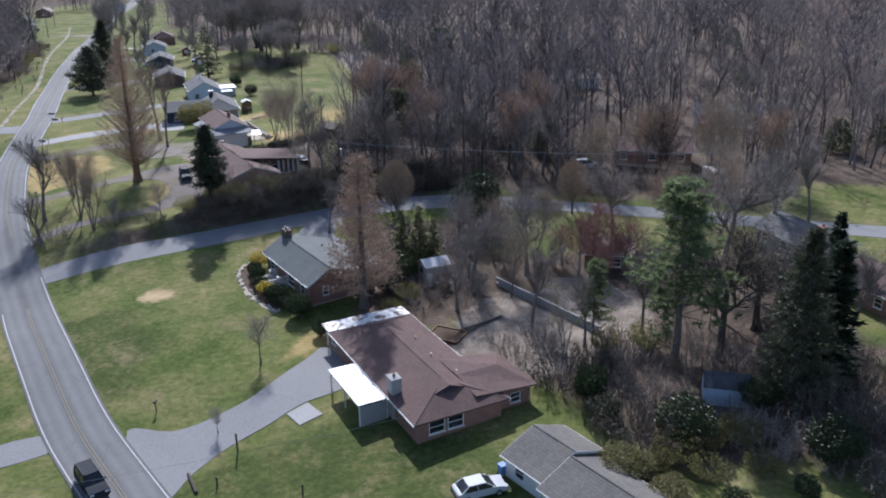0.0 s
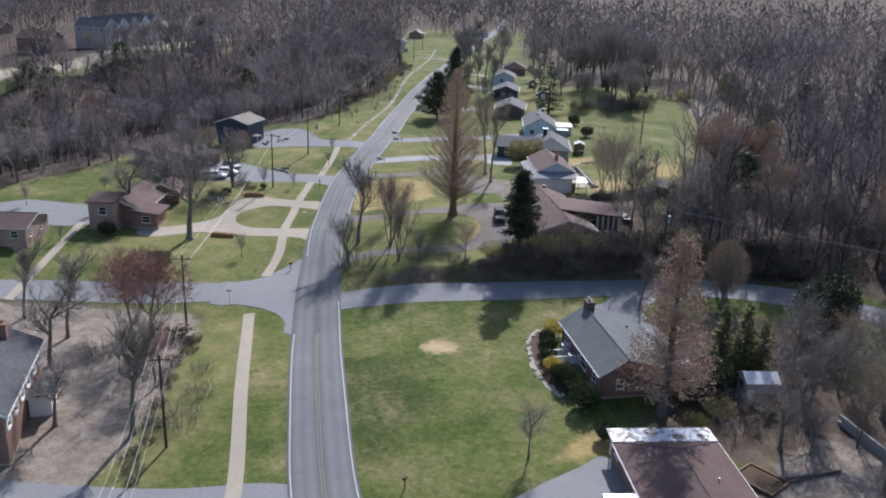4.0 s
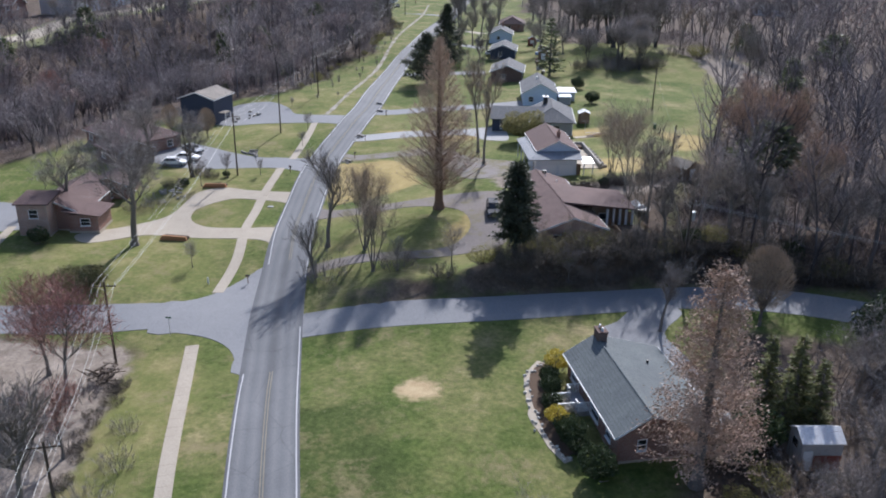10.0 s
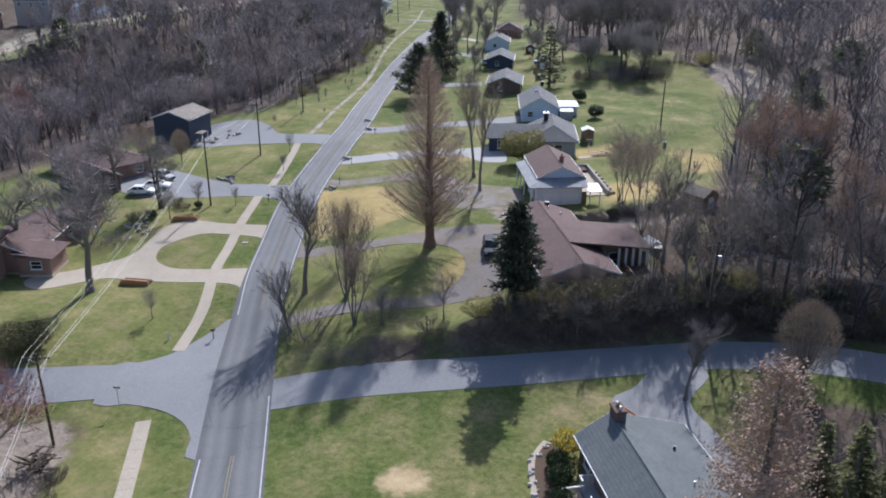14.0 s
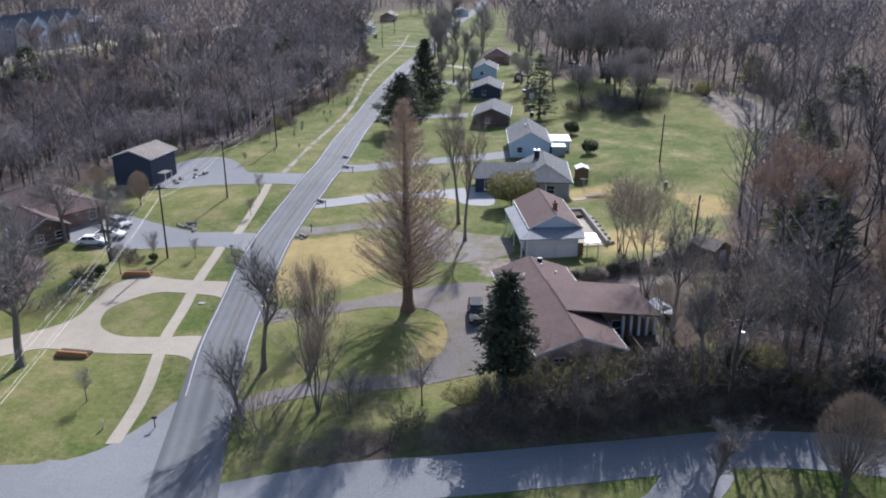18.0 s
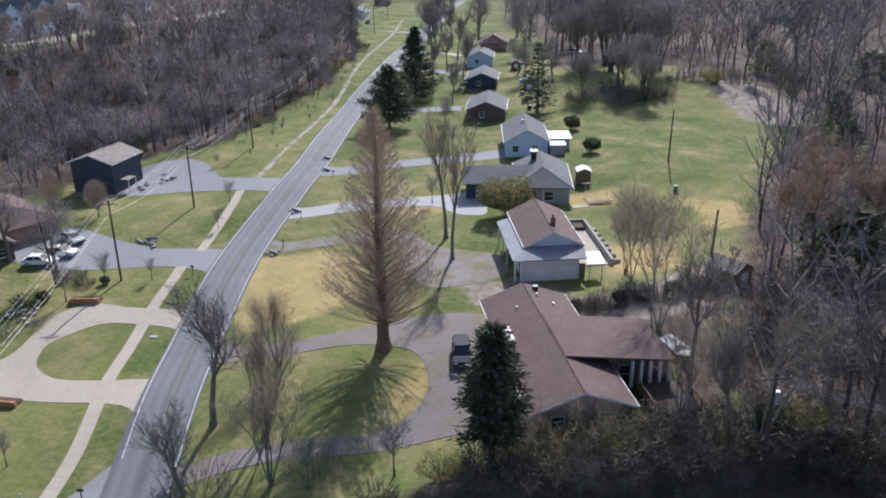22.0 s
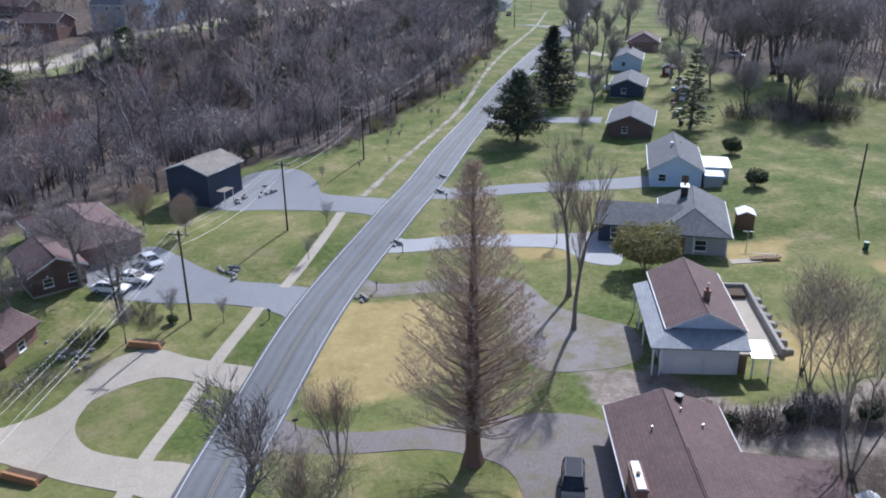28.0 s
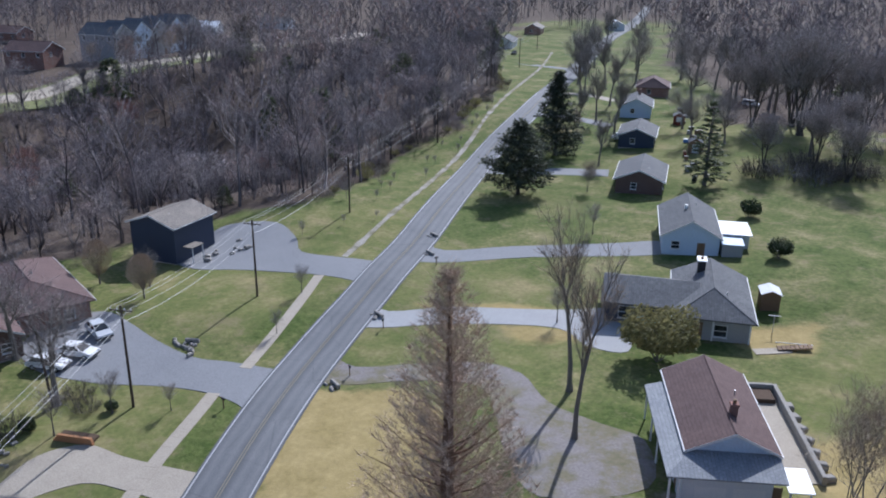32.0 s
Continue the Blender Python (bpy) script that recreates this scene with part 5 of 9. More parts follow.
def blue_white_house():
    h = thing("house", -71.6, 226.8, 6.4, -68.0, "light blue house with a grey shingle roof and white sunroom", "house")
    L, W, e, r = 15.5, 8.6, 2.9, 2.4
    shell(h, L, W, e, M_SIDING_BLUE, 0.4, end_b=[(1.0, 1.2, 0.9, 1.2), (4.6, 1.1, 0.0, 2.05)], front=row(3, 14, 1.2, 0.9, 1.2), rise=r, gable_mat=M_SIDING_BLUE)
    gable_roof(h, L, W, e, r, M_ROOF_GREY)
    shell(h, 6.0, 4.6, 2.5, M_SIDING_WHITE, 0.15, cx=1.0, cy=W / 2 + 1.9, end_b=[(1.0, 1.4, 0.8, 1.2)], back=row(2, 5, 1.4, 0.7, 1.4))
    part("flat_roof", Mesh().box(1.0, W / 2 + 1.9, 2.62, 6.4, 5.0, 0.16), M_METAL_WHITE, h, "flat white sunroom roof")
    shell(h, 3.4, 3.0, 2.2, M_SIDING_GREY, 0.1, cx=6.2, cy=W / 2 + 1.4)
    part("flat_roof", Mesh().box(6.2, W / 2 + 1.4, 2.28, 3.5, 3.1, 0.12), M_SIDING_BLUE, h, "flat grey-blue shed roof")
    vent(h, 0.5, -0.6, e + 2.2, 0.25, 0.5, M_METAL_WHITE)
    vent(h, -2.0, 1.0, e + 2.0)


blue_white_house()


def small_house(x, y, z, rz, L, W, e, r, wall, roof, label, hip=0.0, group="", chim=None, over=0.45, ends=None, rows=3):
    h = thing("house", x, y, z, rz, label, "house", group)
    w = W - 2 * over
    shell(h, L, W, e, wall, over, front=row(rows, L - 2 * over, 1.2, e - 1.8, 1.2) if rows else (), back=row(3, L - 2 * over, 1.2, e - 1.8, 1.2) if rows else (), end_b=[(w * 0.3, 1.1, e - 1.8, 1.2)] if ends is None else ends, rise=0 if hip else r)
    gable_roof(h, L, W, e, r, roof, hip, hip)
    if chim:
        chimney(h, chim[0], chim[1], e + r * 0.4, 1.3 + r * 0.4, 0.9, 0.8, chim[2])
    vent(h, L * 0.2, W * 0.15, e + r * 0.6)
    return h


# near walls lie in shade, which the brick colour carries here
small_house(-89.6, 253.5, 6.0, -72, 14.0, 9.2, 2.7, 1.9, M_BRICK_SHADED, M_ROOF_GREY, "brick house in shade-dark brick under a grey gable roof")
small_house(-102.6, 284.0, 7.0, -72, 13.0, 8.4, 2.7, 1.7, M_NAVY_AND_SHADE, M_ROOF_GREY, "small dark-sided house with a grey gable roof")
small_house(-115.6, 315.0, 7.3, -70, 13.0, 8.6, 3.0, 2.0, M_SIDING_BLUE, M_ROOF_GREY, "pale blue house with a grey gable roof", chim=(-3, 0.5, M_BRICK))
small_house(-124.5, 350.0, 7.2, -70, 14.0, 10.0, 2.7, 2.4, M_BRICK, M_ROOF_BROWN, "brick house with a brown hipped roof", 3.5)
blue = small_house(-135.5, 182.9, 3.75, -79.6, 9.6, 9.0, 5.6, 1.5, M_NAVY_AND_SHADE, M_ROOF_TAUPE, "two-storey navy blue house with a taupe roof by the wood", ends=[], rows=0)
part("awning", Mesh().box(2.0, 5.4, 2.5, 2.6, 1.8, 0.12), M_ROOF_TAUPE, blue, "small porch awning")
for px in (0.9, 3.1):
    post(blue, px, 6.1, 2.45, 0.06)


def brick_courtyard_house():
    h = thing("house", -134.4, 158.6, 3.5, -17.0, "wide brick house with a brown hipped roof by the parking drive", "house")
    L, W, e, r = 19.0, 12.0, 2.8, 2.3
    shell(h, L, W, e, M_BRICK, 0.6, front=row(4, 17.8, 1.4, 0.8, 1.3), end_b=row(2, 10, 1.3, 0.8, 1.3), back=row(3, 17, 1.3, 0.8, 1.3))
    gable_roof(h, L, W, e, r, M_ROOF_BROWN, 5.0, 5.0)
    # this wing's brick is coloured dark for the shadow it stands in
    shell(h, 10.0, 7.4, e, M_BRICK_SHADED, 0.4, cx=9.6, cy=-W / 2 - 1.0, end_b=[(1.2, 1.2, 0.8, 1.2), (4.2, 1.2, 0.8, 1.2)], front=[(2.0, 1.3, 0.8, 1.2)], rise=1.8)
    gable_roof(h, 10.0, 7.4, e, 1.8, M_ROOF_BROWN, cx=9.6, cy=-W / 2 - 1.0, gutters=False)
    vent(h, 1.0, 1.0, e + 1.8)


brick_courtyard_house()


def brick_tower_house():
    h = thing("house", -115.2, 125.6, 2.0, -64.0, "brown-roofed brick house with a tall square brick bay", "house")
    L, W, e, r = 16.0, 9.0, 2.7, 2.0
    shell(h, L, W, e, M_BRICK, 0.5, front=row(3, 15, 1.3, 0.8, 1.3), back=row(3, 15, 1.3, 0.8, 1.3), rise=r)
    gable_roof(h, L, W, e, r, M_ROOF_BROWN)
    shell(h, 5.0, 4.8, 4.9, M_BRICK_PINK, 0.15, cx=L / 2 - 0.2, cy=-2.0, end_b=[(1.5, 1.4, 2.6, 1.4)])
    slope("roof", [(L / 2 - 2.9, -4.6, 5.5), (L / 2 + 2.5, -4.6, 4.95), (L / 2 + 2.5, 0.6, 4.95), (L / 2 - 2.9, 0.6, 5.5)], 0.2, M_ROOF_BROWN, h)
    shell(h, 7.0, 7.0, 2.7, M_BRICK, 0.4, cx=-9.2, cy=3.4, back=[(2.4, 1.3, 0.8, 1.2)], rise=1.6)
    gable_roof(h, 7.0, 7.0, 2.7, 1.6, M_ROOF_BROWN, cx=-9.2, cy=3.4, gutters=False)
    shell(h, 6.0, 5.0, 2.5, M_BRICK, 0.3, cx=L / 2 - 2.4, cy=4.6, end_b=[(1.5, 1.5, 0.8, 1.2)])
    slope("roof", [(L / 2 - 5.6, 1.6, 3.3), (L / 2 + 0.8, 1.6, 3.3), (L / 2 + 0.8, 7.4, 2.5), (L / 2 - 5.6, 7.4, 2.5)], 0.16, M_ROOF_BROWN, h)


brick_tower_house()
small_house(-123.4, 103.3, 1.9, 26.6, 14.5, 9.4, 3.3, 1.3, M_BRICK_PINK, M_ROOF_BROWN, "pinkish brick house with a brown gable roof", ends=[(1.0, 1.0, 1.4, 1.1), (5.0, 1.0, 1.4, 1.1)])
slab("drive", [(-119.5, 113.0), (-116.5, 116.0), (-121, 125), (-137, 121), (-142, 113), (-128, 110)], M_ASPHALT_OLD, 0.06, "grey parking yard behind the brick house")


def colonial():
    h = thing("house", -76.9, 65.3, -0.4, -50.8, "two-storey brick colonial house with slate roof and white trim", "house")
    L, W, e, r = 18.0, 9.0, 5.2, 2.2
    shell(h, L, W, e, M_BRICK, 0.4, back=[(x, w, 3.2, 1.4) for x, w, s, k in row(6, 17.2, 1.0, 0.7, 1.5, 0.9)], end_b=row(2, 8, 1.0, 3.2, 1.4), rise=r, shutters=M_WHITE)
    gable_roof(h, L, W, e, r, M_ROOF_DARK)
    chimney(h, -6.5, 1.0, e + 1.0, 2.2, 1.2, 0.9, M_BRICK)
    shell(h, 3.4, 2.6, 2.6, M_WHITE, 0.2, cx=-1.2, cy=W / 2 + 0.9)
    gable_roof(h, 3.8, 3.0, 2.65, 0.7, M_ROOF_DARK, cx=-1.2, cy=W / 2 + 0.9, gutters=False)


colonial()


# houses and sheds near the first bend
def near_garage():
    h = thing("house", 7.6, 62.0, 1.75, -52.0, "grey-roofed white cottage with a stepped second roof", "house")
    L, W, e, r = 5.2, 7.6, 2.35, 1.5
    shell(h, L, W, e, M_SIDING_WHITE, 0.35, end_b=[(2.6, 1.0, 0.9, 1.1)], front=[(1.2, 1.2, 0.8, 1.2)], rise=r)
    gable_roof(h, L, W, e, r, M_ROOF_MID)
    shell(h, 9.0, 7.2, 2.2, M_SIDING_WHITE, 0.35, cx=7.2, cy=-0.8, rise=1.4)
    gable_roof(h, 9.4, 7.6, 2.2, 1.5, M_ROOF_MID, cx=7.4, cy=-0.6)
    f = thing("fence", 15.0, 60.2, 2.1, -44, "low weathered timber board fence behind the cottage", "fence")
    for i in range(5):
        post(f, -4.0 + 2.0 * i, 0, 1.3, 0.05, M_TIMBER)
    for i in range(33):
        part("board", Mesh().box(-4.0 + 0.25 * i, -0.06, 0.65, 0.2, 0.03, 1.15), M_TIMBER, f)


near_garage()


def shed(name, x, y, rz, L, W, h, r, wall, roof, label, doors=True):
    s = thing(name, x, y, gz(x, y), rz, label, "shed")
    m = Mesh().box(0, 0, h / 2 - 0.1, L, W, h + 0.2)
    part("body", m, wall, s)
    pts = [(-L / 2, -W / 2, h), (-L / 2, W / 2, h), (-L / 2, 0, h + r), (L / 2, -W / 2, h), (L / 2, W / 2, h), (L / 2, 0, h + r)]
    for a, b in ((0, -0.04), (3, 0.04)):
        tri = [(x, y, z) for x, y, z in pts[a:a + 3]]
        back = [(x - b * 2, y, z) for x, y, z in tri]
        part("gable", Mesh().add(tri + back, [(0, 1, 2), (5, 4, 3), (0, 3, 4, 1), (1, 4, 5, 2), (2, 5, 3, 0)]), wall, s)
    for sgn in (-1, 1):
        pl = [(-L / 2 - 0.15, sgn * (W / 2 + 0.15), h - 0.05), (L / 2 + 0.15, sgn * (W / 2 + 0.15), h - 0.05), (L / 2 + 0.15, 0, h + r + 0.06), (-L / 2 - 0.15, 0, h + r + 0.06)]
        slope("roof", pl if sgn < 0 else pl[::-1], 0.07, roof, s)
    if doors:
        d = part("door", Mesh().box(L / 2 + 0.03, 0, 0.95, 0.05, 1.3, 1.8), M_WHITE, s)
        part("hinge", Mesh().box(L / 2 + 0.06, 0.55, 1.4, 0.02, 0.2, 0.05), M_BLACK, d)
    return s


tall_shed = shed("shed", -4.2, 104.3, 26, 3.5, 2.6, 2.8, 0.7, M_SIDING_GREY, M_METAL_WHITE, "tall grey garden shed with red base and white roof", False)
part("panel", Mesh().box(0.5, -1.33, 0.75, 2.4, 0.06, 1.5), M_RED_PAINT, tall_shed, "red painted lower boards")
part("door", Mesh().box(-1.2, -1.33, 0.95, 0.8, 0.07, 1.9), M_WHITE, tall_shed, "narrow white door")
part("window", Mesh().box(-1.78, 0.1, 2.0, 0.06, 0.9, 0.7), M_GLASS, tall_shed)
shed("shed", 25.8, 73.4, -12, 4.2, 3.0, 2.0, 0.9, M_SIDING_BLUE, M_ROOF_DARK, "light blue garden shed with a dark roof under the trees")
shed("shed", 34.8, 73.6, 20, 2.6, 2.2, 1.9, 0.6, M_SIDING_WHITE, M_ROOF_GREY, "small white shed beside the dark spruce")
shed("shed", -54.8, 207.6, -68, 2.6, 2.2, 2.1, 0.4, M_TIMBER, M_METAL_WHITE, "narrow brown shed with a white roof on the lawn", False)
shed("shed", -27.4, 168.6, -30, 4.0, 3.2, 2.1, 0.9, M_TIMBER, M_ROOF_TAUPE, "weathered timber shed at the wood's edge")
small_house(35.5, 156.0, 6.3, -10, 15.0, 9.0, 2.6, 1.9, M_BRICK, M_ROOF_BROWN, "brick house with a brown roof among bare trees")
small_house(46.5, 108.5, 4.0, -70, 12.0, 8.0, 3.8, 1.8, M_SIDING_GREY, M_ROOF_GREY, "grey-sided house half hidden behind conifers", chim=(5.0, -2.0, M_BRICK))
small_house(52.5, 93.0, 3.5, -66, 14.0, 9.0, 2.8, 2.0, M_BRICK, M_ROOF_BROWN, "brick house with a weathered brown roof beyond the spruce")
small_house(20.0, 110.0, 3.4, -10, 7.0, 8.0, 2.3, 0.9, M_SIDING_BROWN, M_ROOF_BROWN, "low reddish brown outbuilding under bare trees")
# far houses up the road and beyond the western woods
FAR = [(-228, 440, -70, M_SIDING_WHITE, M_ROOF_GREY, "far white house with a grey roof"), (-246, 500, -70, M_BRICK, M_ROOF_TAUPE, "far brick house with a pale roof"), (-222, 548, -60, M_SIDING_WHITE, M_METAL_WHITE, "far white building beside the road"),
       (-262, 470, -60, M_SIDING_WHITE, M_ROOF_BROWN, "far white house with a brown roof"),
       (-312, 340, 30, M_SIDING_WHITE, M_METAL_WHITE, "distant building with a white roof"), (-350, 281, 15, M_BRICK, M_ROOF_BROWN, "distant brick house under a brown roof"), (-320, 250, 20, M_SIDING_GREY, M_ROOF_GREY, "distant pale house with grey sides"), (-345, 215, 20, M_BRICK, M_ROOF_TAUPE, "distant brick house with a pale roof"),
       (-330, 400, 20, M_SIDING_WHITE, M_ROOF_GREY, "distant white house with a grey roof"), (60, 190, -20, M_SIDING_WHITE, M_ROOF_GREY, "pale house deep among bare trees"), (30, 240, 10, M_SIDING_WHITE, M_ROOF_TAUPE, "pale house deep among bare trees"), (110, 220, 10, M_BRICK, M_ROOF_BROWN, "brick house deep among bare trees"), (-40, 470, 0, M_SIDING_WHITE, M_ROOF_GREY, "distant pale house among bare trees")]
for x, y, rz, wall, roof, lab in FAR:
    small_house(x, y, gz(x, y), rz, 15.0, 9.0, 3.0, 2.2, wall, roof, lab)
for i in range(5):
    x, y = -276.6 - 2.5 * i, 271.5 + 9.0 * i
    small_house(x, y, gz(x, y), 14, 14.0, 9.4, 8.4, 3.4, M_SIDING_BLUE if i % 2 else M_SIDING_GREY, M_ROOF_GREY, "tall townhouse with a blue-grey gable on the ridge", group="townhouses along the ridge road", over=0.25,
                ends=[(1.2, 1.1, 0.9, 1.4), (5.6, 1.1, 0.0, 2.1), (1.2, 1.1, 3.6, 1.4), (5.6, 1.1, 3.6, 1.4), (1.2, 1.1, 6.2, 1.3), (5.6, 1.1, 6.2, 1.3)])
small_house(-286, 252, gz(-286, 252), 20, 15.0, 10.0, 5.6, 2.6, M_BRICK, M_ROOF_BROWN, "brick house under a brown roof on the ridge")
# ---- trees ----
def sliver(m, p, d, length, width, rng):
    """A twig or needle spray: one thin triangle."""
    d = d.normalized()
    side = d.cross(Vector((rng.uniform(-1, 1), rng.uniform(-1, 1), rng.uniform(-1, 1)))).normalized() * (width / 2)
    m.add([p - side, p + side, p + d * length], [(0, 1, 2)])


def leaf(m, p, size, rng, flat=0.5):
    """A small leaf clump: a kinked quad turned at random."""
    n = Vector((rng.gauss(0, 1), rng.gauss(0, 1), rng.gauss(0, 1) + flat)).normalized()
    u = n.orthogonal().normalized() * size * rng.uniform(0.6, 1.2)
    v = n.cross(u).normalized() * size * rng.uniform(0.5, 1.0)
    k = n * size * 0.25
    m.add([p - u, p - v * 0.6 + k, p + u, p + v * 0.6 + k], [(0, 1, 2), (0, 2, 3)])


def rand_dir(rng, up=0.0):
    return Vector((rng.gauss(0, 1), rng.gauss(0, 1), rng.gauss(0, 1) * 0.7 + up)).normalized()


def bare_tree_meshes(seed, h, spread, trunk_r, fork=0.3, twigs=1300, stems=1, upright=0.55, twig_len=1.0, twig_w=0.03, limb_n=11, bold=1.0, least=0.0):
    """Trunk and limbs as one mesh, the fine twigs as another, for a leafless broadleaf tree."""
    rng = random.Random(seed)
    wood, fine, tips = Mesh(), Mesh(), []

    def limb(p, d, length, r, level):
        n = 3 if level < 2 else 2
        for i in range(n):
            q = p + d * (length / n)
            r2 = r * (0.74 if level else 0.8)
            wood.tube(p, q, r, r2, (7, 5, 4, 3)[min(level, 3)], False)
            if level >= 2:
                tips.append((p.lerp(q, 0.6), d, level))
            p, r = q, r2
            d = (d + rand_dir(rng, 0.25) * (0.22 if level else 0.12)).normalized()
            if level < 3 and not (level == 0 and i == 0):
                for _ in range(((limb_n // 2, 3, 2) if stems == 1 else (3, 2, 1))[level]):
                    out = rand_dir(rng, 0.0)
                    out = (out - d * out.dot(d)).normalized()
                    nd = (d * upright + out * (1 - upright) * 1.3 + Vector((0, 0, 0.22))).normalized()
                    limb(p, nd, length * rng.uniform(0.42, 0.62) * (spread if level == 0 else 1.0), max(r * rng.uniform(0.42, 0.6) * bold, least), level + 1)
        if level < 3:
            for _ in range(2):
                nd = (d + rand_dir(rng, 0.3) * 0.6).normalized()
                limb(p, nd, length * 0.5, max(r * 0.75, least), level + 1)
        tips.append((p, d, level))

    for s in range(stems):
        lean = rand_dir(rng, 0) * (0.0 if stems == 1 else 0.28)
        limb(Vector((0.25 * lean.x, 0.25 * lean.y, -0.3)), (Vector((0, 0, 1)) + Vector((lean.x, lean.y, 0)) + rand_dir(rng) * 0.04).normalized(), h * (0.52 + 0.1 * (stems > 1)), trunk_r / math.sqrt(stems), 0)
    wood.tube((0, 0, -0.5), (0, 0, 0.6), trunk_r * 1.7, trunk_r * 1.0, 8, False)
    for i in range(twigs):
        p, d, level = rng.choice(tips)
        nd = (d + rand_dir(rng, 0.35) * 0.9).normalized()
        sliver(fine, p + nd * rng.uniform(0, 0.3), nd, twig_len * rng.uniform(0.6, 1.4), twig_w * rng.uniform(0.7, 1.3), rng)
    return wood, fine


def tree_kind(name, label, category, wood, fine, bark, twig, fine_name="crown", group=""):
    t = thing(name, 0, 0, 0, 0, label, category, group)
    part("trunk", wood, bark, t)
    part(fine_name, fine, twig, t)
    return t


def plant(proto, x, y, s=1.0, rz=0.0, sink=0.05, sz=None, label=""):
    """A copy of a tree kind standing at x, y."""
    m = pose(x, y, gz(x, y) - sink, 0, 0, rz) @ Matrix.Diagonal((s, s, sz or s, 1))
    return tagged(copy_thing(proto, m), label)


def conical_bare(seed, h, r, low, n=120, twig=16, tw=0.035, heavy=0, twig_len=(0.35, 1.15), taper=0.88, lift=(0.1, 0.5), stick=0.022, bole=1.0, leaves=0.0, tips=1.3):
    """A deciduous conifer in winter: straight bole, rising fine branches in a narrow cone."""
    rng = random.Random(seed)
    wood, fine = Mesh(), Mesh()
    wood.tube((0, 0, -0.6), (0, 0, 1.4), 0.95 * bole, 0.52 * bole, 9, False)
    wood.tube((0, 0, 1.4), (0, 0, h * 0.5), 0.52 * bole, 0.36 * bole, 8, False)
    wood.tube((0, 0, h * 0.5), (0, 0, h), 0.36 * bole, 0.02, 6, False)
    for i in range(n):
        k = (i + rng.random()) / n
        z = low + (h - low - 0.3) * k ** 1.25
        reach = r * (1 - (z - low) / (h - low)) ** taper * rng.uniform(0.8, 1.05) + 0.25
        a = rng.uniform(0, 2 * math.pi)
        d = Vector((math.cos(a), math.sin(a), rng.uniform(*lift) + 0.35 * k)).normalized()
        p = Vector((0, 0, z))
        q = p + d * reach * 0.6
        e = q + (d + Vector((0, 0, 0.2))).normalized() * reach * 0.45
        bold = heavy and z < h * 0.55 and i % heavy == 0
        (wood if bold else fine).tube(p, q, (0.05 if bold else stick) + 0.003 * reach, 0.04 if bold else stick * 0.8, 4 if bold else 3, False)
        (wood if bold else fine).tube(q, e, 0.04 if bold else stick * 0.8, 0.012 if bold else 0.005, 3, False)
        for _ in range(int(twig * (0.35 + reach / r))):
            f = 1 - 0.9 * rng.random() ** (2.6 if tips < 1 and rng.random() < tips else 1.1)
            b = p.lerp(q, f / 0.55) if f < 0.55 else q.lerp(e, (f - 0.55) / 0.45)
            nd = (d * 0.5 + rand_dir(rng, 0.1 + lift[0])).normalized()
            if leaves:
                leaf(fine, b + nd * rng.uniform(0.0, 0.7), leaves, rng)
            else:
                sliver(fine, b, nd, rng.uniform(*twig_len), tw * rng.uniform(0.7, 1.3), rng)
    return wood, fine


def spruce_meshes(seed, h, r, low=0.6, whorls=30, boughs=10, sprays=20, taper=0.95, shortest=0.72, spray=1.0):
    """A dense dark conifer: whorls of drooping boughs hung with needle sprays."""
    rng = random.Random(seed)
    wood, fine = Mesh(), Mesh()
    wood.tube((0, 0, -0.5), (0, 0, h * 0.97), 0.26 + 0.008 * h, 0.03, 7, False)
    for i in range(whorls):
        k = (i + 0.5 * rng.random()) / whorls
        z = low + (h - low) * k
        reach = r * (1 - k) ** taper * rng.uniform(shortest, 1.12) + 0.2
        for j in range(max(4, int(boughs * (1 - 0.55 * k)))):
            a = rng.uniform(0, 2 * math.pi)
            ln = reach * rng.uniform(0.7, 1.15)
            d = Vector((math.cos(a), math.sin(a), 0.18 + 0.35 * k - 0.1 * (1 - k)))
            p = Vector((0, 0, z))
            tip = p + d * ln + Vector((0, 0, -0.12 * ln))
            wood.tube(p, tip, 0.05, 0.012, 3, False)
            n = int(sprays * (0.45 + 0.55 * ln / r))
            for s in range(n):
                f = (0.25 + 0.78 * (s + rng.random()) / n)
                b = p.lerp(tip, f) + Vector((0, 0, rng.uniform(-0.12, 0.05)))
                side = Vector((-d.y, d.x, 0)) * rng.choice((-1, 1))
                nd = (d * 0.6 + side * rng.uniform(0.2, 1.0) + Vector((0, 0, rng.uniform(-0.45, 0.15)))).normalized()
                sliver(fine, b, nd, rng.uniform(0.5, 1.05) * spray, rng.uniform(0.26, 0.48) * spray, rng)
    return wood, fine


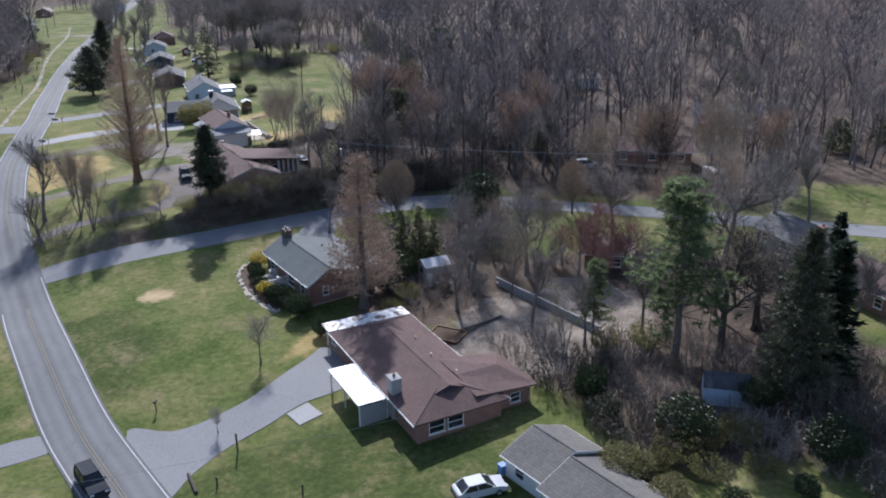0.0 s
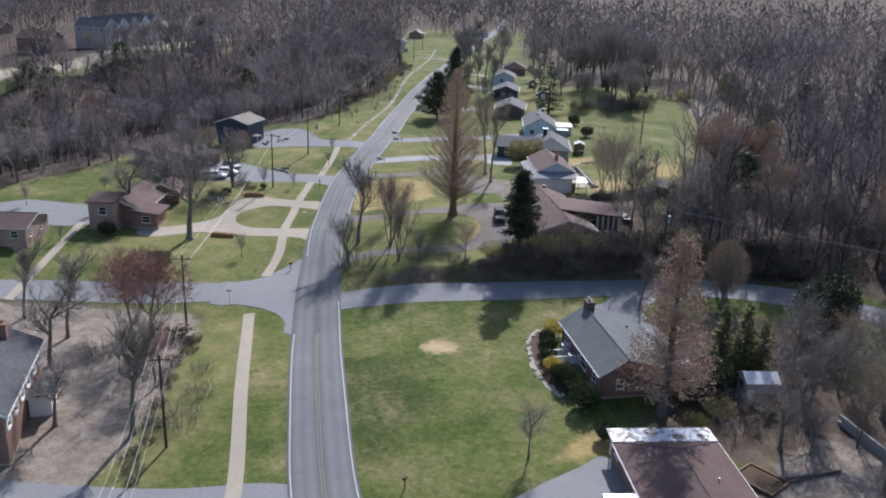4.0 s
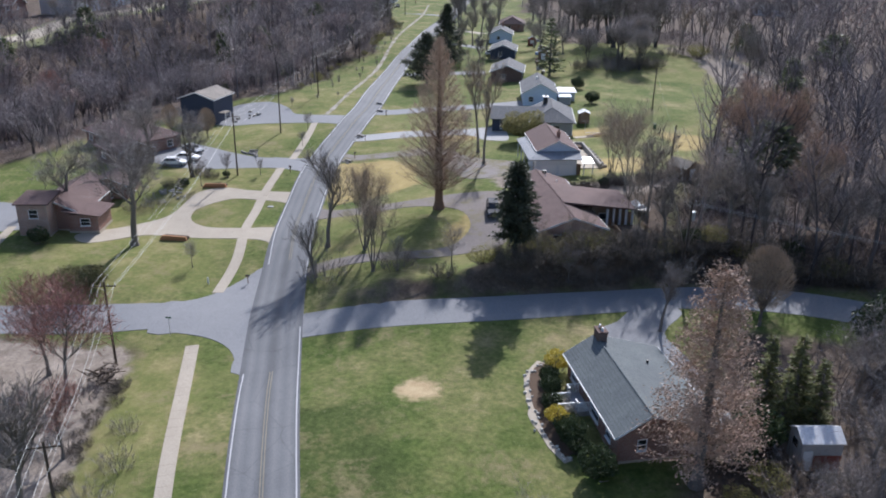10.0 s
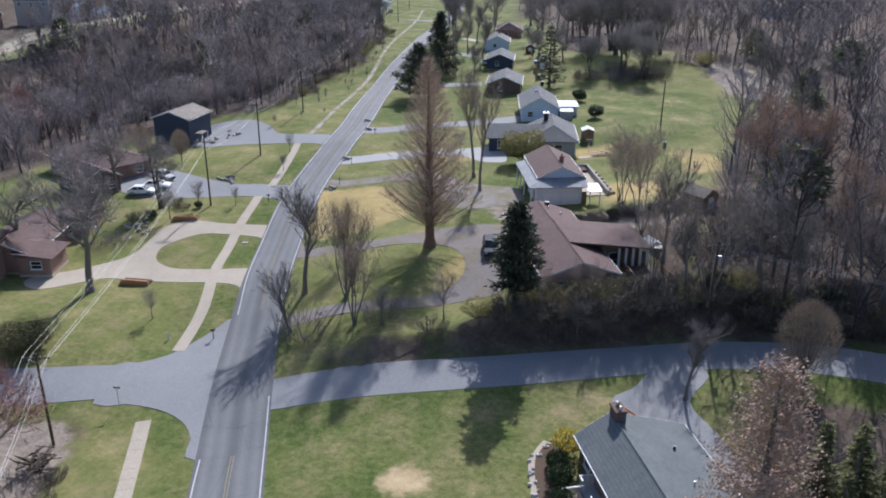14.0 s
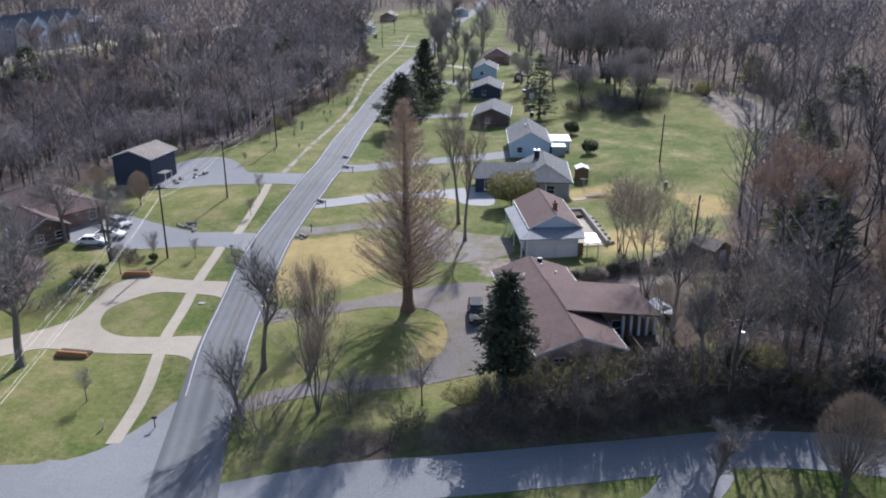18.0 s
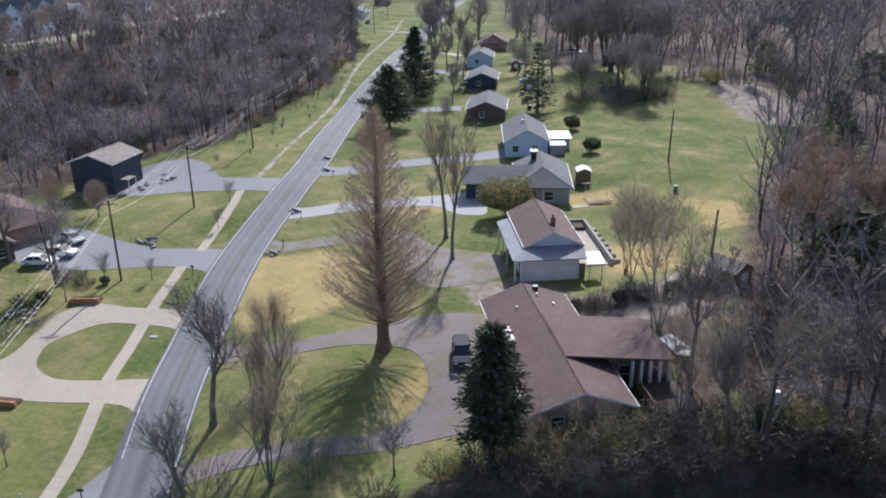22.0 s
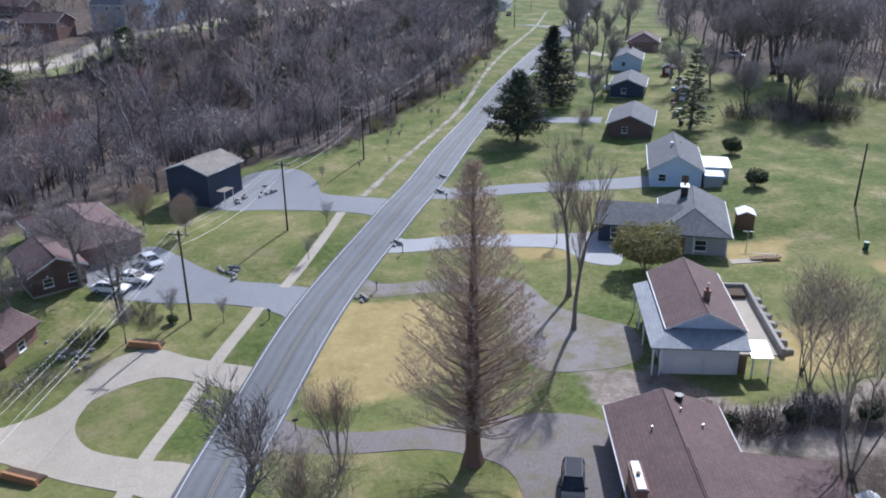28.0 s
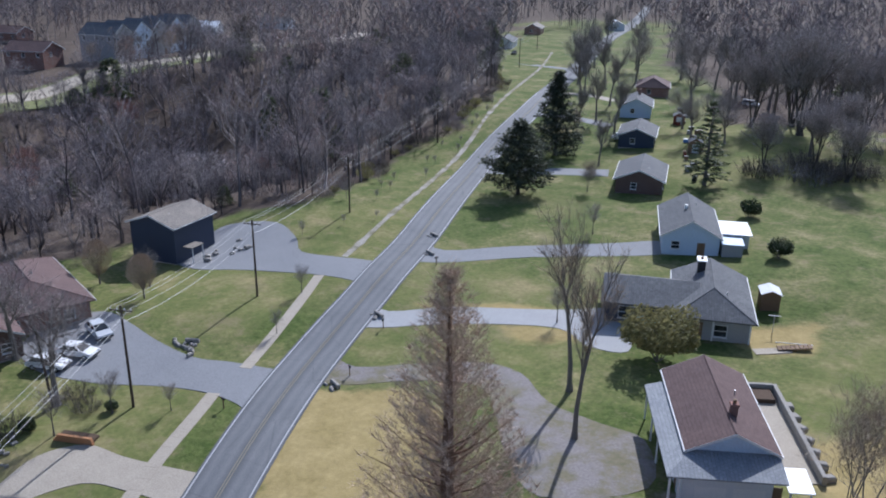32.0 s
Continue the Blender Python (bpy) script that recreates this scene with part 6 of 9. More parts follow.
def shaggy_meshes(seed, h, r, low, lobes, tufts, size, blunt=1.6, waist=0.75):
    """A dense bushy conifer: boughs ending in soft heaps of short needle sprays, round-shouldered."""
    rng = random.Random(seed)
    wood, fine = Mesh(), Mesh()
    wood.tube((0, 0, -0.5), (0, 0, h * 0.95), 0.24 + 0.008 * h, 0.03, 7, False)
    for i in range(lobes):
        k = (i + rng.random()) / lobes
        z = low + (h - low) * k
        reach = r * min(1.0, (1 - k) * blunt) ** 0.75 * (waist + (1 - waist) * min(1.0, k / 0.3)) * rng.choice((0.55, 0.8, 0.95, 1.0, 1.12)) * rng.uniform(0.85, 1.08)
        a = i * 2.399 + rng.uniform(-0.5, 0.5)
        d = Vector((math.cos(a), math.sin(a), 0.0))
        p = Vector((0, 0, max(z - 0.15 * reach, 0.3)))
        tip = Vector((d.x * reach, d.y * reach, z))
        wood.tube(p, tip, 0.05, 0.012, 3, False)
        n = int(tufts * (0.4 + 0.6 * reach / r))
        for _ in range(n):
            f = 1 - 0.85 * rng.random() ** 1.6
            heap = size * (0.55 + 0.45 * f)
            o = Vector((rng.gauss(0, heap), rng.gauss(0, heap), rng.gauss(0, heap * 0.5)))
            nd = (o * (0.6 / size) + d * 0.5 + Vector((0, 0, rng.uniform(-0.5, 0.5)))).normalized()
            sliver(fine, p.lerp(tip, f) + o * 0.7, nd, rng.uniform(0.35, 0.75), rng.uniform(0.16, 0.32), rng)
    return wood, fine


def pine_meshes(seed, h, r, clumps=85):
    """An open old pine: bare lower bole, irregular limbs ending in needle clumps."""
    rng = random.Random(seed)
    wood, fine = Mesh(), Mesh()
    p, d = Vector((0, 0, -0.5)), Vector((0.03, 0.0, 1)).normalized()
    bole = []
    for i in range(7):
        q = p + d * (h / 7)
        wood.tube(p, q, 0.36 * (1 - i / 7.6), 0.36 * (1 - (i + 1) / 7.6), 8, False)
        bole.append((p, q))
        p, d = q, (d + rand_dir(rng, 0.4) * 0.06).normalized()
    for i in range(clumps):
        k = rng.uniform(0.28, 1.0)
        a, b = bole[min(int(k * 7), 6)]
        p = a.lerp(b, k * 7 % 1)
        reach = r * (1.1 - k) ** 0.6 * rng.uniform(0.4, 1.1)
        t = rng.uniform(0, 2 * math.pi)
        d = Vector((math.cos(t), math.sin(t), rng.uniform(-0.05, 0.45)))
        e = p + d * reach
        wood.tube(p, e, 0.06, 0.02, 4, False)
        for s in range(3):
            c = p.lerp(e, 0.5 + 0.27 * s) + rand_dir(rng) * 0.5
            for _ in range(26):
                nd = rand_dir(rng, 0.3)
                sliver(fine, c + nd * 0.1, nd, rng.uniform(0.4, 0.8), 0.14, rng)
    return wood, fine


def bush_meshes(seed, rx, rz, n, size, gap=0.35, stems=8):
    """A rounded evergreen: leaf clumps massed in lobes on short stems."""
    rng = random.Random(seed)
    wood, fine = Mesh(), Mesh()
    lobes = [(rand_dir(rng, 0.5), rng.uniform(0.25, 0.5)) for _ in range(16)]
    for i in range(stems):
        d = rand_dir(rng, 1.4)
        d.z = abs(d.z)
        wood.tube((0.1 * d.x, 0.1 * d.y, -0.2), (d.x * rx * 0.8, d.y * rx * 0.8, d.z * rz * 1.3 + 0.1), 0.06, 0.015, 4, False)
    for _ in range(n):
        d = rand_dir(rng)
        f = 0.62 + max(w * max(0.0, d.dot(o)) ** 5 for o, w in lobes)
        f *= rng.uniform(0.72, 1.0) if rng.random() > 0.25 else rng.uniform(0.3, 0.8)
        leaf(fine, Vector((d.x * rx * f, d.y * rx * f, rz * 0.92 + d.z * rz * f * (1 if d.z > 0 else 0.9))), size, rng)
    return wood, fine


def pear_meshes(seed, h, r, n):
    """A clipped-looking leafless tree: shoots fanning from a short stem into a smooth pear of fine twigs."""
    rng = random.Random(seed)
    wood, fine = Mesh(), Mesh()
    wood.tube((0, 0, -0.3), (0, 0, h * 0.2), 0.2, 0.15, 7, False)
    for i in range(26):
        a, q = i * 2.399, r * math.sqrt((i + 0.5) / 26) * 0.72
        e = Vector((q * math.cos(a), q * math.sin(a), h * (0.92 - 0.42 * (q / r) ** 2)))
        m = Vector((e.x * 0.6, e.y * 0.6, h * 0.45))
        wood.tube((0, 0, h * 0.18), m, 0.06, 0.035, 4, False)
        wood.tube(m, e, 0.035, 0.01, 3, False)
    for _ in range(n):
        k = rng.random() ** 0.8
        z = h * (0.24 + 0.74 * k)
        edge = r * math.sqrt(max(0.0, 1 - ((k - 0.38) / 0.62) ** 2)) * (1.0 if k > 0.38 else 0.55 + 0.45 * k / 0.38)
        a, q = rng.uniform(0, 6.283), edge * rng.random() ** 0.4
        d = Vector((math.cos(a) * q / r, math.sin(a) * q / r, 0.9)) + rand_dir(rng) * 0.35
        sliver(fine, Vector((q * math.cos(a), q * math.sin(a), z)), d, rng.uniform(0.3, 0.75), 0.03, rng)
    return wood, fine


def thicket_meshes(seed, r, h, n, w=0.03):
    """A tangle of leafless shoots from the ground."""
    rng = random.Random(seed)
    wood, fine = Mesh(), Mesh()
    for _ in range(max(10, n // 14)):
        a, q = rng.uniform(0, 6.283), r * math.sqrt(rng.random())
        p = Vector((q * math.cos(a), q * math.sin(a), -0.1))
        d = Vector((0.4 * math.cos(a), 0.4 * math.sin(a), 1)) + rand_dir(rng) * 0.35
        ln = h * rng.uniform(0.5, 1.0) * (1.15 - 0.5 * q / r)
        e = p + d.normalized() * ln
        wood.tube(p, e, 0.03, 0.01, 3, False)
        for _ in range(14):
            b = p.lerp(e, rng.uniform(0.25, 1.0))
            nd = (d.normalized() * 0.5 + rand_dir(rng, 0.2)).normalized()
            sliver(fine, b, nd, rng.uniform(0.3, 0.9), w, rng)
    return wood, fine


# kinds: built once out of view below the ground's far rim, then copied to their places
KINDS = {}
def kind(key, *args, **kw):
    t = tree_kind(*args, **kw)
    KINDS[key] = t
    return t


kind("tall", "tree", "tall leafless broadleaf tree with grey branching limbs", "tree", *bare_tree_meshes(3, 17.0, 0.62, 0.32, twigs=2000, upright=0.70, twig_w=0.03, bold=1.12, least=0.028), M_BARK, M_TWIG)
kind("wide", "tree", "broad leafless shade tree with a dense grey crown", "tree", *bare_tree_meshes(8, 15.0, 0.95, 0.42, twigs=2600, upright=0.45, twig_len=1.1, twig_w=0.036), M_BARK, M_TWIG)
kind("tan", "tree", "leafless roadside tree with upright tan shoots", "tree", *bare_tree_meshes(21, 10.5, 0.72, 0.15, twigs=4200, stems=5, upright=0.64, twig_w=0.028), M_BARK, M_TWIG_TAN)
kind("pale", "tree", "slender leafless tree with pale forking stems", "tree", *bare_tree_meshes(33, 15.0, 0.6, 0.2, twigs=2600, stems=3, upright=0.70, twig_w=0.026), M_BARK_PALE, M_TWIG_TAN)
kind("red", "tree", "leafless tree flushed red with spring buds", "tree", *bare_tree_meshes(45, 10.0, 0.9, 0.20, twigs=2600, upright=0.5, twig_len=0.8, twig_w=0.04), M_BARK, M_TWIG_RED)
kind("vase", "tree", "spreading leafless tree with dark rising limbs over the junction", "tree", *bare_tree_meshes(27, 13.0, 0.95, 0.46, twigs=700, stems=3, upright=0.62, twig_w=0.034, bold=1.1, least=0.03), M_BARK, M_TWIG)
kind("oak", "tree", "old leafless tree with thick dark spreading limbs", "tree", *bare_tree_meshes(71, 16.0, 1.0, 0.5, twigs=1800, upright=0.45, twig_len=0.9, twig_w=0.03, limb_n=8, bold=1.2, least=0.03), M_BARK_DARK, M_TWIG_TAN)
kind("road", "tree", "tall leafless tree with bold dark limbs", "tree", *bare_tree_meshes(3, 15.0, 0.85, 0.34, twigs=1000, upright=0.62, twig_w=0.034, limb_n=9, bold=1.12, least=0.03), M_BARK, M_TWIG)
kind("fan", "tree", "leafless tree with a fan of upright tan shoots", "tree", *bare_tree_meshes(22, 10.5, 0.85, 0.27, twigs=3000, stems=5, upright=0.78, twig_len=1.2, twig_w=0.026), M_BARK, M_TWIG_TAN)
kind("rust", "tree", "tall leafless tree with a rust-brown haze of buds", "tree", *bare_tree_meshes(91, 15.0, 0.85, 0.32, twigs=5200, upright=0.55, twig_len=0.9, twig_w=0.042), M_BARK_DARK, M_TWIG_BROWN)
kind("dense", "tree", "broad leafless tree with a dense dark crown", "tree", *bare_tree_meshes(83, 12.0, 0.95, 0.42, twigs=7500, stems=4, upright=0.6, twig_len=0.9, twig_w=0.05), M_BARK_DARK, M_TWIG)
kind("small", "tree", "young leafless lawn tree with thin grey twigs", "tree", *bare_tree_meshes(52, 6.0, 0.7, 0.09, twigs=700, upright=0.6, twig_len=0.7, twig_w=0.022), M_BARK, M_TWIG)
kind("dawn", "tree", "tall conical leafless conifer with fine rusty branches", "tree", *conical_bare(5, 25.0, 7.5, 2.6, 800, 46, 0.027, 5, (0.3, 0.95), 0.82, (0.35, 0.9), 0.017, 1.2, tips=0.62), M_BARK_RED, M_TWIG_RUST)
kind("dawn_leafy", "tree", "tall conical tree hung with brown dead leaves", "tree", *conical_bare(6, 20.0, 3.9, 2.5, 330, 60, 0.06, 0, (0.25, 0.7), 0.55, (0.1, 0.6), 0.016, 0.7, 0.11), M_BARK, M_TWIG_BROWN)
kind("spruce", "conifer", "dense dark green spruce with drooping boughs", "conifer", *shaggy_meshes(7, 15.0, 4.6, 1.0, 150, 72, 0.44, 1.1, 1.0), M_BARK, M_NEEDLE_DEEP)
kind("fir", "conifer", "broad bushy dark green fir with a rounded crown", "conifer", *shaggy_meshes(41, 12.5, 5.4, 1.8, 125, 92, 0.55, 1.5, 0.8), M_BARK_DARK, M_NEEDLE_DEEP)
kind("spruce_thin", "conifer", "ragged dark conifer with a narrow outline", "conifer", *spruce_meshes(9, 14.0, 3.1, 0.4, 34, 13, 22), M_BARK, M_NEEDLE)
kind("ragged", "conifer", "tall thin-needled conifer with gaps in its crown", "conifer", *spruce_meshes(29, 15.0, 4.0, 1.5, 22, 8, 16), M_BARK, M_NEEDLE_MID)
kind("pine", "conifer", "old open-crowned pine with pale green needle tufts", "conifer", *pine_meshes(11, 20.0, 5.6, 135), M_BARK, M_NEEDLE_PINE)
kind("bush", "bush", "rounded dark evergreen bush", "bush", *bush_meshes(13, 1.6, 1.35, 1500, 0.16), M_BARK, M_LEAF)
kind("olive", "bush", "large rounded olive-green evergreen bush", "bush", *bush_meshes(14, 3.9, 2.9, 5200, 0.2), M_BARK, M_LEAF_OLIVE)
kind("magnolia", "tree", "broad glossy evergreen magnolia with dark leaves", "tree", *bush_meshes(15, 4.2, 4.6, 4200, 0.27, stems=14), M_BARK, M_LEAF)
kind("yellow", "bush", "flowering yellow shrub by the porch", "bush", *bush_meshes(16, 1.1, 0.9, 900, 0.11), M_BARK, M_LEAF_YELLOW)
kind("thicket", "shrub", "tangled leafless grey thicket", "shrub", *thicket_meshes(17, 2.6, 3.6, 900), M_BARK, M_TWIG)
kind("thicket_tan", "shrub", "tangled leafless tan thicket", "shrub", *thicket_meshes(18, 2.4, 3.0, 900), M_BARK, M_TWIG_TAN)
kind("brush", "shrub", "dark tangled leafless brush on the bank", "shrub", *thicket_meshes(23, 2.5, 3.2, 1500, 0.045), M_BARK_DARK, M_TWIG_DARK)
kind("spire", "conifer", "narrow olive-green conifer spire", "conifer", *spruce_meshes(12, 11.0, 2.1, 0.3, 34, 10, 16, 0.8, 0.5, 0.62), M_BARK, M_NEEDLE_OLIVE)
kind("fork", "tree", "tall slender leafless tree with a dark trunk", "tree", *bare_tree_meshes(37, 15.0, 0.6, 0.28, twigs=2000, upright=0.74, twig_len=0.85, twig_w=0.026, limb_n=4, bold=1.0, least=0.016), M_BARK, M_TWIG_TAN)
kind("fluffy", "conifer", "dense grey-green conifer with a soft outline", "conifer", *shaggy_meshes(31, 12.6, 2.5, 2.9, 120, 62, 0.42, 1.9, 0.9), M_BARK_DARK, M_NEEDLE_DEEP)
kind("briar", "shrub", "yellow-green briar thicket on the bank", "shrub", *bush_meshes(19, 2.5, 1.5, 1300, 0.11, stems=34), M_BARK, M_BRIAR)
kind("dome", "tree", "leafless tree with a smooth dome of fine tan twigs", "tree", *pear_meshes(61, 8.6, 2.6, 7500), M_BARK, M_TWIG_TAN)

P = plant
R = random.Random(4)
# lawn islands and roadside
P(KINDS["dawn"], -58.4, 142.5, 1.0, 20)
P(KINDS["road"], -68.4, 127.2, 1.02, 40, label="tall leafless roadside tree leaning over the road")
# a small spreading tree set where a brush pile lies
P(KINDS["vase"], -64.8, 118.6, 0.55, 15, label="low spreading leafless tree in place of a brush pile at the junction")
P(KINDS["small"], -48.4, 125.2, 1.1, 15, label="slim young leafless tree on the bank")
P(KINDS["fan"], -62.3, 127.0, 0.9, 0)
P(KINDS["fan"], -57.6, 121.0, 0.8, 70)
P(KINDS["fan"], -67.8, 137.1, 0.66, 200, sz=0.7, label="small leafless tree with upright tan shoots beside the road")
P(KINDS["small"], -54.5, 121.8, 0.9, 70)
P(KINDS["thicket"], -63.4, 118.6, 1.2, 10)
P(KINDS["thicket_tan"], -55.0, 123.4, 1.0, 250)
P(KINDS["fork"], -65.8, 175.4, 1.05, 15, sz=1.35, label="tall slender leafless tree with a dark trunk by the drive")
P(KINDS["fork"], -61.3, 167.2, 0.95, 140, sz=1.3, label="tall slender leafless tree with a dark trunk by the gravel drive")
P(KINDS["small"], -74.6, 190.0, 0.9, 33)
P(KINDS["small"], -85.0, 222.5, 0.95, 80)
P(KINDS["fluffy"], -40.6, 127.0, 1.0, 0, label="soft grey-green conifer beside the brown-roofed house")
P(KINDS["fir"], -105.8, 235.6, 1.15, 0, sz=1.08, label="broad bushy dark green fir with a rounded crown beside the road")
P(KINDS["spruce"], -113.9, 266.0, 1.2, 50, sz=1.18)
P(KINDS["ragged"], -79.0, 258.0, 1.06, 0, label="tall mottled conifer behind the grey-roofed houses")
P(KINDS["tall"], -110.0, 288.0, 0.95, 0)
P(KINDS["olive"], -60.8, 186.6, 1.22, 0)
P(KINDS["bush"], -66.8, 243.2, 1.25, 0)
P(KINDS["bush"], -57.6, 224.2, 1.2, 90)
P(KINDS["pale"], -38.0, 166.4, 0.70, 0)
P(KINDS["pale"], -32.6, 154.0, 0.92, 120)
P(KINDS["pale"], -34.2, 158.0, 0.80, 240)
P(KINDS["tan"], -39.2, 168.6, 0.9, 30)
P(KINDS["tall"], -28.4, 147.0, 0.85, 75)
P(KINDS["pale"], -28.0, 139.0, 0.75, 75)
# between the western drives
for x, y, s in ((-98.9, 152.9, 0.6), (-106.9, 180.4, 0.75), (-84.2, 117.2, 0.75), (-101.6, 170.5, 0.6), (-128.0, 214.0, 0.6), (-121.5, 196.0, 0.45), (-132.0, 228.0, 0.5)):
    P(KINDS["small"], x, y, s, R.uniform(0, 360))
P(KINDS["wide"], -97.6, 120.2, 1.3, 0, label="broad leafless shade tree before the brick house")
P(KINDS["wide"], -109.6, 147.2, 0.85, 140)
P(KINDS["wide"], -114.0, 123.0, 0.95, 60)
P(KINDS["wide"], -122.0, 150.0, 0.9, 300)
P(KINDS["small"], -126.6, 171.6, 1.0, 10)
P(KINDS["dome"], -123.6, 168.4, 0.72, 10)
P(KINDS["dome"], -133.5, 168.6, 0.75, 100)
P(KINDS["wide"], -118.5, 139.0, 0.8, 200)
P(KINDS["red"], -74.6, 86.6, 1.35, 0)
P(KINDS["red"], -80.5, 89.4, 1.2, 120)
P(KINDS["tall"], -61.8, 70.6, 1.0, 0)
P(KINDS["red"], -66.0, 78.4, 0.8, 90)
P(KINDS["tall"], -95.0, 85.0, 0.75, 60)
P(KINDS["wide"], -70.0, 68.0, 0.6, 0)
P(KINDS["thicket"], -58.8, 74.2, 0.8, 0)
P(KINDS["thicket"], -60.5, 79.5, 0.6, 50)
P(KINDS["thicket"], -64.0, 84.0, 0.5, 50)
P(KINDS["olive"], -92.4, 105.0, 1.05, 0, sz=0.62, label="wide sprawling grey-green shrub at the lawn's corner")
P(KINDS["bush"], -109.6, 113.6, 1.1, 40)
P(KINDS["bush"], -104.0, 149.6, 0.5, 40)
P(KINDS["brush"], -106.4, 148.4, 0.5, 90)
P(KINDS["brush"], -109.4, 149.4, 0.6, 90)
for x, y, s in ((-134, 118, 0.8), (-120, 121, 0.7), (-113, 107, 0.6), (-128, 131, 0.7)):
    P(KINDS["small"], x, y, s, R.uniform(0, 360))
P(KINDS["brush"], -109.0, 141.8, 0.7, 0)
P(KINDS["bush"], -107.6, 142.8, 0.6, 0)
P(KINDS["small"], -104.8, 143.8, 1.0, 0)
P(KINDS["small"], -103.6, 149.4, 0.9, 90)
P(KINDS["thicket"], -106.4, 133.6, 0.7, 0)
P(KINDS["thicket_tan"], -108.6, 131.0, 0.6, 0)
for x, y, s, k in ((-72.5, 79.5, 0.9, "small"), (-81.0, 77.0, 0.8, "wide"), (-86.0, 84.0, 0.8, "tall"), (-67.5, 80.0, 0.6, "thicket"), (-73.0, 87.0, 0.7, "thicket"), (-78.0, 82.0, 0.8, "thicket")):
    P(KINDS[k], x, y, s, R.uniform(0, 360))
for i in range(18):
    k = i / 17
    P(KINDS["brush"], -56.5 - 15 * k + R.uniform(-0.8, 0.8), 64 + 26 * k + R.uniform(-0.8, 0.8), R.uniform(0.2, 0.42), R.uniform(0, 360))
# saplings along the verge and ragged growth at the wood's edge
for i in range(20):
    k = i / 19
    P(KINDS["small"], -115.5 - 40 * k + R.uniform(-4.5, 1.5), 203 + 112 * k + R.uniform(-3, 3), R.uniform(0.28, 0.5), R.uniform(0, 360))
VERGE = curve_points([(-132.5, 212), (-135.5, 223), (-138, 234), (-145, 250), (-147, 262), (-144.5, 270), (-151, 288), (-164, 326), (-180, 352)], 4.2)
for q in VERGE:
    P(KINDS[R.choice(("thicket_tan", "thicket", "brush", "briar"))], q.x + R.uniform(-2, 1.2), q.y + R.uniform(-1.5, 1.5), R.uniform(0.45, 1.0), R.uniform(0, 360))
# round the slate-green roof
P(KINDS["dawn_leafy"], -12.9, 97.0, 1.3, 0, sz=1.0)
for x, y, s in ((-9.0, 110.8, 0.72), (-6.4, 110.2, 0.8), (-4.4, 108.6, 0.7), (-7.2, 107.6, 0.55)):
    P(KINDS["spire"], x, y, s * 1.2, R.uniform(0, 360), sz=s)
for x, y, s, k in ((-5.5, 103, 0.9, "thicket"), (-4, 100, 1.0, "thicket_tan"), (-1, 112, 1.2, "thicket"), (-7, 114, 1.1, "thicket"), (-10.5, 112.5, 0.9, "thicket_tan"), (-3, 117, 1.2, "thicket"), (-12, 118, 1.0, "thicket_tan"), (-5.5, 97.5, 0.9, "thicket"), (-9.4, 95.5, 0.7, "briar"), (-7.6, 98.6, 0.9, "briar")):
    P(KINDS[k], x, y, s, R.uniform(0, 360))
P(KINDS["bush"], -9.0, 104.0, 1.7, 0, label="large dark evergreen shrub against the house")
P(KINDS["bush"], -10.5, 101.2, 1.5, 60)
P(KINDS["dome"], -11.0, 127.4, 1.12, 0)
P(KINDS["magnolia"], 2.0, 123.2, 1.05, 0)
P(KINDS["bush"], -20.9, 94.6, 1.25, 0)
P(KINDS["bush"], -23.2, 97.0, 0.8, 50)
P(KINDS["yellow"], -26.4, 100.4, 1.2, 0)
P(KINDS["bush"], -24.2, 98.4, 1.0, 150)
P(KINDS["bush"], -29.2, 107.0, 0.75, 150)
P(KINDS["yellow"], -29.2, 109.6, 1.5, 50)
for x, y, s in ((-28.4, 105.0, 0.8), (-27.6, 102.6, 0.7), (-29.6, 107.6, 0.6), (-25.4, 99.4, 0.7)):
    P(KINDS["bush"], x, y, s, R.uniform(0, 360))
P(KINDS["bush"], -17.2, 89.6, 0.85, 20)
P(KINDS["small"], -23.0, 82.9, 1.15, 10)
P(KINDS["small"], -24.2, 69.6, 0.55, 100)
P(KINDS["tall"], -21.0, 121.6, 0.6, 0)
# the shaded yards beyond the brown ranch house
P(KINDS["pine"], 22.8, 81.6, 1.3, 0, sz=1.0)
P(KINDS["spruce"], 32.0, 72.4, 0.85, 0, sz=1.2)
P(KINDS["spruce_thin"], 36.5, 76.0, 1.1, 0)
P(KINDS["wide"], 34.0, 103.0, 1.2, 0)
P(KINDS["wide"], 1.0, 101.0, 0.82, 30)
P(KINDS["wide"], 8.5, 106.0, 0.85, 130)
P(KINDS["wide"], -1.0, 95.0, 0.55, 230)
P(KINDS["tall"], 8.0, 90.5, 0.7, 20)
P(KINDS["tall"], 13.5, 85.0, 0.62, 100)
P(KINDS["red"], 15.4, 105.0, 0.85, 10)
P(KINDS["red"], 18.6, 102.0, 0.55, 80)
P(KINDS["pale"], 11.0, 82.0, 0.6, 10)
P(KINDS["tall"], 43.5, 113.0, 1.0, 50)
P(KINDS["tall"], 52.0, 121.0, 0.95, 150)
P(KINDS["tan"], 24.0, 138.5, 1.1, 150)
P(KINDS["tan"], 30.5, 140.5, 1.3, 50)
P(KINDS["tan"], 40.0, 133.0, 1.5, 10)
P(KINDS["dome"], 17.0, 126.6, 1.0, 10)
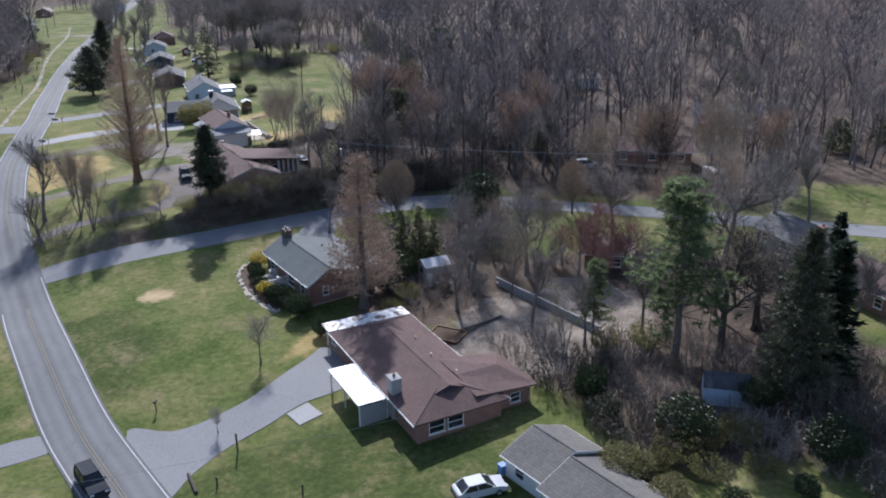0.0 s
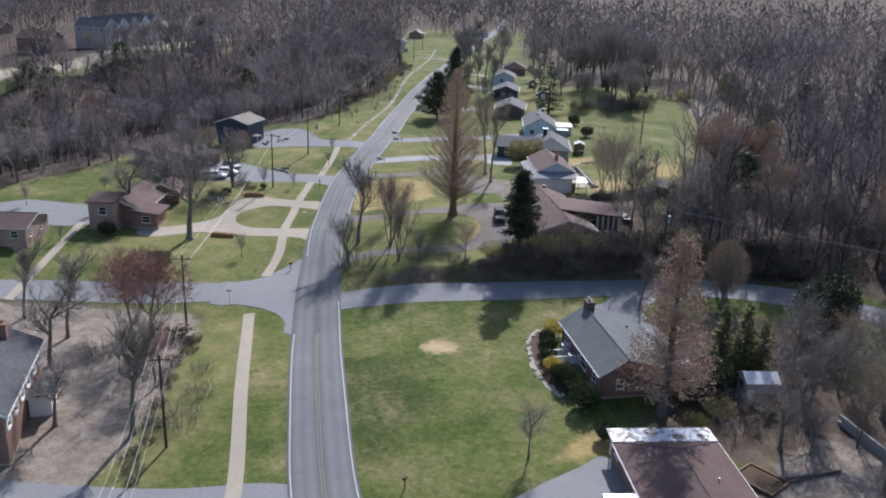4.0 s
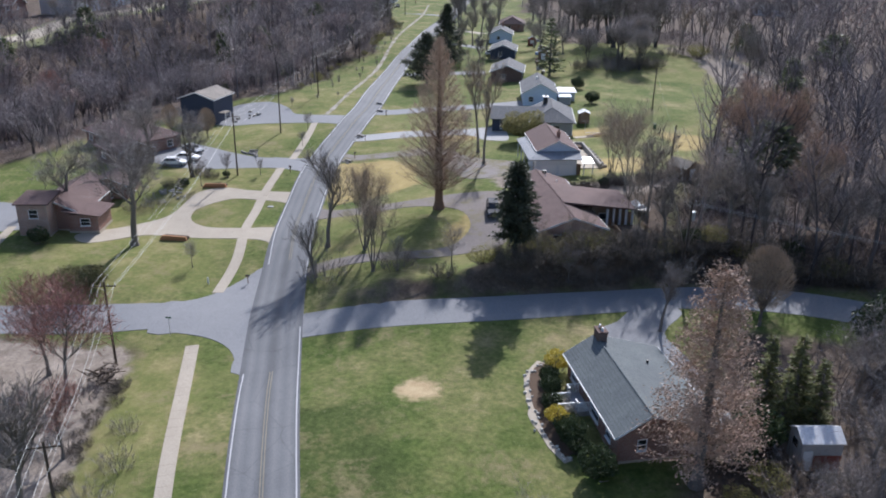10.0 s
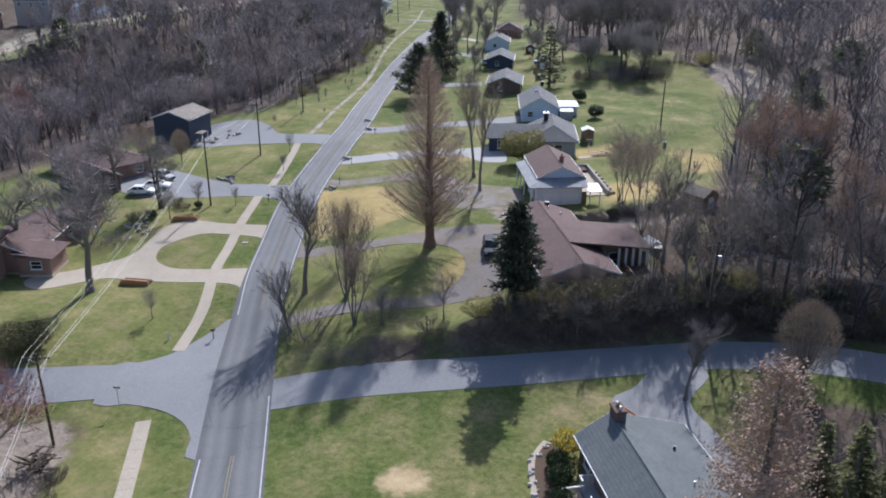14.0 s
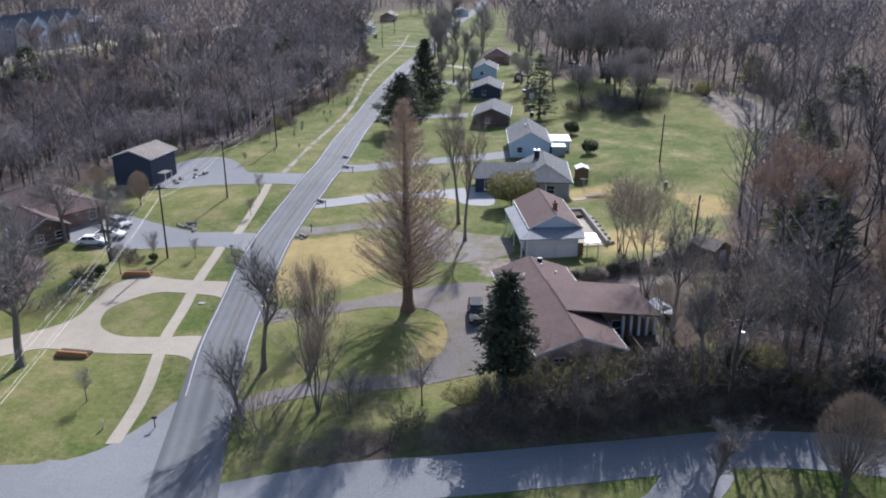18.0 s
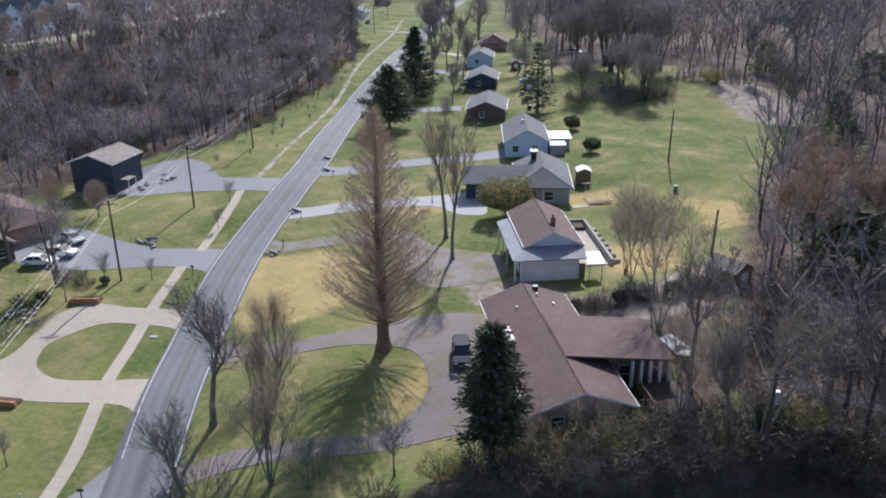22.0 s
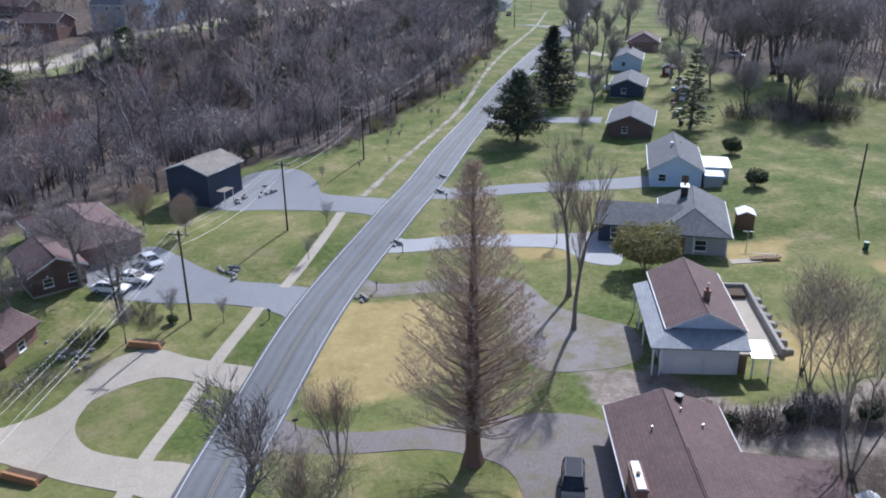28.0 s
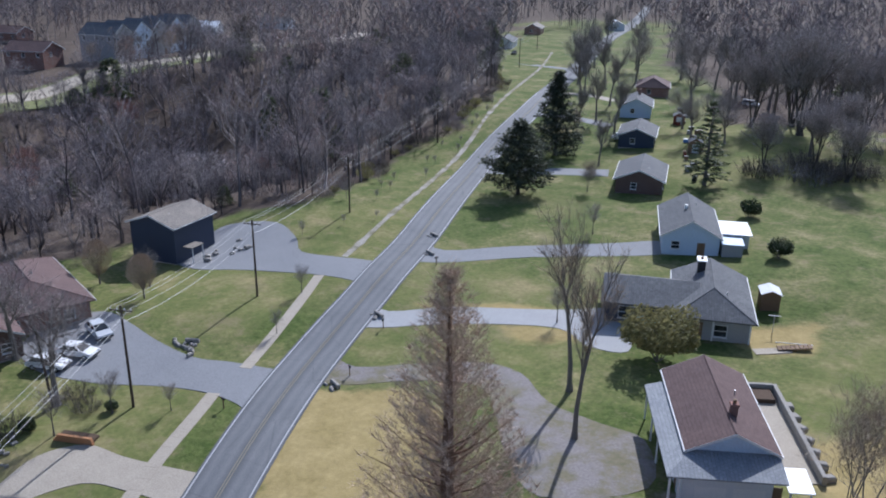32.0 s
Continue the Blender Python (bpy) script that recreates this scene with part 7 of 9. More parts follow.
for x, y, s in ((10.2, 77.4, 1.4), (12.4, 73.0, 1.3), (13.4, 69.8, 1.2), (15.5, 66.5, 1.5), (19.0, 70.0, 1.2), (17.6, 76.4, 1.1), (14.0, 80.0, 1.0)):
    P(KINDS[R.choice(("bush", "thicket", "brush", "briar"))], x, y, s * 0.9, R.uniform(0, 360), sz=s * R.uniform(0.9, 1.4))
for x, y, s in ((18.5, 63.0, 1.1), (22.0, 65.0, 0.9), (20.5, 60.5, 0.9), (25.5, 61.5, 0.8), (16.8, 62.0, 0.7)):
    P(KINDS["briar"], x, y, s, R.uniform(0, 360))
for x, y, s in ((29, 80, 1.0), (27, 86, 0.9), (18, 87, 0.8), (30, 66, 1.0), (26, 68, 0.9), (38, 68, 1.0), (10, 97, 0.7), (4, 86, 0.6)):
    P(KINDS["thicket"], x, y, s, R.uniform(0, 360))
for x, y, s in ((46, 66, 0.9), (38, 84, 0.6), (30, 92, 0.7)):
    P(KINDS["wide"], x, y, s, R.uniform(0, 360))
for x, y, s, k in ((14.5, 86.0, 0.5, "pine"), (37.0, 92.0, 0.8, "wide"), (42.5, 84.0, 0.8, "tall"), (6.0, 99.0, 0.8, "tan"), (4.0, 110.0, 0.85, "tan"), (10.5, 113.5, 0.85, "tan"), (-1.0, 115.0, 0.7, "wide"), (20.5, 88.0, 0.7, "tall"),
                   (30.0, 115.0, 1.0, "tan"), (22.0, 118.0, 0.8, "wide"), (38.0, 118.0, 1.1, "tan"), (47.0, 100.0, 0.7, "spruce_thin"), (28.0, 58.0, 0.8, "bush"), (36.0, 58.0, 1.2, "brush"), (44.0, 72.0, 0.8, "wide"), (0.5, 105.5, 0.6, "tall"),
                   (27.6, 81.6, 1.0, "oak"), (33.5, 88.0, 0.9, "oak"), (17.5, 108.6, 0.95, "red"), (21.4, 105.6, 0.8, "red")):
    P(KINDS[k], x, y, s, R.uniform(0, 360))
for x, y, s in ((20.0, 83.0, 1.3), (24.4, 77.6, 1.4), (29.4, 77.4, 1.2), (34.6, 68.0, 1.4), (15.4, 83.0, 0.9), (37.6, 71.0, 1.2), (40.6, 75.6, 1.1), (26.6, 64.0, 1.2), (5.6, 82.0, 0.9)):
    P(KINDS[R.choice(("thicket", "brush", "thicket_tan", "thicket", "briar"))], x, y, s * 0.9, R.uniform(0, 360), sz=s * R.uniform(0.9, 1.5))
for i in range(20):
    x, y = R.uniform(0, 42), R.uniform(76, 113)
    if not (8 < x < 20 and 90 < y < 105) and not (14 < x < 26 and 104 < y < 116) and x + 0.55 * y > 50:
        P(KINDS[R.choice(("thicket", "thicket", "brush", "thicket_tan", "small"))], x, y, R.uniform(0.6, 1.15), R.uniform(0, 360))
for x, y, s in ((13.5, 108.5, 0.6), (17.0, 106.5, 0.55), (20.5, 107.0, 0.5)):
    P(KINDS["red"], x, y, s, R.uniform(0, 360))
for x, y, s in ((33, 80, 0.9), (24, 84, 0.8), (31, 75.6, 0.9), (40, 66, 1.0), (33, 61, 1.0), (9, 86, 0.7), (27, 72, 0.9)):
    P(KINDS["thicket"], x, y, s, R.uniform(0, 360))
# the bank above the side street
for i in range(38):
    x = -43 + 43 * i / 37
    P(KINDS["brush"], x, 115.4 + 0.62 * min(x + 52, 34) + 0.12 * max(x + 18, 0) + R.uniform(0.8, 2.2), R.uniform(0.35, 0.6), R.uniform(0, 360))
for i in range(46):
    k = i / 45
    x = -57.5 + 56 * k + R.uniform(-0.6, 0.6)
    if x < -42:
        continue
    P(KINDS[("brush", "brush", "thicket_tan", "briar")[i % 4] if x > -40 else "brush"], x, 116.8 + 0.62 * min(x + 52, 34) + 0.12 * max(x + 18, 0) + R.uniform(0.6, 4.2), R.uniform(0.7, 1.2) * (0.55 if x < -41 else 1.0), R.uniform(0, 360))
for x, s, k in ((-43.2, 0.6, "briar"), (-36, 1.0, "thicket_tan"), (-27, 1.2, "thicket_tan"), (-21, 1.1, "bush"), (-31.5, 0.9, "briar"), (-15, 1.2, "thicket"), (-9, 1.1, "bush"),
                (-24, 0.7, "tall"), (-17, 0.95, "wide"), (-21.5, 0.9, "pale"), (-12, 0.95, "tall"), (-4, 0.9, "wide"), (-9, 0.85, "pale"), (-38, 0.35, "pale"), (-33.5, 0.4, "pale"), (2, 0.9, "tall"), (9, 0.95, "wide"), (14, 0.9, "tall")):
    P(KINDS[k], x, 117.6 + 0.62 * min(x + 52, 34) + 0.12 * max(x + 18, 0) + R.uniform(0.4, 3.5), s, R.uniform(0, 360))
for x, y, s, k in ((-37.6, 129.4, 1.1, "briar"), (-34.4, 132.0, 1.2, "briar"), (-31.4, 134.6, 1.1, "briar"), (-33.0, 135.6, 1.0, "briar"), (-39.6, 131.0, 0.9, "briar"), (-44.0, 124.6, 0.9, "briar"),
                   (-37.0, 127.2, 1.0, "brush"), (-32.0, 130.6, 1.1, "brush"), (-28.0, 133.4, 1.2, "brush"), (-25.0, 136.4, 1.2, "brush"), (-40.4, 125.2, 0.8, "brush"), (-29.4, 137.6, 1.0, "brush"), (-48.0, 121.4, 0.6, "brush"), (-22.0, 138.0, 1.3, "brush"), (-19.0, 140.0, 1.2, "brush"), (-14, 141, 1.2, "brush"), (-8, 141, 1.2, "brush"), (-2, 141, 1.1, "brush")):
    P(KINDS[k], x, y, s, R.uniform(0, 360))
P(KINDS["small"], -33.6, 127.6, 1.0, 0, label="leafless shrub tree hanging over the bank")
P(KINDS["small"], -30.6, 129.6, 0.9, 90, label="leafless shrub tree hanging over the bank")
for i in range(13):
    P(KINDS["brush" if i % 4 else "bush"], -42.5 + 14.5 * i / 12 + R.uniform(-0.5, 0.5), 156.6 + 9.0 * i / 12 + R.uniform(-0.8, 0.8), R.uniform(0.5, 0.8), R.uniform(0, 360))
P(KINDS["thicket"], -36.6, 161.8, 0.7, 0)
for x, y, s in ((-48.4, 160.8, 0.4), (-46.0, 159.6, 0.45), (-43.6, 158.6, 0.5), (-50.6, 161.4, 0.3)):
    P(KINDS["thicket_tan"], x, y, s, R.uniform(0, 360))
# field trees and the far end of the lawns
for x, y, s, k in ((-72, 272, 0.75, "dense"), (-64, 276, 0.85, "dense"), (-57, 270, 0.8, "dense"), (-66, 282, 0.9, "wide"), (-60, 284, 0.9, "dense"), (-34, 284, 0.9, "fork"), (-28, 270, 0.95, "tall"), (-44, 296, 1.0, "fork"), (-25, 262, 0.9, "tall"), (-38, 301, 1.1, "tall"), (-52, 303, 1.0, "fork"), (-61, 270, 1.3, "brush"), (-57, 273, 1.5, "brush"), (-65, 274, 1.4, "brush"), (-54, 274, 1.2, "brush"), (-62, 266, 1.2, "thicket"), (-72, 268, 1.3, "brush"), (-67, 268, 1.3, "thicket"),
                   (-82, 318, 1.2, "wide"), (-74, 330, 1.25, "wide"), (-88, 338, 1.2, "tall"), (-66, 322, 1.15, "tall"), (-96, 330, 1.2, "tall"), (-90, 296, 0.8, "wide"), (-84, 286, 0.7, "wide"), (-72, 300, 1.6, "dense"), (-76, 310, 1.55, "dense"), (-60, 306, 1.3, "dense"), (-84, 306, 1.2, "dense"),
                   (-102, 262, 0.7, "tall"), (-120, 300, 0.9, "tall"), (-126, 322, 1.0, "tall"), (-96, 244, 0.5, "tan"), (-140, 350, 1.1, "tall"), (-106, 330, 1.0, "wide"), (-100, 350, 1.1, "wide"), (-112, 370, 1.2, "tall"), (-128, 385, 1.2, "wide"),
                   (-150, 400, 1.2, "tall"), (-92, 288, 0.7, "wide"), (-98, 300, 0.7, "wide"), (-133, 318, 1.15, "tall"), (-121, 292, 0.7, "tall"), (-117, 283, 0.6, "tan"), (-150, 352, 1.1, "tall"), (-157, 372, 1.1, "wide"), (-143, 342, 0.9, "tall"), (-170, 402, 1.2, "wide"), (-180, 440, 1.3, "tall"), (-164, 395, 1.1, "tall"), (-136, 365, 1.2, "wide"), (-120, 376, 1.2, "wide"), (-44, 290, 1.4, "briar"), (-50, 296, 1.6, "thicket_tan"), (-42, 300, 1.5, "thicket_tan"), (-46, 294, 1.3, "briar"), (-53, 291, 1.2, "thicket"), (-39, 294, 1.3, "thicket")):
    P(KINDS[k], x, y, s, R.uniform(0, 360))
for x, y, s in ((-204, 200, 1.0), (-199, 196, 0.8), (-186, 214, 0.8), (-172, 236, 0.75), (-164, 262, 0.8), (-222, 238, 0.9)):
    P(KINDS["red"], x, y, s, R.uniform(0, 360), label="leafless tree flushed dull red deep in the wood")
for x, y, s, k in ((-267, 287, 0.75, "tan"), (-269, 294, 0.85, "tan"), (-266, 272, 0.7, "wide"), (-268, 303, 0.7, "wide"), (-249, 268, 0.7, "road"), (-251, 280, 0.9, "road"), (-245, 256, 0.75, "tall"), (-252, 303, 0.95, "oak"), (-255, 312, 0.9, "oak"), (-238, 238, 0.7, "tall"), (-270, 262, 0.6, "tan")):
    P(KINDS[k], x, y, s, R.uniform(0, 360))
for x, y, s in ((8.0, 147.0, 1.0), (14.0, 155.0, 1.1), (33.0, 137.0, 1.05), (44.0, 146.0, 1.0), (-8.0, 152.0, 0.95), (-19.0, 172.0, 1.1), (-20.0, 190.0, 1.05), (-12.0, 182.0, 1.0), (52.0, 139.0, 1.0)):
    P(KINDS["rust"], x, y, s, R.uniform(0, 360))
for x, y, s, k in ((13.5, 60.5, 0.75, "olive"), (16.5, 57.0, 0.6, "olive"), (20.0, 66.0, 0.7, "magnolia"), (25.0, 66.0, 0.6, "olive"), (22.0, 57.0, 0.8, "bush"), (32.0, 62.5, 0.65, "magnolia"), (28.5, 71.0, 0.55, "magnolia")):
    P(KINDS[k], x, y, s, R.uniform(0, 360), sz=s * 0.8)
for k in KINDS.values():
    for o in list(k.children_recursive) + [k]:
        bpy.data.objects.remove(o)


# ---- woodland: many leafless trees in one sheet each ----
def template(seed, h, limbs, twigs, tw, sides=3, crown=0.42, reach=0.34, fine=1.0, rise=1.0, girth=0.2, shade=-0.3):
    """A forest tree as bare arrays: vertices, triangles and how pale each vertex is."""
    rng = np.random.default_rng(seed)
    V, F, K = [], [], []

    def stick(p, q, r0, r1, k):
        p, q = np.array(p, float), np.array(q, float)
        w = (q - p) / (np.linalg.norm(q - p) + 1e-9)
        u = np.cross(w, (0.3, 0.5, 0.81))
        u /= np.linalg.norm(u) + 1e-9
        v = np.cross(w, u)
        n = len(V)
        for c, r in ((p, r0), (q, r1)):
            for i in range(sides):
                a = 2 * np.pi * i / sides
                V.append(c + r * (u * np.cos(a) + v * np.sin(a)))
                K.append(k)
        for i in range(sides):
            j = (i + 1) % sides
            F.append((n + i, n + j, n + sides + j))
            F.append((n + i, n + sides + j, n + sides + i))

    # a bole that wanders and thins
    p, bole, r = np.array([0.0, 0.0, -0.6]), [], girth
    d = np.array([rng.normal(0, 0.05), rng.normal(0, 0.05), 1.0])
    for i in range(4):
        q = p + d * (h * 0.235)
        stick(p, q, r, r * 0.7, shade)
        bole.append((p, q))
        p, r = q, r * 0.7
        d = d + np.array([rng.normal(0, 0.09), rng.normal(0, 0.09), 0.0])
    tips = []
    for _ in range(limbs):
        k = rng.uniform(crown, 0.98)
        a, b = bole[min(int(k * 4), 3)]
        s = a + (b - a) * (k * 4 % 1)
        t = rng.uniform(0, 2 * np.pi)
        d = np.array([np.cos(t), np.sin(t), rng.uniform(0.4, 1.7) * rise])
        d /= np.linalg.norm(d)
        ln = h * reach * (1.25 - 0.8 * k) * rng.uniform(0.55, 1.3) + 0.8
        m = s + d * ln * 0.55
        e = m + (d + np.array([rng.normal(0, 0.22), rng.normal(0, 0.22), 0.45 * rise])) * ln * 0.5
        stick(s, m, girth * 0.3, girth * 0.18, shade * 0.7)
        stick(m, e, girth * 0.18, 0.012, shade * 0.35)
        tips.append((s, m, e, d))
    for _ in range(twigs):
        s, m, e, d = tips[rng.integers(len(tips))]
        f = 0.15 + 0.85 * rng.random() ** 0.7
        b = s + (m - s) * f / 0.5 if f < 0.5 else m + (e - m) * (f - 0.5) / 0.5
        nd = d * 0.5 + rng.normal(0, 0.45, 3) + (0, 0, 0.45 * rise)
        nd /= np.linalg.norm(nd)
        side = np.cross(nd, rng.normal(0, 1, 3))
        side *= tw / 2 / (np.linalg.norm(side) + 1e-9)
        n = len(V)
        V.extend([b - side, b + side, b + nd * rng.uniform(0.6, 1.8) * fine])
        K.extend([0.06, 0.06, 0.16])
        F.append((n, n + 1, n + 2))
    return np.array(V), np.array(F), np.array(K)


def evergreen(seed, h, r, n):
    """A shaggy dark woodland conifer."""
    rng = np.random.default_rng(seed)
    V, F = [], []
    for _ in range(n):
        k = rng.random() ** 1.1
        a = rng.uniform(0, 2 * np.pi)
        q = r * (1 - k) ** 0.55 * (1 + 0.25 * np.sin(3 * a + 7 * k)) * rng.uniform(0.35, 1.1) + 0.1
        b = np.array([q * np.cos(a), q * np.sin(a), 0.5 + (h - 0.8) * k])
        nd = np.array([np.cos(a), np.sin(a), rng.uniform(-0.5, 0.4)]) + rng.normal(0, 0.4, 3)
        nd /= np.linalg.norm(nd)
        s = np.cross(nd, rng.normal(0, 1, 3))
        s *= 0.3 / (np.linalg.norm(s) + 1e-9)
        i = len(V)
        V.extend([b - s, b + s, b + nd * rng.uniform(0.7, 1.5)])
        F.append((i, i + 1, i + 2))
    return np.array(V), np.array(F), np.zeros(len(V))


def scrub(seed, r, h, twigs, tw):
    rng = np.random.default_rng(seed)
    V, F = [], []
    for _ in range(twigs):
        a, q = rng.uniform(0, 2 * np.pi), r * np.sqrt(rng.random())
        b = np.array([q * np.cos(a), q * np.sin(a), rng.uniform(-0.1, 0.75) * h * (1.1 - 0.6 * q / r)])
        nd = rng.normal(0, 0.55, 3) + (0.3 * np.cos(a), 0.3 * np.sin(a), 0.7)
        nd /= np.linalg.norm(nd)
        s = np.cross(nd, rng.normal(0, 1, 3))
        s *= tw / 2 / (np.linalg.norm(s) + 1e-9)
        n = len(V)
        V.extend([b - s, b + s, b + nd * rng.uniform(0.5, 1.5)])
        F.append((n, n + 1, n + 2))
    return np.array(V), np.array(F), np.full(len(V), 0.05)


NEAR = [template(100 + i, 15.5, 17, 520, 0.04, crown=0.36, reach=0.34, fine=0.74, rise=1.2, girth=0.25, shade=-0.4) for i in range(7)]
MID = [template(200 + i, 15.0, 13, 400, 0.085, crown=0.3, reach=0.42, fine=0.62, rise=0.95, girth=0.2, shade=-0.34) for i in range(7)]
DISTANT = [template(300 + i, 15.0, 6, 150, 0.17, crown=0.2, reach=0.46, fine=0.8, rise=0.8, girth=0.14, shade=-0.14) for i in range(5)]
FARTHEST = [template(350 + i, 15.0, 4, 46, 0.42, crown=0.2, reach=0.44, fine=0.9, rise=0.8, girth=0.15, shade=-0.1) for i in range(4)]
def rounded_crown(seed, h, r, twigs, tw):
    """A bushy valley tree: a short bole, limbs fanning up and a lobed, rounded crown of fine twigs."""
    rng = np.random.default_rng(seed)
    V, F, K = [], [], []
    lobes = [np.array([r * 0.62 * np.cos(a), r * 0.62 * np.sin(a), h * rng.uniform(0.5, 0.82)]) for a in rng.uniform(0, 2 * np.pi, 6)] + [np.array([0.0, 0.0, h * 0.86])]

    def spike(b, e, w, k0, k1):
        s = np.cross(e - b, rng.normal(0, 1, 3))
        s *= w / 2 / (np.linalg.norm(s) + 1e-9)
        n = len(V)
        V.extend([b - s, b + s, e])
        K.extend([k0, k0, k1])
        F.append((n, n + 1, n + 2))

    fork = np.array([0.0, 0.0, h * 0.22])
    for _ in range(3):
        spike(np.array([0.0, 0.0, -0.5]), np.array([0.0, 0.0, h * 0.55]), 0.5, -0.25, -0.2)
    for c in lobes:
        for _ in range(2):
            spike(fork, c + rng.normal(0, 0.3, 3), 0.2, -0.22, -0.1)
    for _ in range(twigs):
        c = lobes[rng.integers(len(lobes))]
        d = rng.normal(0, 1, 3) + (0, 0, 0.35)
        d /= np.linalg.norm(d)
        q = r * 0.5 * rng.uniform(0.25, 0.8)
        b = c + d * q
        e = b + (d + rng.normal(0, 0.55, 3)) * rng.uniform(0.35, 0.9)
        # crown tops painted lighter and lower twigs darker, as daylight would shade them
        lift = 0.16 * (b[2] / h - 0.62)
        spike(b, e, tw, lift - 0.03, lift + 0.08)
    return np.array(V), np.array(F), np.array(K)


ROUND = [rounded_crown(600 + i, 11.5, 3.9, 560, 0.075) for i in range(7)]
SCRUB = [scrub(400 + i, 2.6, 3.4, 170, 0.06) for i in range(4)]
DARK = [evergreen(500 + i, 7.0 + 1.5 * i, 3.4 - 0.2 * i, 520) for i in range(3)]


BARE = ((0, 135, 27.0, NEAR, 1.0), (135, 280, 58.0, MID, 1.12), (280, 480, 56.0, DISTANT, 1.1), (480, 1100, 170.0, FARTHEST, 1.7), (0, 240, 30.0, SCRUB, 1.0))
VALLEY = ((0, 215, 34.0, ROUND, 0.82), (0, 150, 160.0, NEAR, 0.95), (150, 280, 130.0, MID, 1.0), (215, 280, 46.0, ROUND, 0.95), (280, 480, 56.0, DISTANT, 1.1), (480, 1100, 170.0, FARTHEST, 1.7), (0, 240, 40.0, SCRUB, 0.8))
CONIFERS = ((0, 420, 900.0, DARK, 1.0),)


def woodland(label, poly, holes, seed, box, tone_shift=0.0, thin=1.0, cells=BARE, material=M_WOOD):
    """All the trees of one wood as a single sheet of triangles."""
    rng = np.random.default_rng(seed)
    VV, FF, TT, n = [], [], [], 0
    x0, y0, x1, y1 = box
    for lo, hi, area, kinds, grow in cells:
        cnt = int((x1 - x0) * (y1 - y0) / area * thin)
        xs, ys = rng.uniform(x0, x1, cnt), rng.uniform(y0, y1, cnt)
        r = np.hypot(xs + 40, ys - 120)
        ok = (r >= lo) & (r < hi) & inside(poly, xs, ys)
        for hole in holes:
            ok &= ~inside(hole, xs, ys)
        xs, ys = xs[ok], ys[ok]
        zs = ground(xs, ys) if len(xs) else xs
        for x, y, z in zip(xs, ys, zs):
            V, F, K = kinds[rng.integers(len(kinds))]
            a, s = rng.uniform(0, 2 * np.pi), grow * (0.5 + 0.85 * rng.random() ** 1.4)
            w = s * rng.uniform(0.8, 1.35)
            c, q = np.cos(a), np.sin(a)
            P3 = np.stack([(V[:, 0] * c - V[:, 1] * q) * w + x, (V[:, 0] * q + V[:, 1] * c) * w + y, V[:, 2] * s + z], -1)
            VV.append(P3)
            FF.append(F + n)
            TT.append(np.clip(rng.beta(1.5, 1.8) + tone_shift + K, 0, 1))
            n += len(V)
    V, F, T = np.concatenate(VV), np.concatenate(FF), np.concatenate(TT)
    me = bpy.data.meshes.new("woodland")
    me.vertices.add(len(V))
    me.vertices.foreach_set("co", V.astype(np.float32).ravel())
    me.loops.add(3 * len(F))
    me.loops.foreach_set("vertex_index", F.astype(np.int32).ravel())
    me.polygons.add(len(F))
    me.polygons.foreach_set("loop_start", np.arange(0, 3 * len(F), 3, dtype=np.int32))
    me.update(calc_edges=True)
    me.attributes.new("tone", "FLOAT", "POINT").data.foreach_set("value", T.astype(np.float32))
    me.materials.append(material)
    ob = tagged(new("woodland", me), label, "woodland", kind="stuff")


CLEAR_EAST = [[(22, 144), (48, 144), (48, 163), (24, 163)], [(50, 180), (72, 180), (72, 200), (50, 200)], [(20, 230), (42, 230), (42, 250), (20, 250)], [(55, 140), (75, 140), (75, 150), (55, 150)], [(-48, 462), (-30, 462), (-30, 480), (-48, 480)]]
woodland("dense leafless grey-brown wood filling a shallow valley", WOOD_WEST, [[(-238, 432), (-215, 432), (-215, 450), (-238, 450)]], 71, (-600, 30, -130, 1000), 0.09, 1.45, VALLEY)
woodland("tall leafless grey-brown wood behind the gardens", WOOD_EAST, CLEAR_EAST, 72, (-300, 130, 560, 1000), 0.01, 0.74)
FAR_WEST = [(-240, 60), (-256, 215), (-270, 300), (-290, 370), (-345, 470), (-620, 1000), (-1000, 1000), (-1000, 60)]
woodland("distant leafless trees round far houses on a ridge", FAR_WEST, [[(-365, 312), (-318, 325), (-290, 322), (-290, 340), (-365, 352)], [(-250, 215), (-262, 345), (-300, 372), (-345, 360), (-318, 300), (-300, 262), (-296, 240), (-262, 215)]], 73, (-800, 60, -240, 900), 0.02, 0.85)
woodland("distant leafless trees closing the end of the road", [(-186, 562), (-236, 520), (-262, 540), (-300, 600), (-520, 1000), (-300, 1000)], [[(-234, 536), (-212, 536), (-212, 562), (-234, 562)]], 74, (-520, 500, -180, 1000), 0.0)
woodland("scattered dark evergreens among leafless trees", WOOD_WEST, [], 75, (-330, 60, -130, 480), 0.0, 1.0, CONIFERS, M_NEEDLE_MID)
woodland("scattered dark evergreens among leafless trees", WOOD_EAST, CLEAR_EAST, 76, (-160, 137, 110, 480), 0.0, 0.4, CONIFERS, M_NEEDLE_MID)
# scrub added with a very dark tone in place of the wood's deep shade
UNDER = [[(-26, 139), (-18, 137.5), (14, 138.5), (40, 134), (46, 150), (20, 165), (-24, 176), (-27, 160)]]
woodland("tangled undergrowth darkened as deep shade at the wood's edge", UNDER[0], CLEAR_EAST, 77, (-28, 133, 46, 177), -0.42, 1.0, ((0, 135, 7.0, SCRUB, 1.0),))
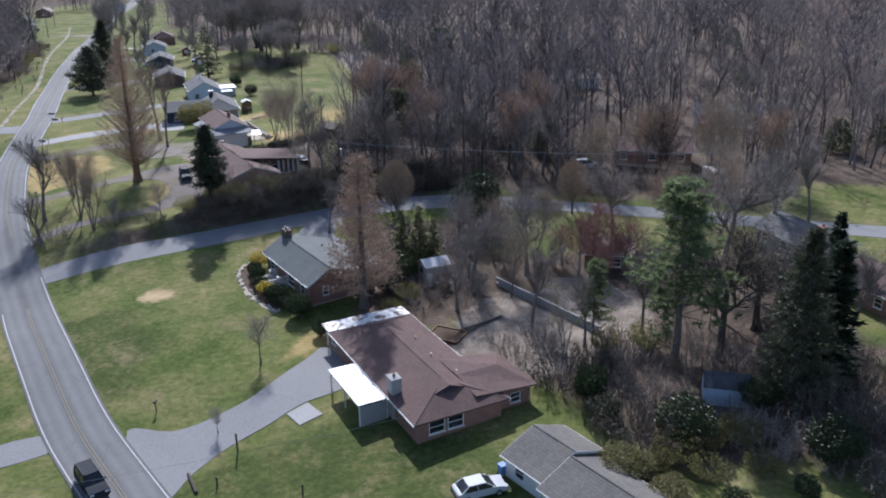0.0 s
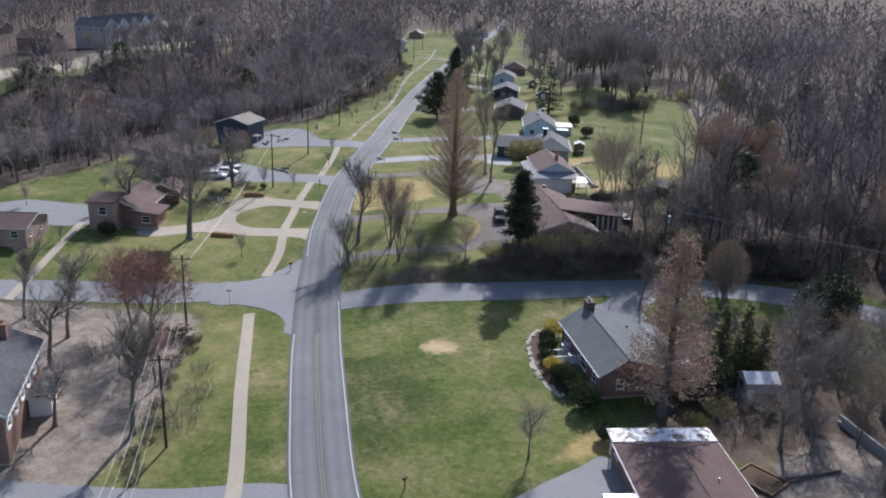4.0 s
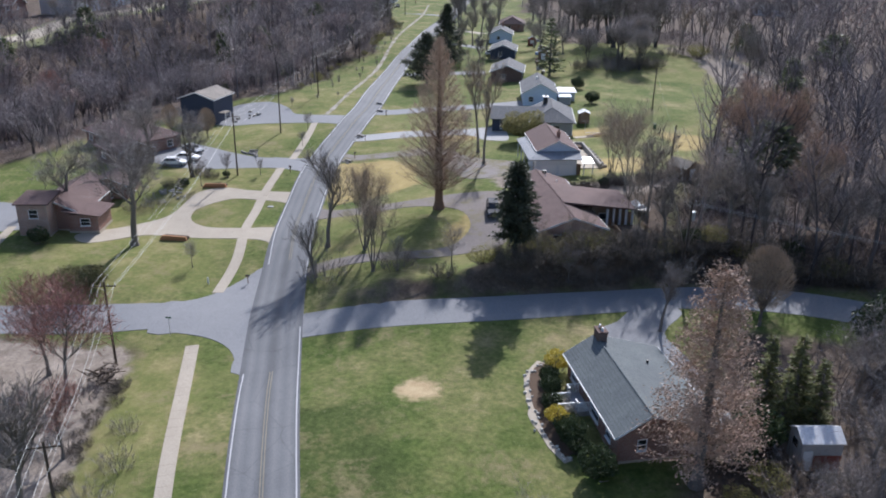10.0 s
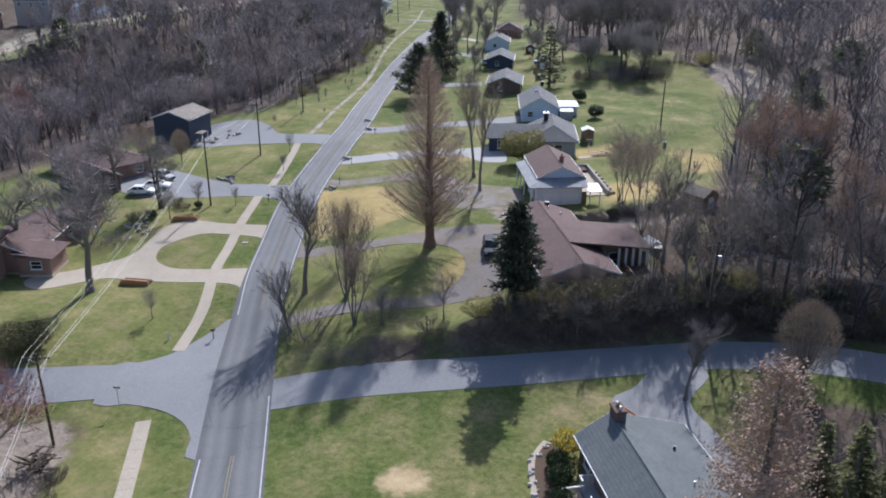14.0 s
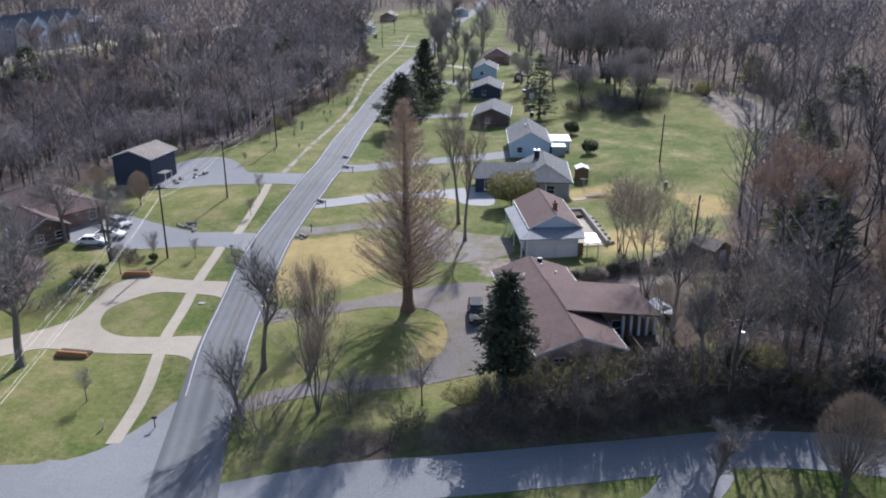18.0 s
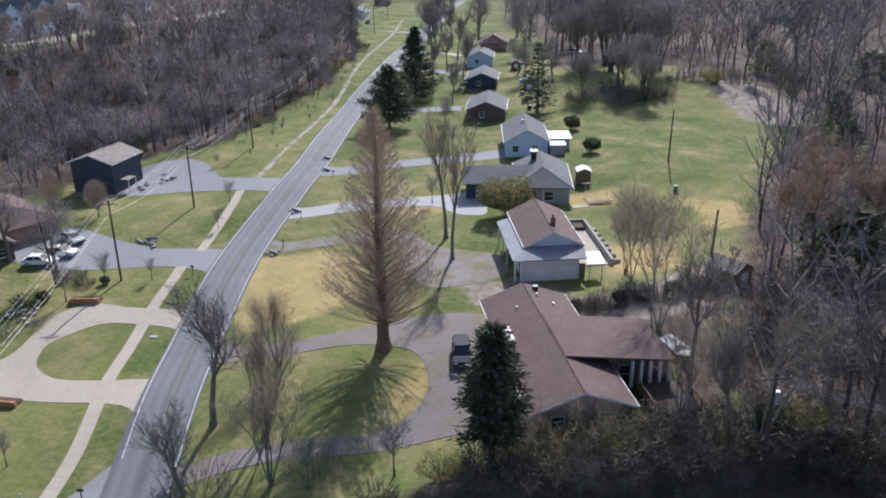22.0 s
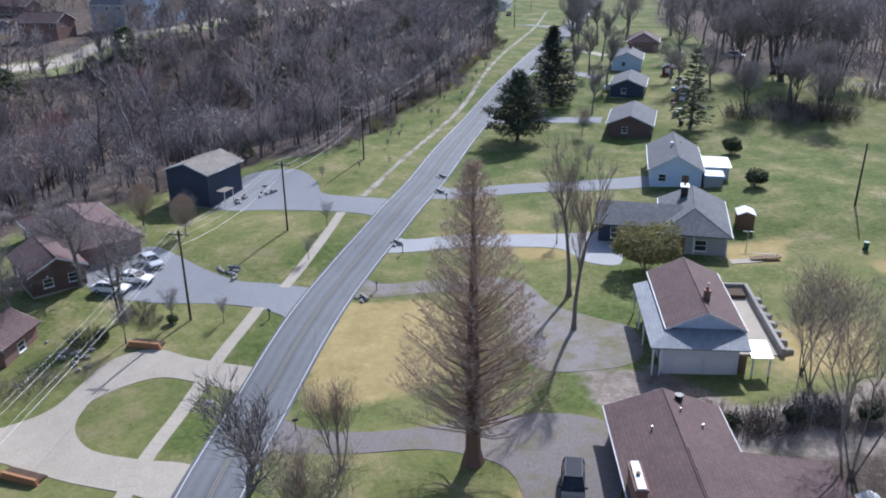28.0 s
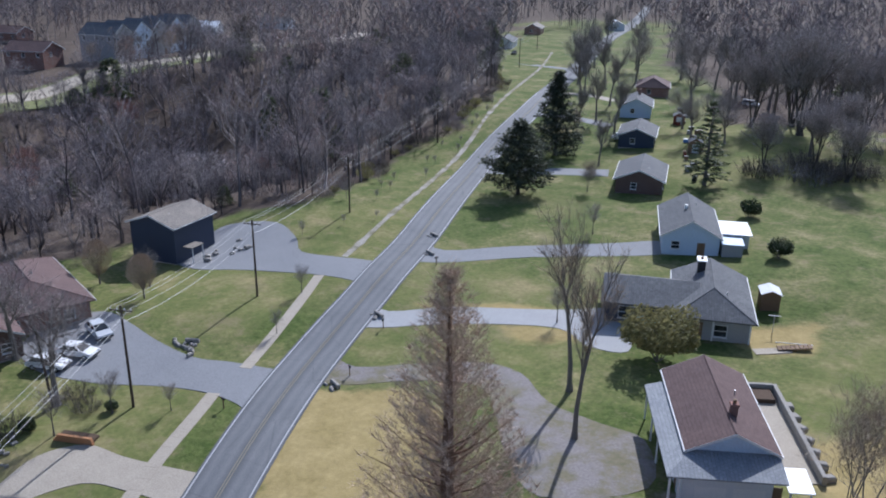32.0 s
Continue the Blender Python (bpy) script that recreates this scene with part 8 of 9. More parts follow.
# ---- poles and wires ----
def utility_pole(x, y, h, rz, arm=True, label="dark creosoted utility pole with a crossarm and insulators", lean=0.0):
    p = thing("utility_pole", x, y, gz(x, y) - 0.05, rz, label, "utility pole", "poles along the road")
    part("pole", Mesh().tube((0, 0, -0.5), (lean, 0, h), 0.16, 0.11, 8), M_POLE, p)
    if arm:
        c = part("crossarm", Mesh().box(lean, 0, h - 0.5, 2.4, 0.1, 0.12), M_POLE, p)
        for k in (-1.1, -0.4, 0.4, 1.1):
            part("insulator", Mesh().tube((lean + k, 0, h - 0.44), (lean + k, 0, h - 0.24), 0.05, 0.035, 6), M_LAMP, c)
        for k in (-0.6, 0.6):
            part("brace", Mesh().tube((lean + k, 0.05, h - 0.55), (lean, 0.05, h - 1.1), 0.02, 0.02, 4), M_STEEL, p)
    return p


def cable(a, b, sag, r=0.013, label="pale overhead electricity cable"):
    """A sagging wire between two points."""
    m, a, b, n = Mesh(), Vector(a), Vector(b), 14
    side = (b - a).cross((0, 0, 1)).normalized() * r
    for i in range(n + 1):
        c = a.lerp(b, i / n) + Vector((0, 0, -4 * sag * (i / n) * (1 - i / n)))
        m.v += [tuple(c + side), tuple(c + Vector((0, 0, r))), tuple(c - side), tuple(c - Vector((0, 0, r)))]
    m.f = [(4 * i + j, 4 * i + (j + 1) % 4, 4 * i + 4 + (j + 1) % 4, 4 * i + 4 + j) for i in range(n) for j in range(4)]
    return tagged(part("overhead_cable", m, M_WIRE), label, "cable", "overhead cables")


LINE = [(-40.0, 46.5, 10.5), (-57.0, 70.2, 10.3), (-75.3, 94.0, 10.0), (-102.8, 151.3, 11.3), (-111.0, 176.4, 10.4), (-121.8, 207.6, 9.4), (-142.5, 263.0, 9.0), (-166.0, 325.0, 9.5), (-186.0, 378.0, 10.5), (-212.0, 440.0, 10.0)]
for i, (x, y, h) in enumerate(LINE):
    nx, ny, _ = LINE[min(i + 1, len(LINE) - 1)]
    px, py, _ = LINE[max(i - 1, 0)]
    turn = math.degrees(math.atan2(ny - py, nx - px)) + 90
    utility_pole(x, y, h, turn)
for (x0, y0, h0), (x1, y1, h1) in zip(LINE, LINE[1:]):
    d = Vector((x1 - x0, y1 - y0)).normalized()
    s = Vector((-d.y, d.x))
    for off, dz in ((-1.1, -0.22), (0.4, -0.22), (1.1, -0.22), (0.15, -1.9)):
        cable((x0 + s.x * off, y0 + s.y * off, gz(x0, y0) + h0 + dz), (x1 + s.x * off, y1 + s.y * off, gz(x1, y1) + h1 + dz), 0.9 if dz > -1 else 1.1, 0.014 if dz > -1 else 0.022)
utility_pole(-21.2, 135.5, 10.4, 30, label="leaning utility pole with a transformer above the side street", lean=0.3)
utility_pole(-29.8, 170.6, 8.2, 0, False, "plain leaning timber pole at the wood's edge", 0.3)
utility_pole(-43.0, 220.4, 9.2, 0, False, "thin old pole standing in the field", 0.2)
utility_pole(-109.4, 146.6, 8.6, 0, False, "thin dark pole carrying the service wires", -0.9)
tr = thing("transformer", -20.75, 135.9, gz(-21.2, 135.5) + 7.6, 0, "grey cylindrical pole transformer", "transformer")
part("tank", Mesh().tube((0.0, 0, 0), (0.0, 0, 1.0), 0.24, 0.24, 12), M_STEEL, tr)
part("lid", Mesh().tube((0.0, 0, 1.0), (0.0, 0, 1.1), 0.26, 0.2, 12), M_STEEL, tr)
top = Vector((-21.0, 135.5, gz(-21.2, 135.5) + 9.9))
for off in (-0.8, 0.0, 0.8):
    cable(top + Vector((off, 0.4 * off, 0)), (55.0 + off, 128.0, gz(55, 128) + 10.0), 1.2)
cable(top - Vector((0, 0, 1.5)), (-29.8, 170.6, gz(-29.8, 170.6) + 8.0), 0.9)
cable((-4.5, 68.0, 4.2), (-40.0, 46.5, gz(-40, 46.5) + 9.0), 0.6)
cable((4.0, 70.0, 4.2), (24.0, 92.0, 11.0), 0.5)
guy = tagged(part("guy_wire", Mesh().tube((-43.0, 220.4, gz(-43, 220.4) + 8.5), (-37.5, 212.5, gz(-37.5, 212.5)), 0.012, 0.012, 4), M_WIRE), "thin steel guy wire staying the field pole", "cable")


# ---- cars ----
def car(x, y, rz, paint, label, tall=False):
    """A saloon, or a taller estate; nose along +x."""
    c = thing("car", x, y, gz(x, y) + 0.1, rz, label, "car")
    L, W = 4.6, 1.82
    roof, belt = (1.68, 0.98) if tall else (1.44, 0.88)
    prof = [(-2.3, 0.45), (-2.28, belt - 0.05), (-2.1, belt + 0.04), (0.95, belt + 0.04), (1.6, belt - 0.06), (2.2, belt - 0.2), (2.3, 0.5), (2.25, 0.3), (-2.25, 0.3)]
    n = len(prof)
    m = Mesh()
    vs = [(px, s * (W / 2 - (0.06 if pz > belt - 0.1 else 0.0)), pz) for s in (-1, 1) for px, pz in prof]
    m.add(vs, [tuple(range(n)), tuple(range(2 * n - 1, n - 1, -1))] + [((i + 1) % n, i, n + i, n + (i + 1) % n) for i in range(n)])
    body = part("body", m, paint, c)
    rx0, rx1 = (-2.0, 0.35) if tall else (-1.25, 0.25)
    bx0, bx1 = (-2.2, 1.15) if tall else (-1.95, 1.15)
    hw, tw = W / 2 - 0.07, W / 2 - 0.24
    cab = [(bx0, -hw, belt + 0.03), (bx1, -hw, belt + 0.03), (bx1, hw, belt + 0.03), (bx0, hw, belt + 0.03), (rx0, -tw, roof - 0.05), (rx1, -tw, roof - 0.05), (rx1, tw, roof - 0.05), (rx0, tw, roof - 0.05)]
    part("glasshouse", Mesh().add(cab, [(0, 1, 5, 4), (1, 2, 6, 5), (2, 3, 7, 6), (3, 0, 4, 7), (4, 5, 6, 7)]), M_GLASS, c, "dark tinted windows")
    part("roof_panel", Mesh().box((rx0 + rx1) / 2, 0, roof - 0.03, rx1 - rx0 + 0.12, 2 * tw + 0.08, 0.07, bevel=0.03), paint, c)
    for s in (-1, 1):
        for base_x, top_x, r in ((bx1, rx1, 0.045), (bx0, rx0, 0.06), (-0.45, -0.5, 0.04)):
            part("pillar", Mesh().tube((base_x, s * hw, belt), (top_x, s * tw, roof - 0.04), r, r, 4), paint, c)
        part("mirror", Mesh().box(0.85, s * (W / 2 + 0.06), belt + 0.12, 0.12, 0.2, 0.13, bevel=0.03), paint, c)
        part("headlight", Mesh().box(2.2, s * 0.66, 0.66, 0.16, 0.36, 0.14, bevel=0.03), M_LAMP, c)
        part("tail_light", Mesh().box(-2.26, s * 0.72, 0.76, 0.1, 0.24, 0.2, bevel=0.03), M_TAIL, c)
        if tall:
            part("roof_rail", Mesh().box(-0.8, s * (tw - 0.05), roof + 0.04, 2.2, 0.04, 0.05), M_BLACK, c)
        for wx in (-1.42, 1.42):
            w = part("wheel", Mesh().tube((wx, s * (W / 2 - 0.2), 0.23), (wx, s * (W / 2 + 0.01), 0.23), 0.33, 0.33, 14), M_RUBBER, c)
            part("rim", Mesh().tube((wx, s * (W / 2), 0.23), (wx, s * (W / 2 + 0.025), 0.23), 0.21, 0.19, 10), M_STEEL, w)
    part("bumper", Mesh().box(2.28, 0, 0.42, 0.12, 1.7, 0.2, bevel=0.04), M_BLACK, c)
    part("bumper", Mesh().box(-2.28, 0, 0.42, 0.12, 1.7, 0.2, bevel=0.04), M_BLACK, c)
    return c


car(-49.8, 142.8, -65, M_CAR_DARK, "dark blue estate car parked on the gravel drive", True)
car(-119.3, 158.8, -14, M_CAR_SILVER, "silver saloon parked at the edge of the drive")
car(-117.2, 151.0, 24, M_CAR_WHITE, "white car parked under bare branches")
car(-116.9, 154.4, 22, M_CAR_WHITE, "second white car parked under bare branches")
car(1.2, 59.2, 22, M_CAR_SILVER, "silver saloon parked beside the white cottage")
car(-138.6, 112.6, 40, M_CAR_DARK, "dark car parked in the rear yard")
car(22.6, 150.4, 10, M_CAR_SILVER, "silver car outside the far brick house", True)
car(-211.0, 418.0, -68, M_CAR_DARK, "dark car on the far drive")
car(-230.0, 400.0, 20, M_CAR_DARK, "dark car on the far verge", True)
car(-33.2, 61.4, -50, M_CAR_DARK, "dark blue estate car on the two-lane road", True)
van = thing("van", 44.2, 143.4, gz(44.2, 143.4), -70, "white delivery van beside the side street", "van")
part("body", Mesh().box(-0.4, 0, 1.45, 4.2, 2.0, 2.1, bevel=0.08), M_CAR_WHITE, van)
part("cab", Mesh().add([(1.7, -1, 0.4), (2.9, -1, 0.4), (2.9, 1, 0.4), (1.7, 1, 0.4), (1.7, -0.95, 2.1), (2.1, -0.9, 2.0), (2.1, 0.9, 2.0), (1.7, 0.95, 2.1), (2.8, -1, 1.2), (2.8, 1, 1.2)], [(0, 1, 8, 5, 4), (3, 7, 6, 9, 2), (1, 2, 9, 8), (8, 9, 6, 5), (4, 5, 6, 7)]), M_CAR_WHITE, van)
part("windscreen", Mesh().add([(2.82, -0.85, 1.25), (2.82, 0.85, 1.25), (2.16, 0.8, 1.95), (2.16, -0.8, 1.95)], [(0, 1, 2, 3)]), M_GLASS, van)
for wx in (-1.6, 2.2):
    for s in (-1, 1):
        part("wheel", Mesh().tube((wx, s * 0.8, 0.36), (wx, s * 1.02, 0.36), 0.36, 0.36, 12), M_RUBBER, van)

# ---- small things on lawns and verges ----
def mailbox(x, y, rz, label="black mailbox on a timber post by the road"):
    b = thing("mailbox", x, y, gz(x, y), rz, label, "mailbox", "mailboxes along the road")
    part("post", Mesh().box(0, 0, 0.5, 0.1, 0.1, 1.0), M_TIMBER, b)
    part("box", Mesh().tube((-0.25, 0, 1.14), (0.25, 0, 1.14), 0.13, 0.13, 10), M_BLACK, b)
    part("flag", Mesh().box(0.1, 0.11, 1.2, 0.04, 0.02, 0.16), M_TAIL, b)
    return b


for x, y in ((-94.5, 155.9), (-88.0, 167.8), (-91.8, 178.4), (-97.4, 197.6), (-76.5, 141.0), (-31.6, 73.4), (-74.0, 116.2)):
    mailbox(x, y, R.uniform(0, 360))


def timber_kerb(x, y, rz, L, label):
    """A low wall of stacked timbers beside a drive."""
    k = thing("retaining_wall", x, y, gz(x, y), rz, label, "retaining wall", "timber walls of the loop drive")
    for i in range(3):
        part("timber", Mesh().box(0.06 * i, 0, 0.12 + 0.24 * i, L - 0.3 * i, 0.32, 0.23, bevel=0.02), M_TIMBER_ORANGE, k)
    part("soil", Mesh().box(0, 0.7, 0.25, L - 0.4, 1.1, 0.55, bevel=0.2), M_MULCH, k)


timber_kerb(-93.8, 124.2, 14, 4.4, "low orange timber wall holding a mulched bed")
timber_kerb(-102.2, 144.2, 22, 4.2, "low orange timber wall holding a mulched bed")


def wheelie_bin(x, y, rz, mat, label):
    b = thing("bin", x, y, gz(x, y), rz, label, "bin")
    part("body", Mesh().add([(-0.25, -0.25, 0.1), (0.25, -0.25, 0.1), (0.25, 0.25, 0.1), (-0.25, 0.25, 0.1), (-0.32, -0.34, 1.0), (0.32, -0.34, 1.0), (0.32, 0.34, 1.0), (-0.32, 0.34, 1.0)], [(3, 2, 1, 0), (0, 1, 5, 4), (1, 2, 6, 5), (2, 3, 7, 6), (3, 0, 4, 7)]), mat, b)
    part("lid", Mesh().box(0, 0, 1.03, 0.68, 0.74, 0.07, bevel=0.03), mat, b)
    for s in (-0.24, 0.24):
        part("wheel", Mesh().tube((-0.28, s - 0.03, 0.12), (-0.28, s + 0.03, 0.12), 0.12, 0.12, 10), M_RUBBER, b)


wheelie_bin(-39.2, 205.2, 10, M_GREEN_PLASTIC, "dark green wheeled bin standing alone in the field")
wheelie_bin(-9.8, 72.8, 30, M_BLACK, "black wheeled bin under the carport")
wheelie_bin(3.2, 61.8, 30, M_SHADE_CLOTH, "blue wheeled bin beside the cottage")
pl = thing("manhole_cover", -88.2, 141.0, gz(-88.2, 141.0), 20, "pale square utility cover set in the verge", "utility cover")
part("plate", Mesh().box(0, 0, 0.06, 0.9, 0.6, 0.1, bevel=0.02), M_CONCRETE_PALE, pl)
wp = thing("utility_marker", -79.0, 114.2, gz(-79.0, 114.2), 0, "white utility marker post on the lawn", "marker post")
part("post", Mesh().box(0, 0, 0.45, 0.18, 0.12, 0.9, bevel=0.03), M_WHITE, wp)
st = thing("street_sign", -73.6, 100.9, gz(-73.6, 100.9), 20, "street name sign on a thin post at the corner", "street sign")
part("post", Mesh().tube((0, 0, 0), (0, 0, 2.4), 0.035, 0.035, 6), M_STEEL, st)
part("blade", Mesh().box(0, 0, 2.3, 0.7, 0.02, 0.18), M_GREEN_PLASTIC, st)
# heap of dark sticks by the pole, standing in for a dark evergreen bush
br = thing("brush_pile", -73.6, 90.6, gz(-73.6, 90.6), 30, "heap of dark sticks in place of an evergreen bush below the wires", "brush pile")
for i in range(64):
    a = R.uniform(0, 6.28)
    p0 = Vector((R.gauss(0, 0.8), R.gauss(0, 0.7), R.uniform(0.0, 1.2)))
    part("branch", Mesh().tube(p0, p0 + Vector((math.cos(a), math.sin(a), R.uniform(-0.1, 0.5))) * R.uniform(0.8, 1.8), R.uniform(0.05, 0.12), 0.03, 4), M_POLE, br)
# stone-edged bed with a log behind the brown ranch house
bed = thing("garden_bed", -2.2, 88.6, gz(-2.2, 88.6), -25, "square timber-edged garden bed with old shrubs", "garden bed")
for cx, cy, sx, sy in ((0, -1.6, 4.2, 0.2), (0, 1.6, 4.2, 0.2), (-2.0, 0, 0.2, 3.0), (2.0, 0, 0.2, 3.0)):
    part("edging", Mesh().box(cx, cy, 0.12, sx, sy, 0.3, bevel=0.02), M_TIMBER, bed)
part("soil", Mesh().box(0, 0, 0.06, 3.8, 3.0, 0.16), M_MULCH, bed)
lg = thing("fallen_log", 2.8, 91.4, gz(2.8, 91.4), 35, "fallen tree limb lying on the leaf litter", "log")
part("log", Mesh().tube((-3.4, 0, 0.2), (2.4, 0.5, 0.25), 0.2, 0.13, 8).tube((0.5, 0.3, 0.25), (2.2, 1.6, 0.6), 0.08, 0.03, 6), M_BARK, lg)
wall = thing("garden_wall", 10.0, 95.6, gz(10.0, 95.6) - 0.1, -53, "long low grey block garden wall", "garden wall")
for i in range(14):
    for k in range(3):
        part("block", Mesh().box(-9.0 + 1.35 * i + 0.6 * (k % 2), 0, 0.2 + 0.38 * k, 1.32, 0.3, 0.36, bevel=0.02), M_SIDING_GREY, wall)
slab("path", rounded([(9.5, 93.1), (10.4, 103.0), (15.0, 104.5), (19.2, 102.0), (17.5, 95.0), (15.6, 90.6)], 3), M_GRAVEL, 0.05, "bare pale earth yard beneath the trees", "yard")
ln = thing("washing_line_post", -52.6, 201.0, gz(-52.6, 201.0), 20, "T-shaped washing line post on the lawn", "washing line post")
part("post", Mesh().tube((0, 0, 0), (0, 0, 2.1), 0.05, 0.05, 6), M_STEEL, ln)
part("crossbar", Mesh().box(0, 0, 2.1, 1.4, 0.07, 0.07), M_WHITE, ln)
for i in range(26):
    x, y = -127.5 + R.uniform(-2.5, 2.5), 186.5 + R.uniform(-4, 4)
    if i < 9:
        rk = thing("landscape_rock", x, y, gz(x, y), R.uniform(0, 360), "pale rough landscape rock by the blue house", "rock", "rocks by the blue house")
        s = R.uniform(0.5, 1.1)
        mm = Mesh()
        for a in range(2):
            mm.box(0.15 * a, 0.1 * a, 0.2 * s + 0.12 * a, s * (1 - 0.3 * a), s * 0.7, 0.4 * s, R.uniform(0, 2), 0.12)
        part("rock", mm, M_STONE, rk)
kb = thing("kerb_rocks", -108.4, 162.2, gz(-108.4, 162.2), -15, "row of rough stones edging the drive", "rock border")
for i in range(9):
    part("stone", Mesh().box(-2.4 + 0.6 * i, R.uniform(-0.4, 0.4), 0.15, R.uniform(0.4, 0.8), R.uniform(0.3, 0.5), 0.34, R.uniform(0, 3), 0.1), M_STONE, kb)


# ---- clutter in the yards behind the far houses ----
def storage_box(x, y, rz, w, d, h, mat, lid, label):
    b = thing("storage_box", x, y, gz(x, y), rz, label, "storage box", "clutter behind the houses")
    part("body", Mesh().box(0, 0, h / 2, w, d, h, bevel=0.04), mat, b)
    part("lid", Mesh().box(0, 0, h + 0.05, w + 0.1, d + 0.1, 0.1, bevel=0.03), lid, b)


CLUTTER = ((M_SIDING_GREY, M_CONCRETE_PALE, "grey plastic storage box in a cluttered yard"), (M_TIMBER, M_ROOF_TAUPE, "weathered timber crate with a pale lid"), (M_BLACK, M_SIDING_GREY, "dark box with a grey lid in the yard"),
           (M_RED_PAINT, M_TIMBER, "reddish timber chest in a cluttered yard"), (M_SHADE_CLOTH, M_METAL_WHITE, "blue crate with a white cover"))
for i in range(20):
    k = i / 19
    m = CLUTTER[R.randrange(5)]
    x, y = -80.5 - 26 * k + R.uniform(-2.2, 2.6), 258 + 66 * k + R.uniform(-2, 2)
    storage_box(x, y, R.uniform(0, 90), R.uniform(0.6, 1.7), R.uniform(0.5, 1.2), R.uniform(0.4, 1.0), *m)
shed("shed", -88.0, 279.0, -70, 3.4, 2.8, 2.2, 0.8, M_TIMBER, M_ROOF_DARK, "dark timber shed behind the grey house")
shed("shed", -101.0, 306.0, -70, 3.2, 2.6, 2.1, 0.7, M_RED_PAINT, M_ROOF_GREY, "reddish timber shed behind the blue house")
car(-106.6, 284.5, 20, M_CAR_WHITE, "white car parked beside the small house")
car(-93.5, 342.0, 0, M_CAR_WHITE, "white car parked at the wood's edge", True)
# pale stones round the bed in front of the slate-roofed house
bed = thing("flower_bed", -28.4, 104.6, gz(-28.4, 104.6), 0, "curved mulched bed edged with pale stones", "flower bed")
EDGE = [(-31.3, 110.6), (-31.6, 108.2), (-31.0, 105.6), (-29.9, 103.2), (-28.8, 101.0), (-27.4, 98.9), (-25.6, 97.2), (-23.6, 95.6)]
ribbon("path", EDGE, 0.8, M_CONCRETE, 0.05, "pale pebble strip edging the flower bed", "path", edge=0.3)
line = curve_points(EDGE, 0.5)
for q in line:
    part("stone", Mesh().box(q.x + 28.4 + R.uniform(-0.45, 0.45), q.y - 104.6 + R.uniform(-0.45, 0.45), gz(q.x, q.y) - gz(-28.4, 104.6) + 0.12, R.uniform(0.16, 0.34), R.uniform(0.14, 0.3), 0.24, R.uniform(0, 3), 0.06), M_STONE_PALE, bed)
ribbon("soil", [(-30.2, 110.2), (-30.4, 107.8), (-29.2, 104.6), (-27.6, 101.6), (-25.4, 98.6), (-23.4, 97.0)], 2.2, M_MULCH, 0.06, "dark mulch of the bed", parent=None, kind="structure", category="ground")

# timber ramp beside the chimney of the slate-roofed house
rp = thing("timber_ramp", -25.6, 116.9, gz(-25.6, 116.9), -48, "short orange-brown timber ramp with pale side boards", "ramp")
part("deck", Mesh().add([(-1.9, -0.55, 0.05), (1.9, -0.55, 0.75), (1.9, 0.55, 0.75), (-1.9, 0.55, 0.05), (-1.9, -0.55, -0.2), (1.9, -0.55, -0.2), (1.9, 0.55, -0.2), (-1.9, 0.55, -0.2)], [(0, 1, 2, 3), (0, 4, 5, 1), (1, 5, 6, 2), (2, 6, 7, 3), (3, 7, 4, 0)]), M_TIMBER, rp)
for s in (-0.6, 0.6):
    part("side_board", Mesh().add([(-1.9, s - 0.04, 0.15), (1.9, s - 0.04, 0.9), (1.9, s + 0.04, 0.9), (-1.9, s + 0.04, 0.15), (-1.9, s - 0.04, -0.1), (1.9, s - 0.04, 0.6), (1.9, s + 0.04, 0.6), (-1.9, s + 0.04, -0.1)], [(0, 1, 2, 3), (0, 4, 5, 1), (1, 5, 6, 2), (2, 6, 7, 3), (3, 7, 4, 0)]), M_TIMBER_ORANGE, rp, "pale edge board")

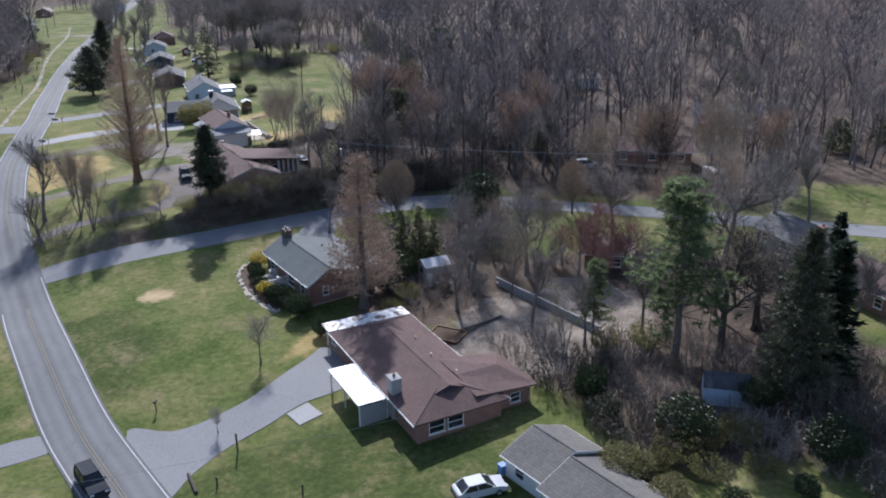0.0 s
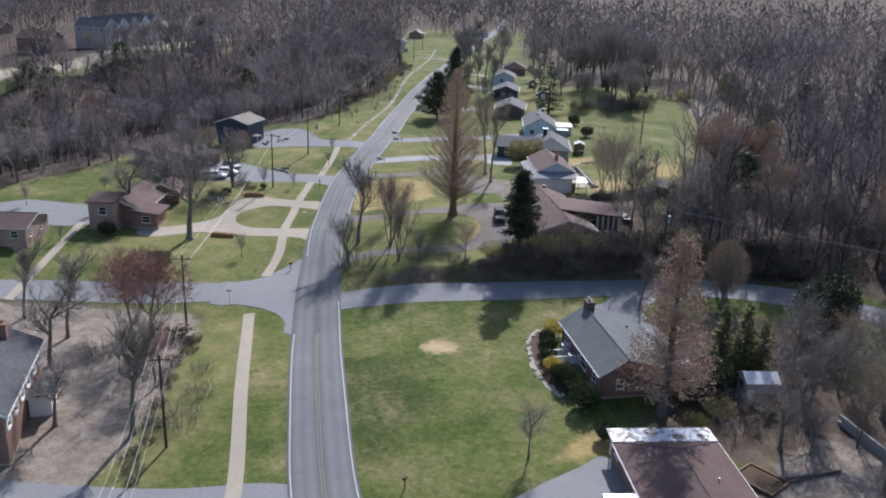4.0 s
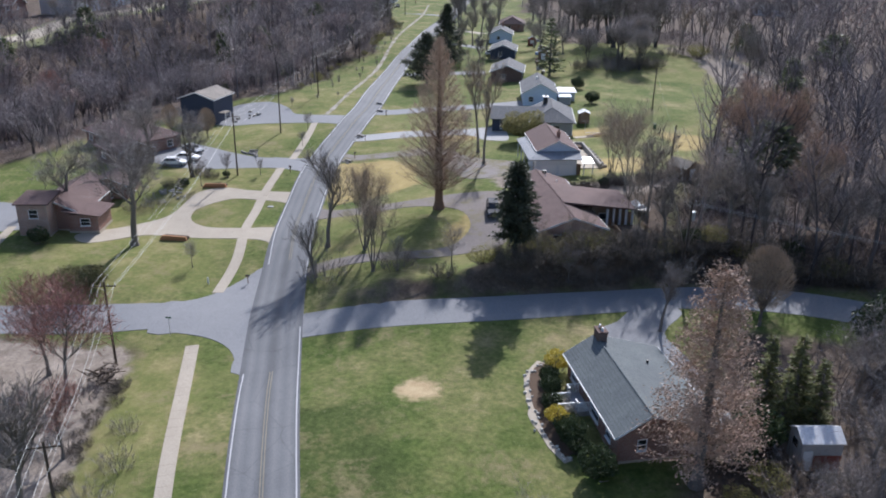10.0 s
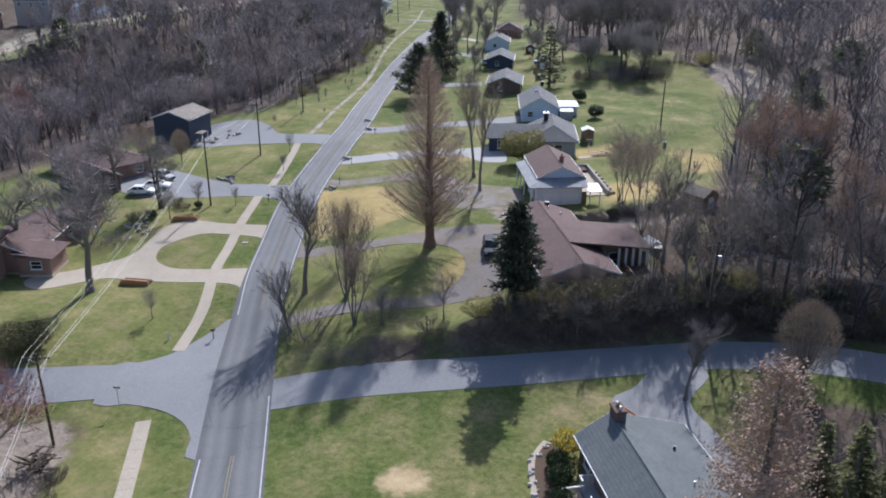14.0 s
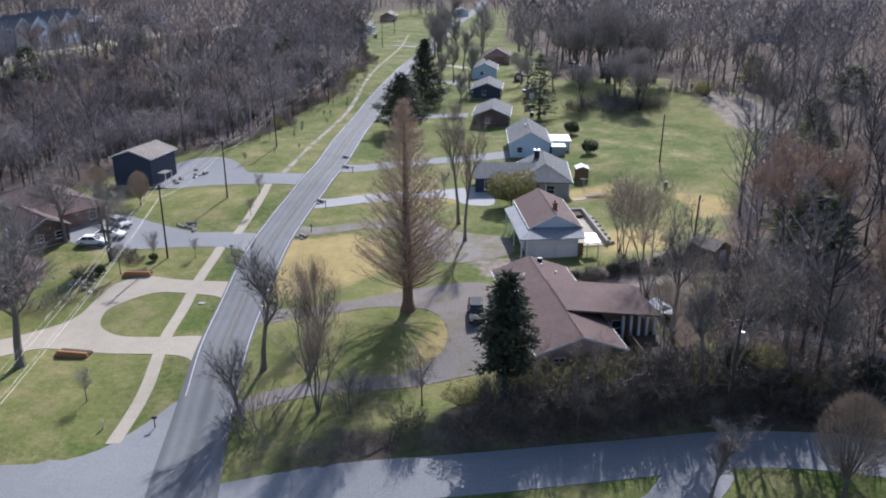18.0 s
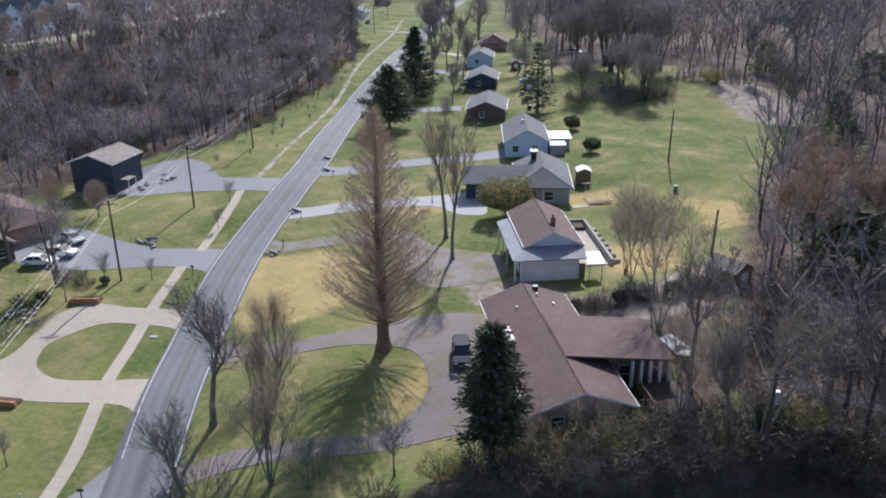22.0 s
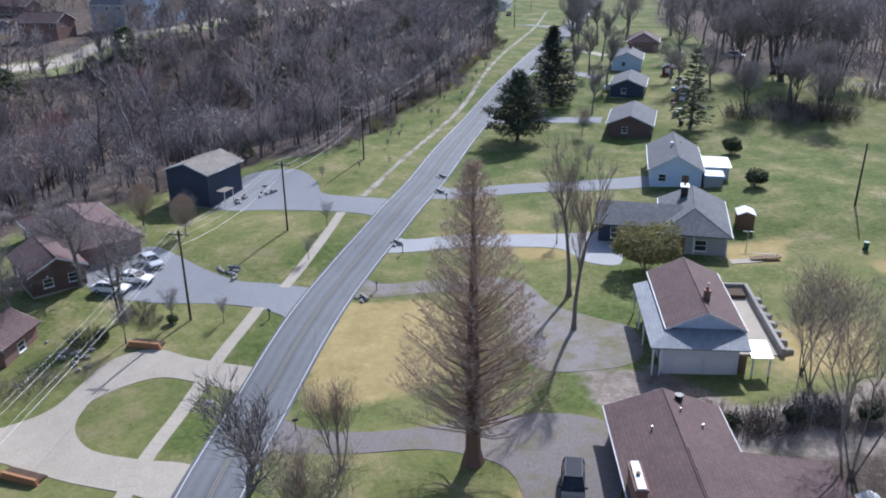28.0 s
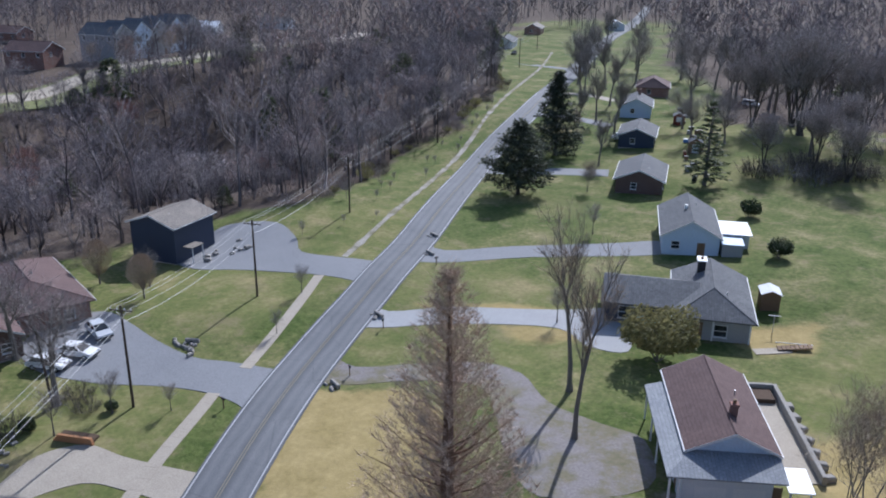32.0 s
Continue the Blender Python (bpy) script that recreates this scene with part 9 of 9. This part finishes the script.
# rough posts and a log along the curved drive
for x, y, h in ((-21.5, 66.6, 1.9), (-22.1, 61.7, 0.8), (-14.2, 60.4, 0.7)):
    gp = thing("garden_post", x, y, gz(x, y), 15, "weathered timber post standing in the lawn", "post", "posts beside the curved drive")
    part("post", Mesh().box(0, 0, h / 2 - 0.1, 0.16, 0.16, h + 0.2, bevel=0.03), M_POLE, gp)
    part("cap", Mesh().box(0, 0, h + 0.03, 0.22, 0.22, 0.08, bevel=0.03), M_POLE, gp)
lg = thing("edging_log", -24.4, 62.0, gz(-24.4, 62.0), 118, "dark fallen log edging the drive", "log")
part("log", Mesh().tube((-1.6, 0, 0.14), (1.5, 0.1, 0.16), 0.17, 0.14, 8), M_BARK_DARK, lg)
# stone headwalls of the culverts under the drive mouths
def headwall(x, y, rz, L):
    k = thing("culvert_headwall", x, y, gz(x, y), rz, "low grey concrete culvert headwall at a drive mouth", "headwall", "culvert headwalls along the road")
    part("wall", Mesh().box(0, 0, 0.1, L, 0.35, 0.75, bevel=0.05), M_STONE, k)
    part("pipe", Mesh().tube((0, -0.25, 0.05), (0, -0.12, 0.05), 0.24, 0.24, 10), M_BLACK, k, "dark culvert pipe end")
    for i in range(4):
        part("stone", Mesh().box(-L / 2 + R.uniform(0, L), -0.6 + R.uniform(-0.3, 0.2), 0.05, R.uniform(0.3, 0.6), R.uniform(0.3, 0.5), 0.3, R.uniform(0, 3), 0.09), M_STONE, k)


for x, y, rz in ((-88.0, 165.4, -22), (-94.2, 180.6, -20), (-100.6, 200.6, -20), (-104.6, 207.4, -20), (-108.4, 163.6, 25)):
    headwall(x, y, rz, 1.7)
# heap of stones and sticks by the loop drive
rh = thing("rubble_heap", -107.6, 138.6, gz(-107.6, 138.6), 0, "low grey heap of broken stones beside the drive", "rubble heap")
for i in range(26):
    x, y = R.gauss(0, 2.4), R.gauss(0, 1.5)
    part("stone", Mesh().box(x, y, gz(-107.6 + x, 138.6 + y) - gz(-107.6, 138.6) + 0.1 + 0.3 * max(0.0, 1 - math.hypot(x, y) / 3), R.uniform(0.2, 0.6), R.uniform(0.2, 0.5), R.uniform(0.2, 0.4), R.uniform(0, 3), 0.08), M_STONE, rh)
